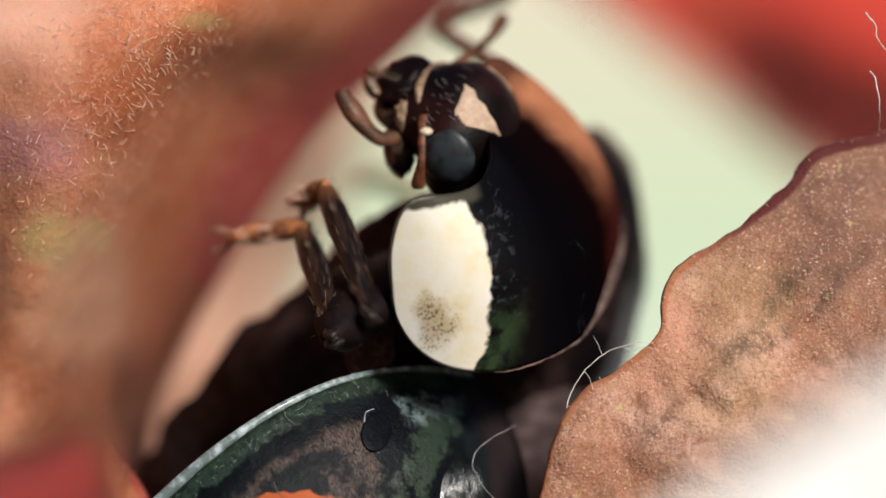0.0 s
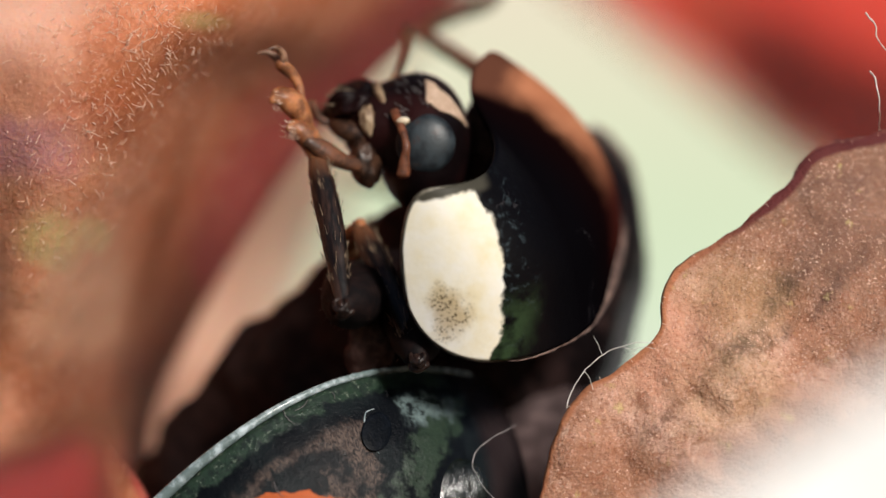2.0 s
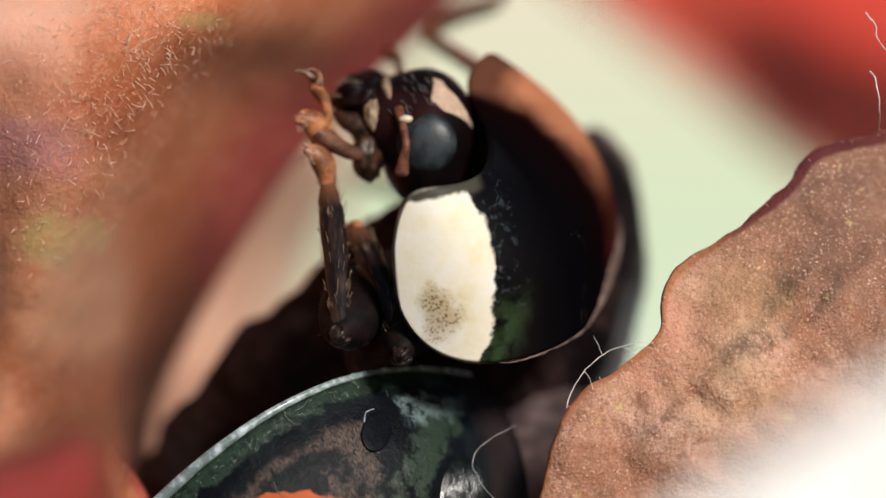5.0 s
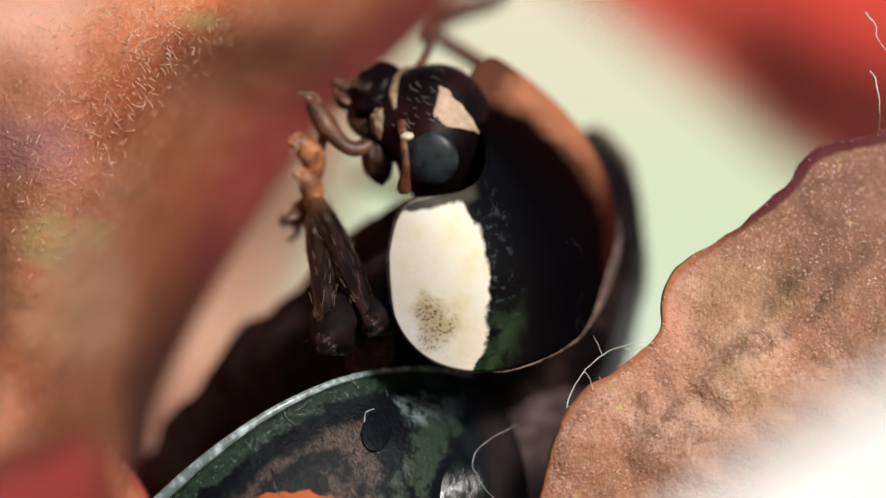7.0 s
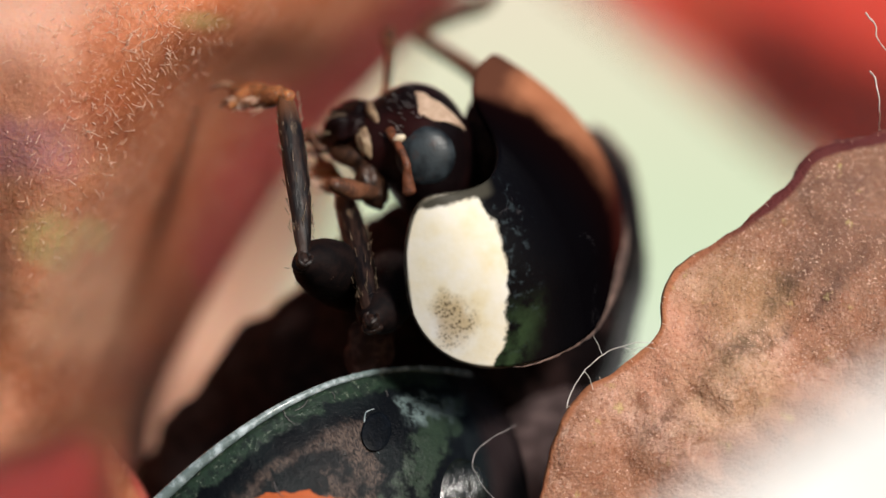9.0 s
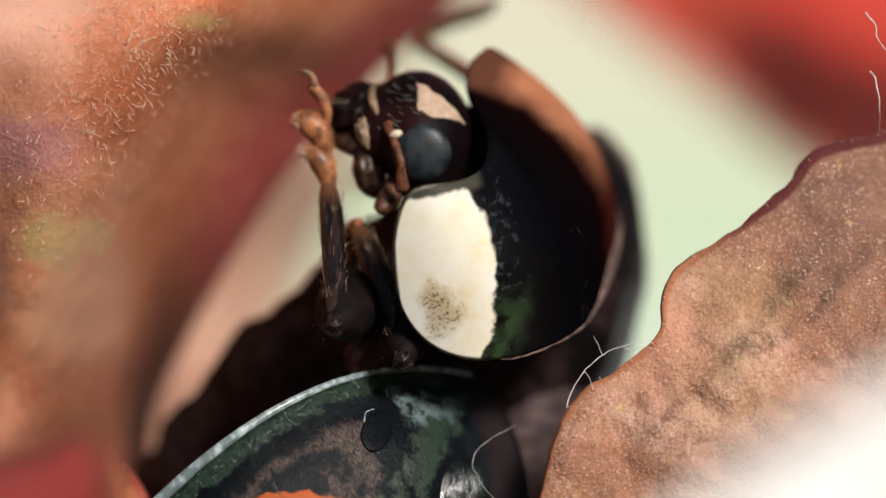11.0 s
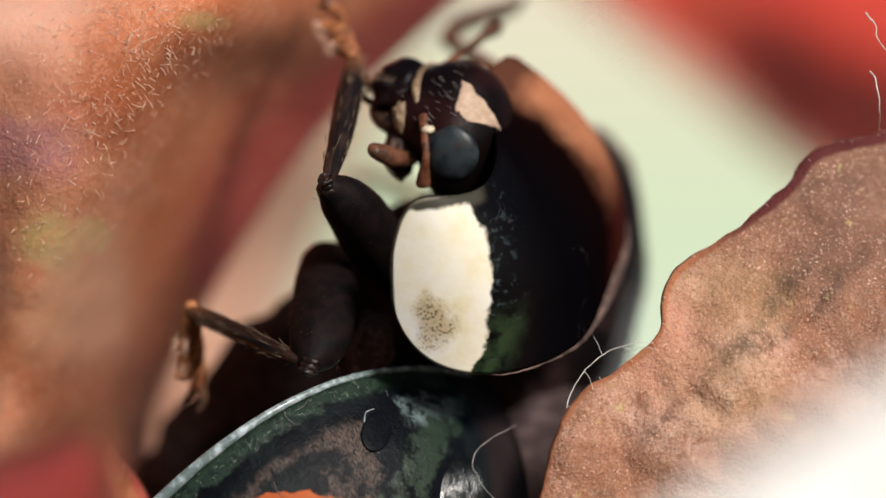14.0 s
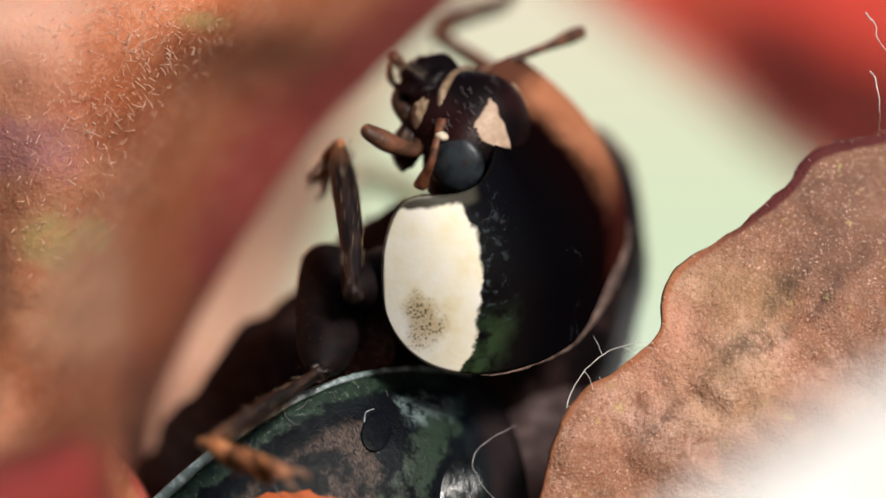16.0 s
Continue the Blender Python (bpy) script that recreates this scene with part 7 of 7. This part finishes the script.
    walk(mid_tarsus, [
        (0, mm(-0.557, 0.142, -0.966, -66.4, -8.0, -107.8)),
        (0.1, mm(-0.594, 0.042, -1.035, -55.6, -15.0, -111.8)),
        (0.2, mm(-0.642, -0.062, -1.096, -43.8, -20.8, -117.4)),
        (0.3, mm(-0.700, -0.169, -1.149, -31.5, -27.4, -123.0)),
        (0.4, mm(-0.721, -0.228, -1.128, -33.6, -36.2, -139.9)),
        (0.5, mm(-0.740, -0.287, -1.108, -31.9, -44.6, -159.3)),
        (0.6, mm(-0.757, -0.246, -1.117, -34.8, -44.3, -152.4)),
        (0.7, mm(-0.775, -0.206, -1.125, -34.8, -39.9, -149.5)),
        (0.8, mm(-0.793, -0.165, -1.133, -34.8, -35.6, -146.5)),
        (0.9, mm(-0.812, -0.125, -1.140, -34.7, -31.3, -143.6)),
        (1, mm(-0.831, -0.085, -1.146, -34.7, -27.0, -140.7)),
        (1.1, mm(-0.830, 0.019, -1.135, -31.8, -23.1, -139.0)),
        (1.2, mm(-0.831, 0.121, -1.121, -30.0, -23.3, -134.4)),
        (1.3, mm(-0.835, 0.221, -1.104, -28.0, -23.5, -130.2)),
        (1.4, mm(-0.680, 0.678, -0.973, -40.2, -8.1, -108.9)),
        (1.5, mm(-0.521, 1.002, -0.806, -46.8, 12.3, -89.5)),
        (1.6, mm(-0.563, 0.963, -0.794, -47.1, 20.5, -78.9)),
        (1.7, mm(-0.594, 0.911, -0.784, -46.8, 31.7, -65.2)),
        (1.8, mm(-0.621, 0.858, -0.771, -44.0, 48.0, -43.8)),
        (1.9, mm(-0.647, 0.801, -0.763, -37.5, 48.8, -39.9)),
        (2, mm(-0.660, 0.730, -0.756, -32.7, 50.6, -37.8)),
        (2.1, mm(-0.647, 0.694, -0.739, -26.1, 51.8, -34.1)),
        (2.2, mm(-0.632, 0.657, -0.722, -19.0, 52.4, -30.0)),
        (2.3, mm(-0.619, 0.621, -0.705, -11.7, 52.2, -25.6)),
        (2.4, mm(-0.606, 0.585, -0.687, -3.5, 51.2, -20.8)),
        (2.5, mm(-0.595, 0.549, -0.669, 3.9, 49.7, -16.8)),
        (2.6, mm(-0.474, 0.442, -0.619, -12.0, 52.2, -26.0)),
        (2.7, mm(-0.364, 0.252, -0.582, -27.4, 51.1, -35.1)),
        (2.8, mm(-0.380, 0.430, -0.623, -26.7, 51.1, -34.5)),
        (2.9, mm(-0.402, 0.605, -0.661, -26.1, 51.1, -34.0)),
        (3, mm(-0.432, 0.779, -0.697, -25.1, 51.1, -33.3)),
        (3.1, mm(-0.568, 0.967, -0.717, -18.4, 44.1, -45.3)),
        (3.2, mm(-0.719, 1.112, -0.740, -13.4, 38.2, -71.0)),
        (3.3, mm(-0.713, 1.109, -0.756, -8.9, 40.6, -54.5)),
        (3.4, mm(-0.707, 1.106, -0.771, -3.2, 42.8, -35.7)),
        (3.5, mm(-0.695, 1.097, -0.789, 2.6, 44.3, -17.4)),
        (3.6, mm(-0.695, 0.985, -0.769, -0.3, 45.0, -18.8)),
        (3.7, mm(-0.694, 0.873, -0.745, -3.0, 45.5, -20.1)),
        (3.8, mm(-0.690, 0.760, -0.722, -5.6, 45.9, -21.5)),
        (3.9, mm(-0.680, 0.640, -0.702, -8.0, 46.3, -22.8)),
        (4, mm(-0.664, 0.518, -0.680, -10.4, 46.6, -24.0)),
        (4.5, mm(-0.660, 0.515, -0.687, -7.3, 47.3, -22.5)),
        (5, mm(-0.654, 0.511, -0.694, -11.3, 50.5, -25.1)),
        (5.5, mm(-0.656, 0.518, -0.706, -16.0, 53.5, -28.6)),
        (6, mm(-0.655, 0.520, -0.716, -15.6, 55.8, -28.9)),
        (6.5, mm(-0.649, 0.512, -0.720, -7.3, 56.3, -23.6)),
        (6.6, mm(-0.635, 0.469, -0.748, -7.5, 52.6, -23.4)),
        (6.7, mm(-0.620, 0.426, -0.772, -7.0, 50.8, -22.9)),
        (6.8, mm(-0.605, 0.379, -0.801, -5.5, 50.6, -22.1)),
        (6.9, mm(-0.591, 0.336, -0.825, -3.4, 46.5, -20.7)),
        (7, mm(-0.580, 0.293, -0.848, -0.5, 43.1, -19.4)),
        (7.1, mm(-0.562, 0.183, -0.968, -38.4, 25.6, -73.0)),
        (7.2, mm(-0.529, -0.119, -1.085, -54.4, -2.6, -96.5)),
        (7.3, mm(-0.580, -0.162, -1.145, -54.4, -15.8, -102.8)),
        (7.4, mm(-0.635, -0.228, -1.207, -50.4, -28.0, -110.1)),
        (7.5, mm(-0.694, -0.298, -1.267, -42.8, -38.3, -122.1)),
        (7.6, mm(-0.684, -0.338, -1.301, -43.5, -38.0, -119.2)),
        (7.7, mm(-0.674, -0.378, -1.335, -44.1, -37.8, -116.4)),
        (7.8, mm(-0.664, -0.419, -1.368, -44.7, -37.5, -113.5)),
        (7.9, mm(-0.652, -0.459, -1.401, -45.1, -37.3, -110.8)),
        (8, mm(-0.640, -0.499, -1.432, -45.5, -37.0, -108.0)),
        (8.1, mm(-0.765, -0.422, -1.483, -43.2, -42.8, -115.1)),
        (8.2, mm(-0.897, -0.345, -1.513, -40.3, -48.8, -122.6)),
        (8.3, mm(-0.948, -0.082, -1.379, -45.1, -42.0, -108.7)),
        (8.4, mm(-1.022, 0.164, -1.185, -45.1, -32.1, -100.1)),
        (8.5, mm(-1.111, 0.378, -0.937, -44.3, -22.6, -91.6)),
        (8.6, mm(-0.971, 0.627, -0.918, -32.6, -19.5, -89.0)),
        (8.7, mm(-0.817, 0.829, -0.880, -21.4, -19.7, -84.5)),
        (8.8, mm(-0.655, 0.977, -0.826, -9.8, -19.5, -80.8)),
        (8.9, mm(-0.677, 1.111, -0.866, -33.6, -18.5, -82.7)),
        (9, mm(-0.632, 1.169, -0.951, -54.6, -16.9, -83.8)),
        (9.5, mm(-0.597, 1.056, -0.942, -50.0, -11.8, -78.6)),
        (10, mm(-0.593, 0.876, -0.875, -41.1, -1.6, -66.9)),
        (10.5, mm(-0.590, 0.672, -0.788, -27.6, 11.6, -49.5)),
        (11, mm(-0.571, 0.483, -0.718, -9.8, 21.2, -19.4)),
        (11.5, mm(-0.542, 0.367, -0.698, -4.9, 18.2, -19.0)),
        (11.6, mm(-0.519, 0.420, -0.700, -6.8, 18.9, -19.0)),
        (11.7, mm(-0.488, 0.467, -0.705, -8.7, 19.3, -19.0)),
        (11.8, mm(-0.452, 0.503, -0.713, -10.5, 19.3, -19.0)),
        (11.9, mm(-0.413, 0.538, -0.722, -12.1, 19.0, -18.9)),
        (12, mm(-0.369, 0.563, -0.733, -13.5, 18.2, -18.7)),
        (12.1, mm(-0.376, 0.493, -0.802, -1.6, 16.8, -18.8)),
        (12.2, mm(-0.390, 0.417, -0.874, 7.4, 15.3, -19.3)),
        (12.3, mm(-0.416, 0.419, -0.826, 0.4, 14.1, -18.8)),
        (12.4, mm(-0.441, 0.416, -0.778, -4.5, 15.2, -18.5)),
        (12.5, mm(-0.461, 0.402, -0.730, -7.0, 17.5, -18.8)),
        (12.6, mm(-0.465, 0.384, -0.741, -7.2, 17.7, -18.8)),
        (12.7, mm(-0.468, 0.365, -0.752, -6.5, 19.0, -19.0)),
        (12.8, mm(-0.466, 0.332, -0.767, -5.3, 22.1, -19.3)),
        (12.9, mm(-0.462, 0.297, -0.782, -3.2, 22.1, -19.3)),
        (13, mm(-0.456, 0.250, -0.800, -0.1, 23.5, -19.1)),
        (13.1, mm(-0.467, 0.296, -0.815, -12.1, 22.2, -19.8)),
        (13.2, mm(-0.441, 0.205, -0.865, -30.9, 9.9, -40.2)),
        (13.3, mm(-0.418, -0.085, -0.961, -34.7, 2.7, -46.1)),
        (13.4, mm(-0.501, -0.182, -1.130, -58.7, -28.3, -71.3)),
        (13.5, mm(-0.593, -0.371, -1.300, -63.8, -61.0, -98.3)),
        (13.6, mm(-0.616, -0.494, -1.389, -57.9, -57.8, -100.3)),
        (13.7, mm(-0.629, -0.618, -1.477, -52.9, -54.3, -101.4)),
        (13.8, mm(-0.741, -0.521, -1.576, -50.3, -61.6, -106.8)),
        (13.9, mm(-0.873, -0.423, -1.656, -38.7, -65.6, -122.1)),
        (14, mm(-1.022, -0.327, -1.715, -23.5, -68.4, -140.6)),
        (14.1, mm(-0.867, -0.412, -1.677, -29.2, -67.8, -135.7)),
        (14.2, mm(-0.730, -0.496, -1.614, -33.5, -67.3, -132.0)),
        (14.3, mm(-0.786, -0.649, -1.588, -44.8, -59.7, -114.7)),
        (14.4, mm(-0.878, -0.814, -1.559, -53.2, -50.8, -99.3)),
        (14.5, mm(-0.990, -0.971, -1.509, -58.8, -42.1, -86.5)),
        (14.6, mm(-0.940, -0.973, -1.569, -54.4, -44.1, -89.9)),
        (14.7, mm(-0.889, -0.971, -1.629, -49.4, -46.2, -93.7)),
        (14.8, mm(-0.943, -0.777, -1.652, -43.6, -53.8, -105.2)),
        (14.9, mm(-1.011, -0.579, -1.661, -33.8, -61.7, -119.4)),
        (15, mm(-1.080, -0.377, -1.646, -15.0, -64.4, -143.7)),
        (15.1, mm(-0.961, -0.363, -1.603, -28.7, -62.4, -131.6)),
        (15.2, mm(-0.849, -0.349, -1.547, -40.4, -59.4, -121.6)),
        (15.3, mm(-0.637, -0.390, -1.330, -42.2, -53.2, -106.2)),
        (15.4, mm(-1.901, -0.840, -1.543, 49.1, -49.5, -158.0)),
        (15.5, mm(-2.814, -0.874, -0.174, 105.0, -18.6, -168.8)),
        (15.6, mm(-2.891, -0.734, -0.317, 110.9, 7.8, -157.9)),
        (15.7, mm(-2.922, -0.588, -0.455, 123.0, 33.4, -144.8)),
        (15.8, mm(-2.948, -0.594, -0.619, 112.6, 29.5, -145.5)),
        (15.9, mm(-2.960, -0.600, -0.785, 101.7, 26.3, -147.4)),
        (16, mm(-2.959, -0.605, -0.952, 90.7, 22.7, -149.8))])
    walk(near_palp, [
        (0, mm(-0.200, 0.120, -0.420, -93.7, 46.3, -52.6)),
        (0.5, mm(-0.200, 0.120, -0.420, -130.5, 49.5, -57.5)),
        (1, mm(-0.200, 0.120, -0.420, -127.9, 32.7, -38.2)),
        (1.5, mm(-0.200, 0.120, -0.420, -150.3, 69.5, -53.7)),
        (2, mm(-0.200, 0.120, -0.420, -99.0, 38.5, -19.7)),
        (2.5, mm(-0.200, 0.120, -0.420, -84.0, 23.4, -22.8)),
        (3, mm(-0.200, 0.120, -0.420, -135.5, 58.8, -60.2)),
        (3.5, mm(-0.200, 0.120, -0.420, -122.7, 59.8, -36.7)),
        (4, mm(-0.200, 0.120, -0.420, -98.8, 37.4, -25.8)),
        (6.5, mm(-0.200, 0.120, -0.420, -85.7, 44.2, -29.9)),
        (7, mm(-0.200, 0.120, -0.420, -75.2, 32.9, -37.0)),
        (7.5, mm(-0.200, 0.120, -0.420, -121.4, 28.1, -36.9)),
        (8, mm(-0.200, 0.120, -0.420, -157.5, 29.0, -49.7)),
        (8.5, mm(-0.200, 0.120, -0.420, -92.9, 34.2, -39.7)),
        (9, mm(-0.200, 0.120, -0.420, -116.8, 57.8, -18.4)),
        (11.5, mm(-0.200, 0.120, -0.420, 169.1, 35.1, -33.9)),
        (12, mm(-0.200, 0.120, -0.420, 153.4, 43.0, -41.7)),
        (12.5, mm(-0.200, 0.120, -0.420, 155.6, 38.8, -40.2)),
        (13, mm(-0.200, 0.120, -0.420, 140.4, 39.4, -61.8)),
        (13.5, mm(-0.200, 0.120, -0.420, 161.9, 41.1, -55.4)),
        (14, mm(-0.200, 0.120, -0.420, -167.2, 60.6, -74.5)),
        (14.5, mm(-0.200, 0.120, -0.420, 142.9, 32.1, -47.0)),
        (15, mm(-0.200, 0.120, -0.420, 155.1, 40.0, -48.7)),
        (15.5, mm(-0.200, 0.120, -0.420, 149.9, 23.3, -54.8)),
        (16, mm(-0.200, 0.120, -0.420, -148.7, 38.4, -66.3))])
    walk(far_antenna, [
        (0, mm(0.300, 0.380, -0.250, 3.2, -9.8, -84.9)),
        (0.5, mm(0.300, 0.380, -0.250, 12.8, -12.4, -78.9)),
        (1, mm(0.300, 0.380, -0.250, 7.0, -14.0, -83.2)),
        (1.5, mm(0.300, 0.380, -0.250, 12.7, -13.1, -96.4)),
        (2, mm(0.300, 0.380, -0.250, 19.2, -23.6, -63.9)),
        (2.5, mm(0.300, 0.380, -0.250, -19.0, -23.9, -79.4)),
        (3, mm(0.300, 0.380, -0.250, -10.4, -26.6, -89.1)),
        (3.5, mm(0.300, 0.380, -0.250, 19.4, -28.8, -78.6)),
        (4, mm(0.300, 0.380, -0.250, -8.9, -30.2, -68.0)),
        (6.5, mm(0.300, 0.380, -0.250, 0.0, -31.7, -75.4)),
        (7, mm(0.300, 0.380, -0.250, -11.7, -30.5, -84.3)),
        (7.5, mm(0.300, 0.380, -0.250, 13.7, -29.2, -89.5)),
        (8, mm(0.300, 0.380, -0.250, 23.5, -31.5, -89.7)),
        (8.5, mm(0.300, 0.380, -0.250, 4.1, -32.8, -80.7)),
        (9, mm(0.300, 0.380, -0.250, 18.2, -37.6, -65.1)),
        (11.5, mm(0.300, 0.380, -0.250, -6.0, -38.2, -77.2)),
        (12, mm(0.300, 0.380, -0.250, 59.2, -30.7, -90.3)),
        (12.5, mm(0.300, 0.380, -0.250, 0.2, -37.7, -78.6)),
        (13, mm(0.300, 0.380, -0.250, 27.1, -34.1, -101.3)),
        (13.5, mm(0.300, 0.380, -0.250, 24.2, -35.8, -90.8)),
        (14, mm(0.300, 0.380, -0.250, 13.4, -35.1, -93.6)),
        (14.5, mm(0.300, 0.380, -0.250, 26.4, -41.8, -74.5)),
        (15, mm(0.300, 0.380, -0.250, 54.9, -29.9, -91.7)),
        (15.5, mm(0.300, 0.380, -0.250, 35.5, -23.6, -98.2)),
        (16, mm(0.300, 0.380, -0.250, 41.4, -29.4, -91.5))])
    walk(far_femur, [
        (0, mm(0.996, 0.242, 0.184)),
        (1, mm(1.024, 0.241, 0.265)),
        (1.5, mm(0.949, 0.224, 0.073)),
        (2, mm(0.949, 0.219, 0.077)),
        (4, mm(0.957, 0.200, 0.119)),
        (6.5, mm(0.951, 0.202, 0.100)),
        (7.5, mm(0.991, 0.244, 0.169)),
        (8.5, mm(0.987, 0.232, 0.169)),
        (9, mm(0.936, 0.207, 0.054)),
        (11.5, mm(0.921, 0.169, 0.050)),
        (12.5, mm(0.927, 0.180, 0.054)),
        (13.5, mm(0.988, 0.210, 0.196)),
        (14, mm(0.989, 0.167, 0.242)),
        (14.5, mm(1.017, 0.192, 0.296)),
        (15, mm(1.000, 0.206, 0.234)),
        (16, mm(0.978, 0.197, 0.181))])


motions()
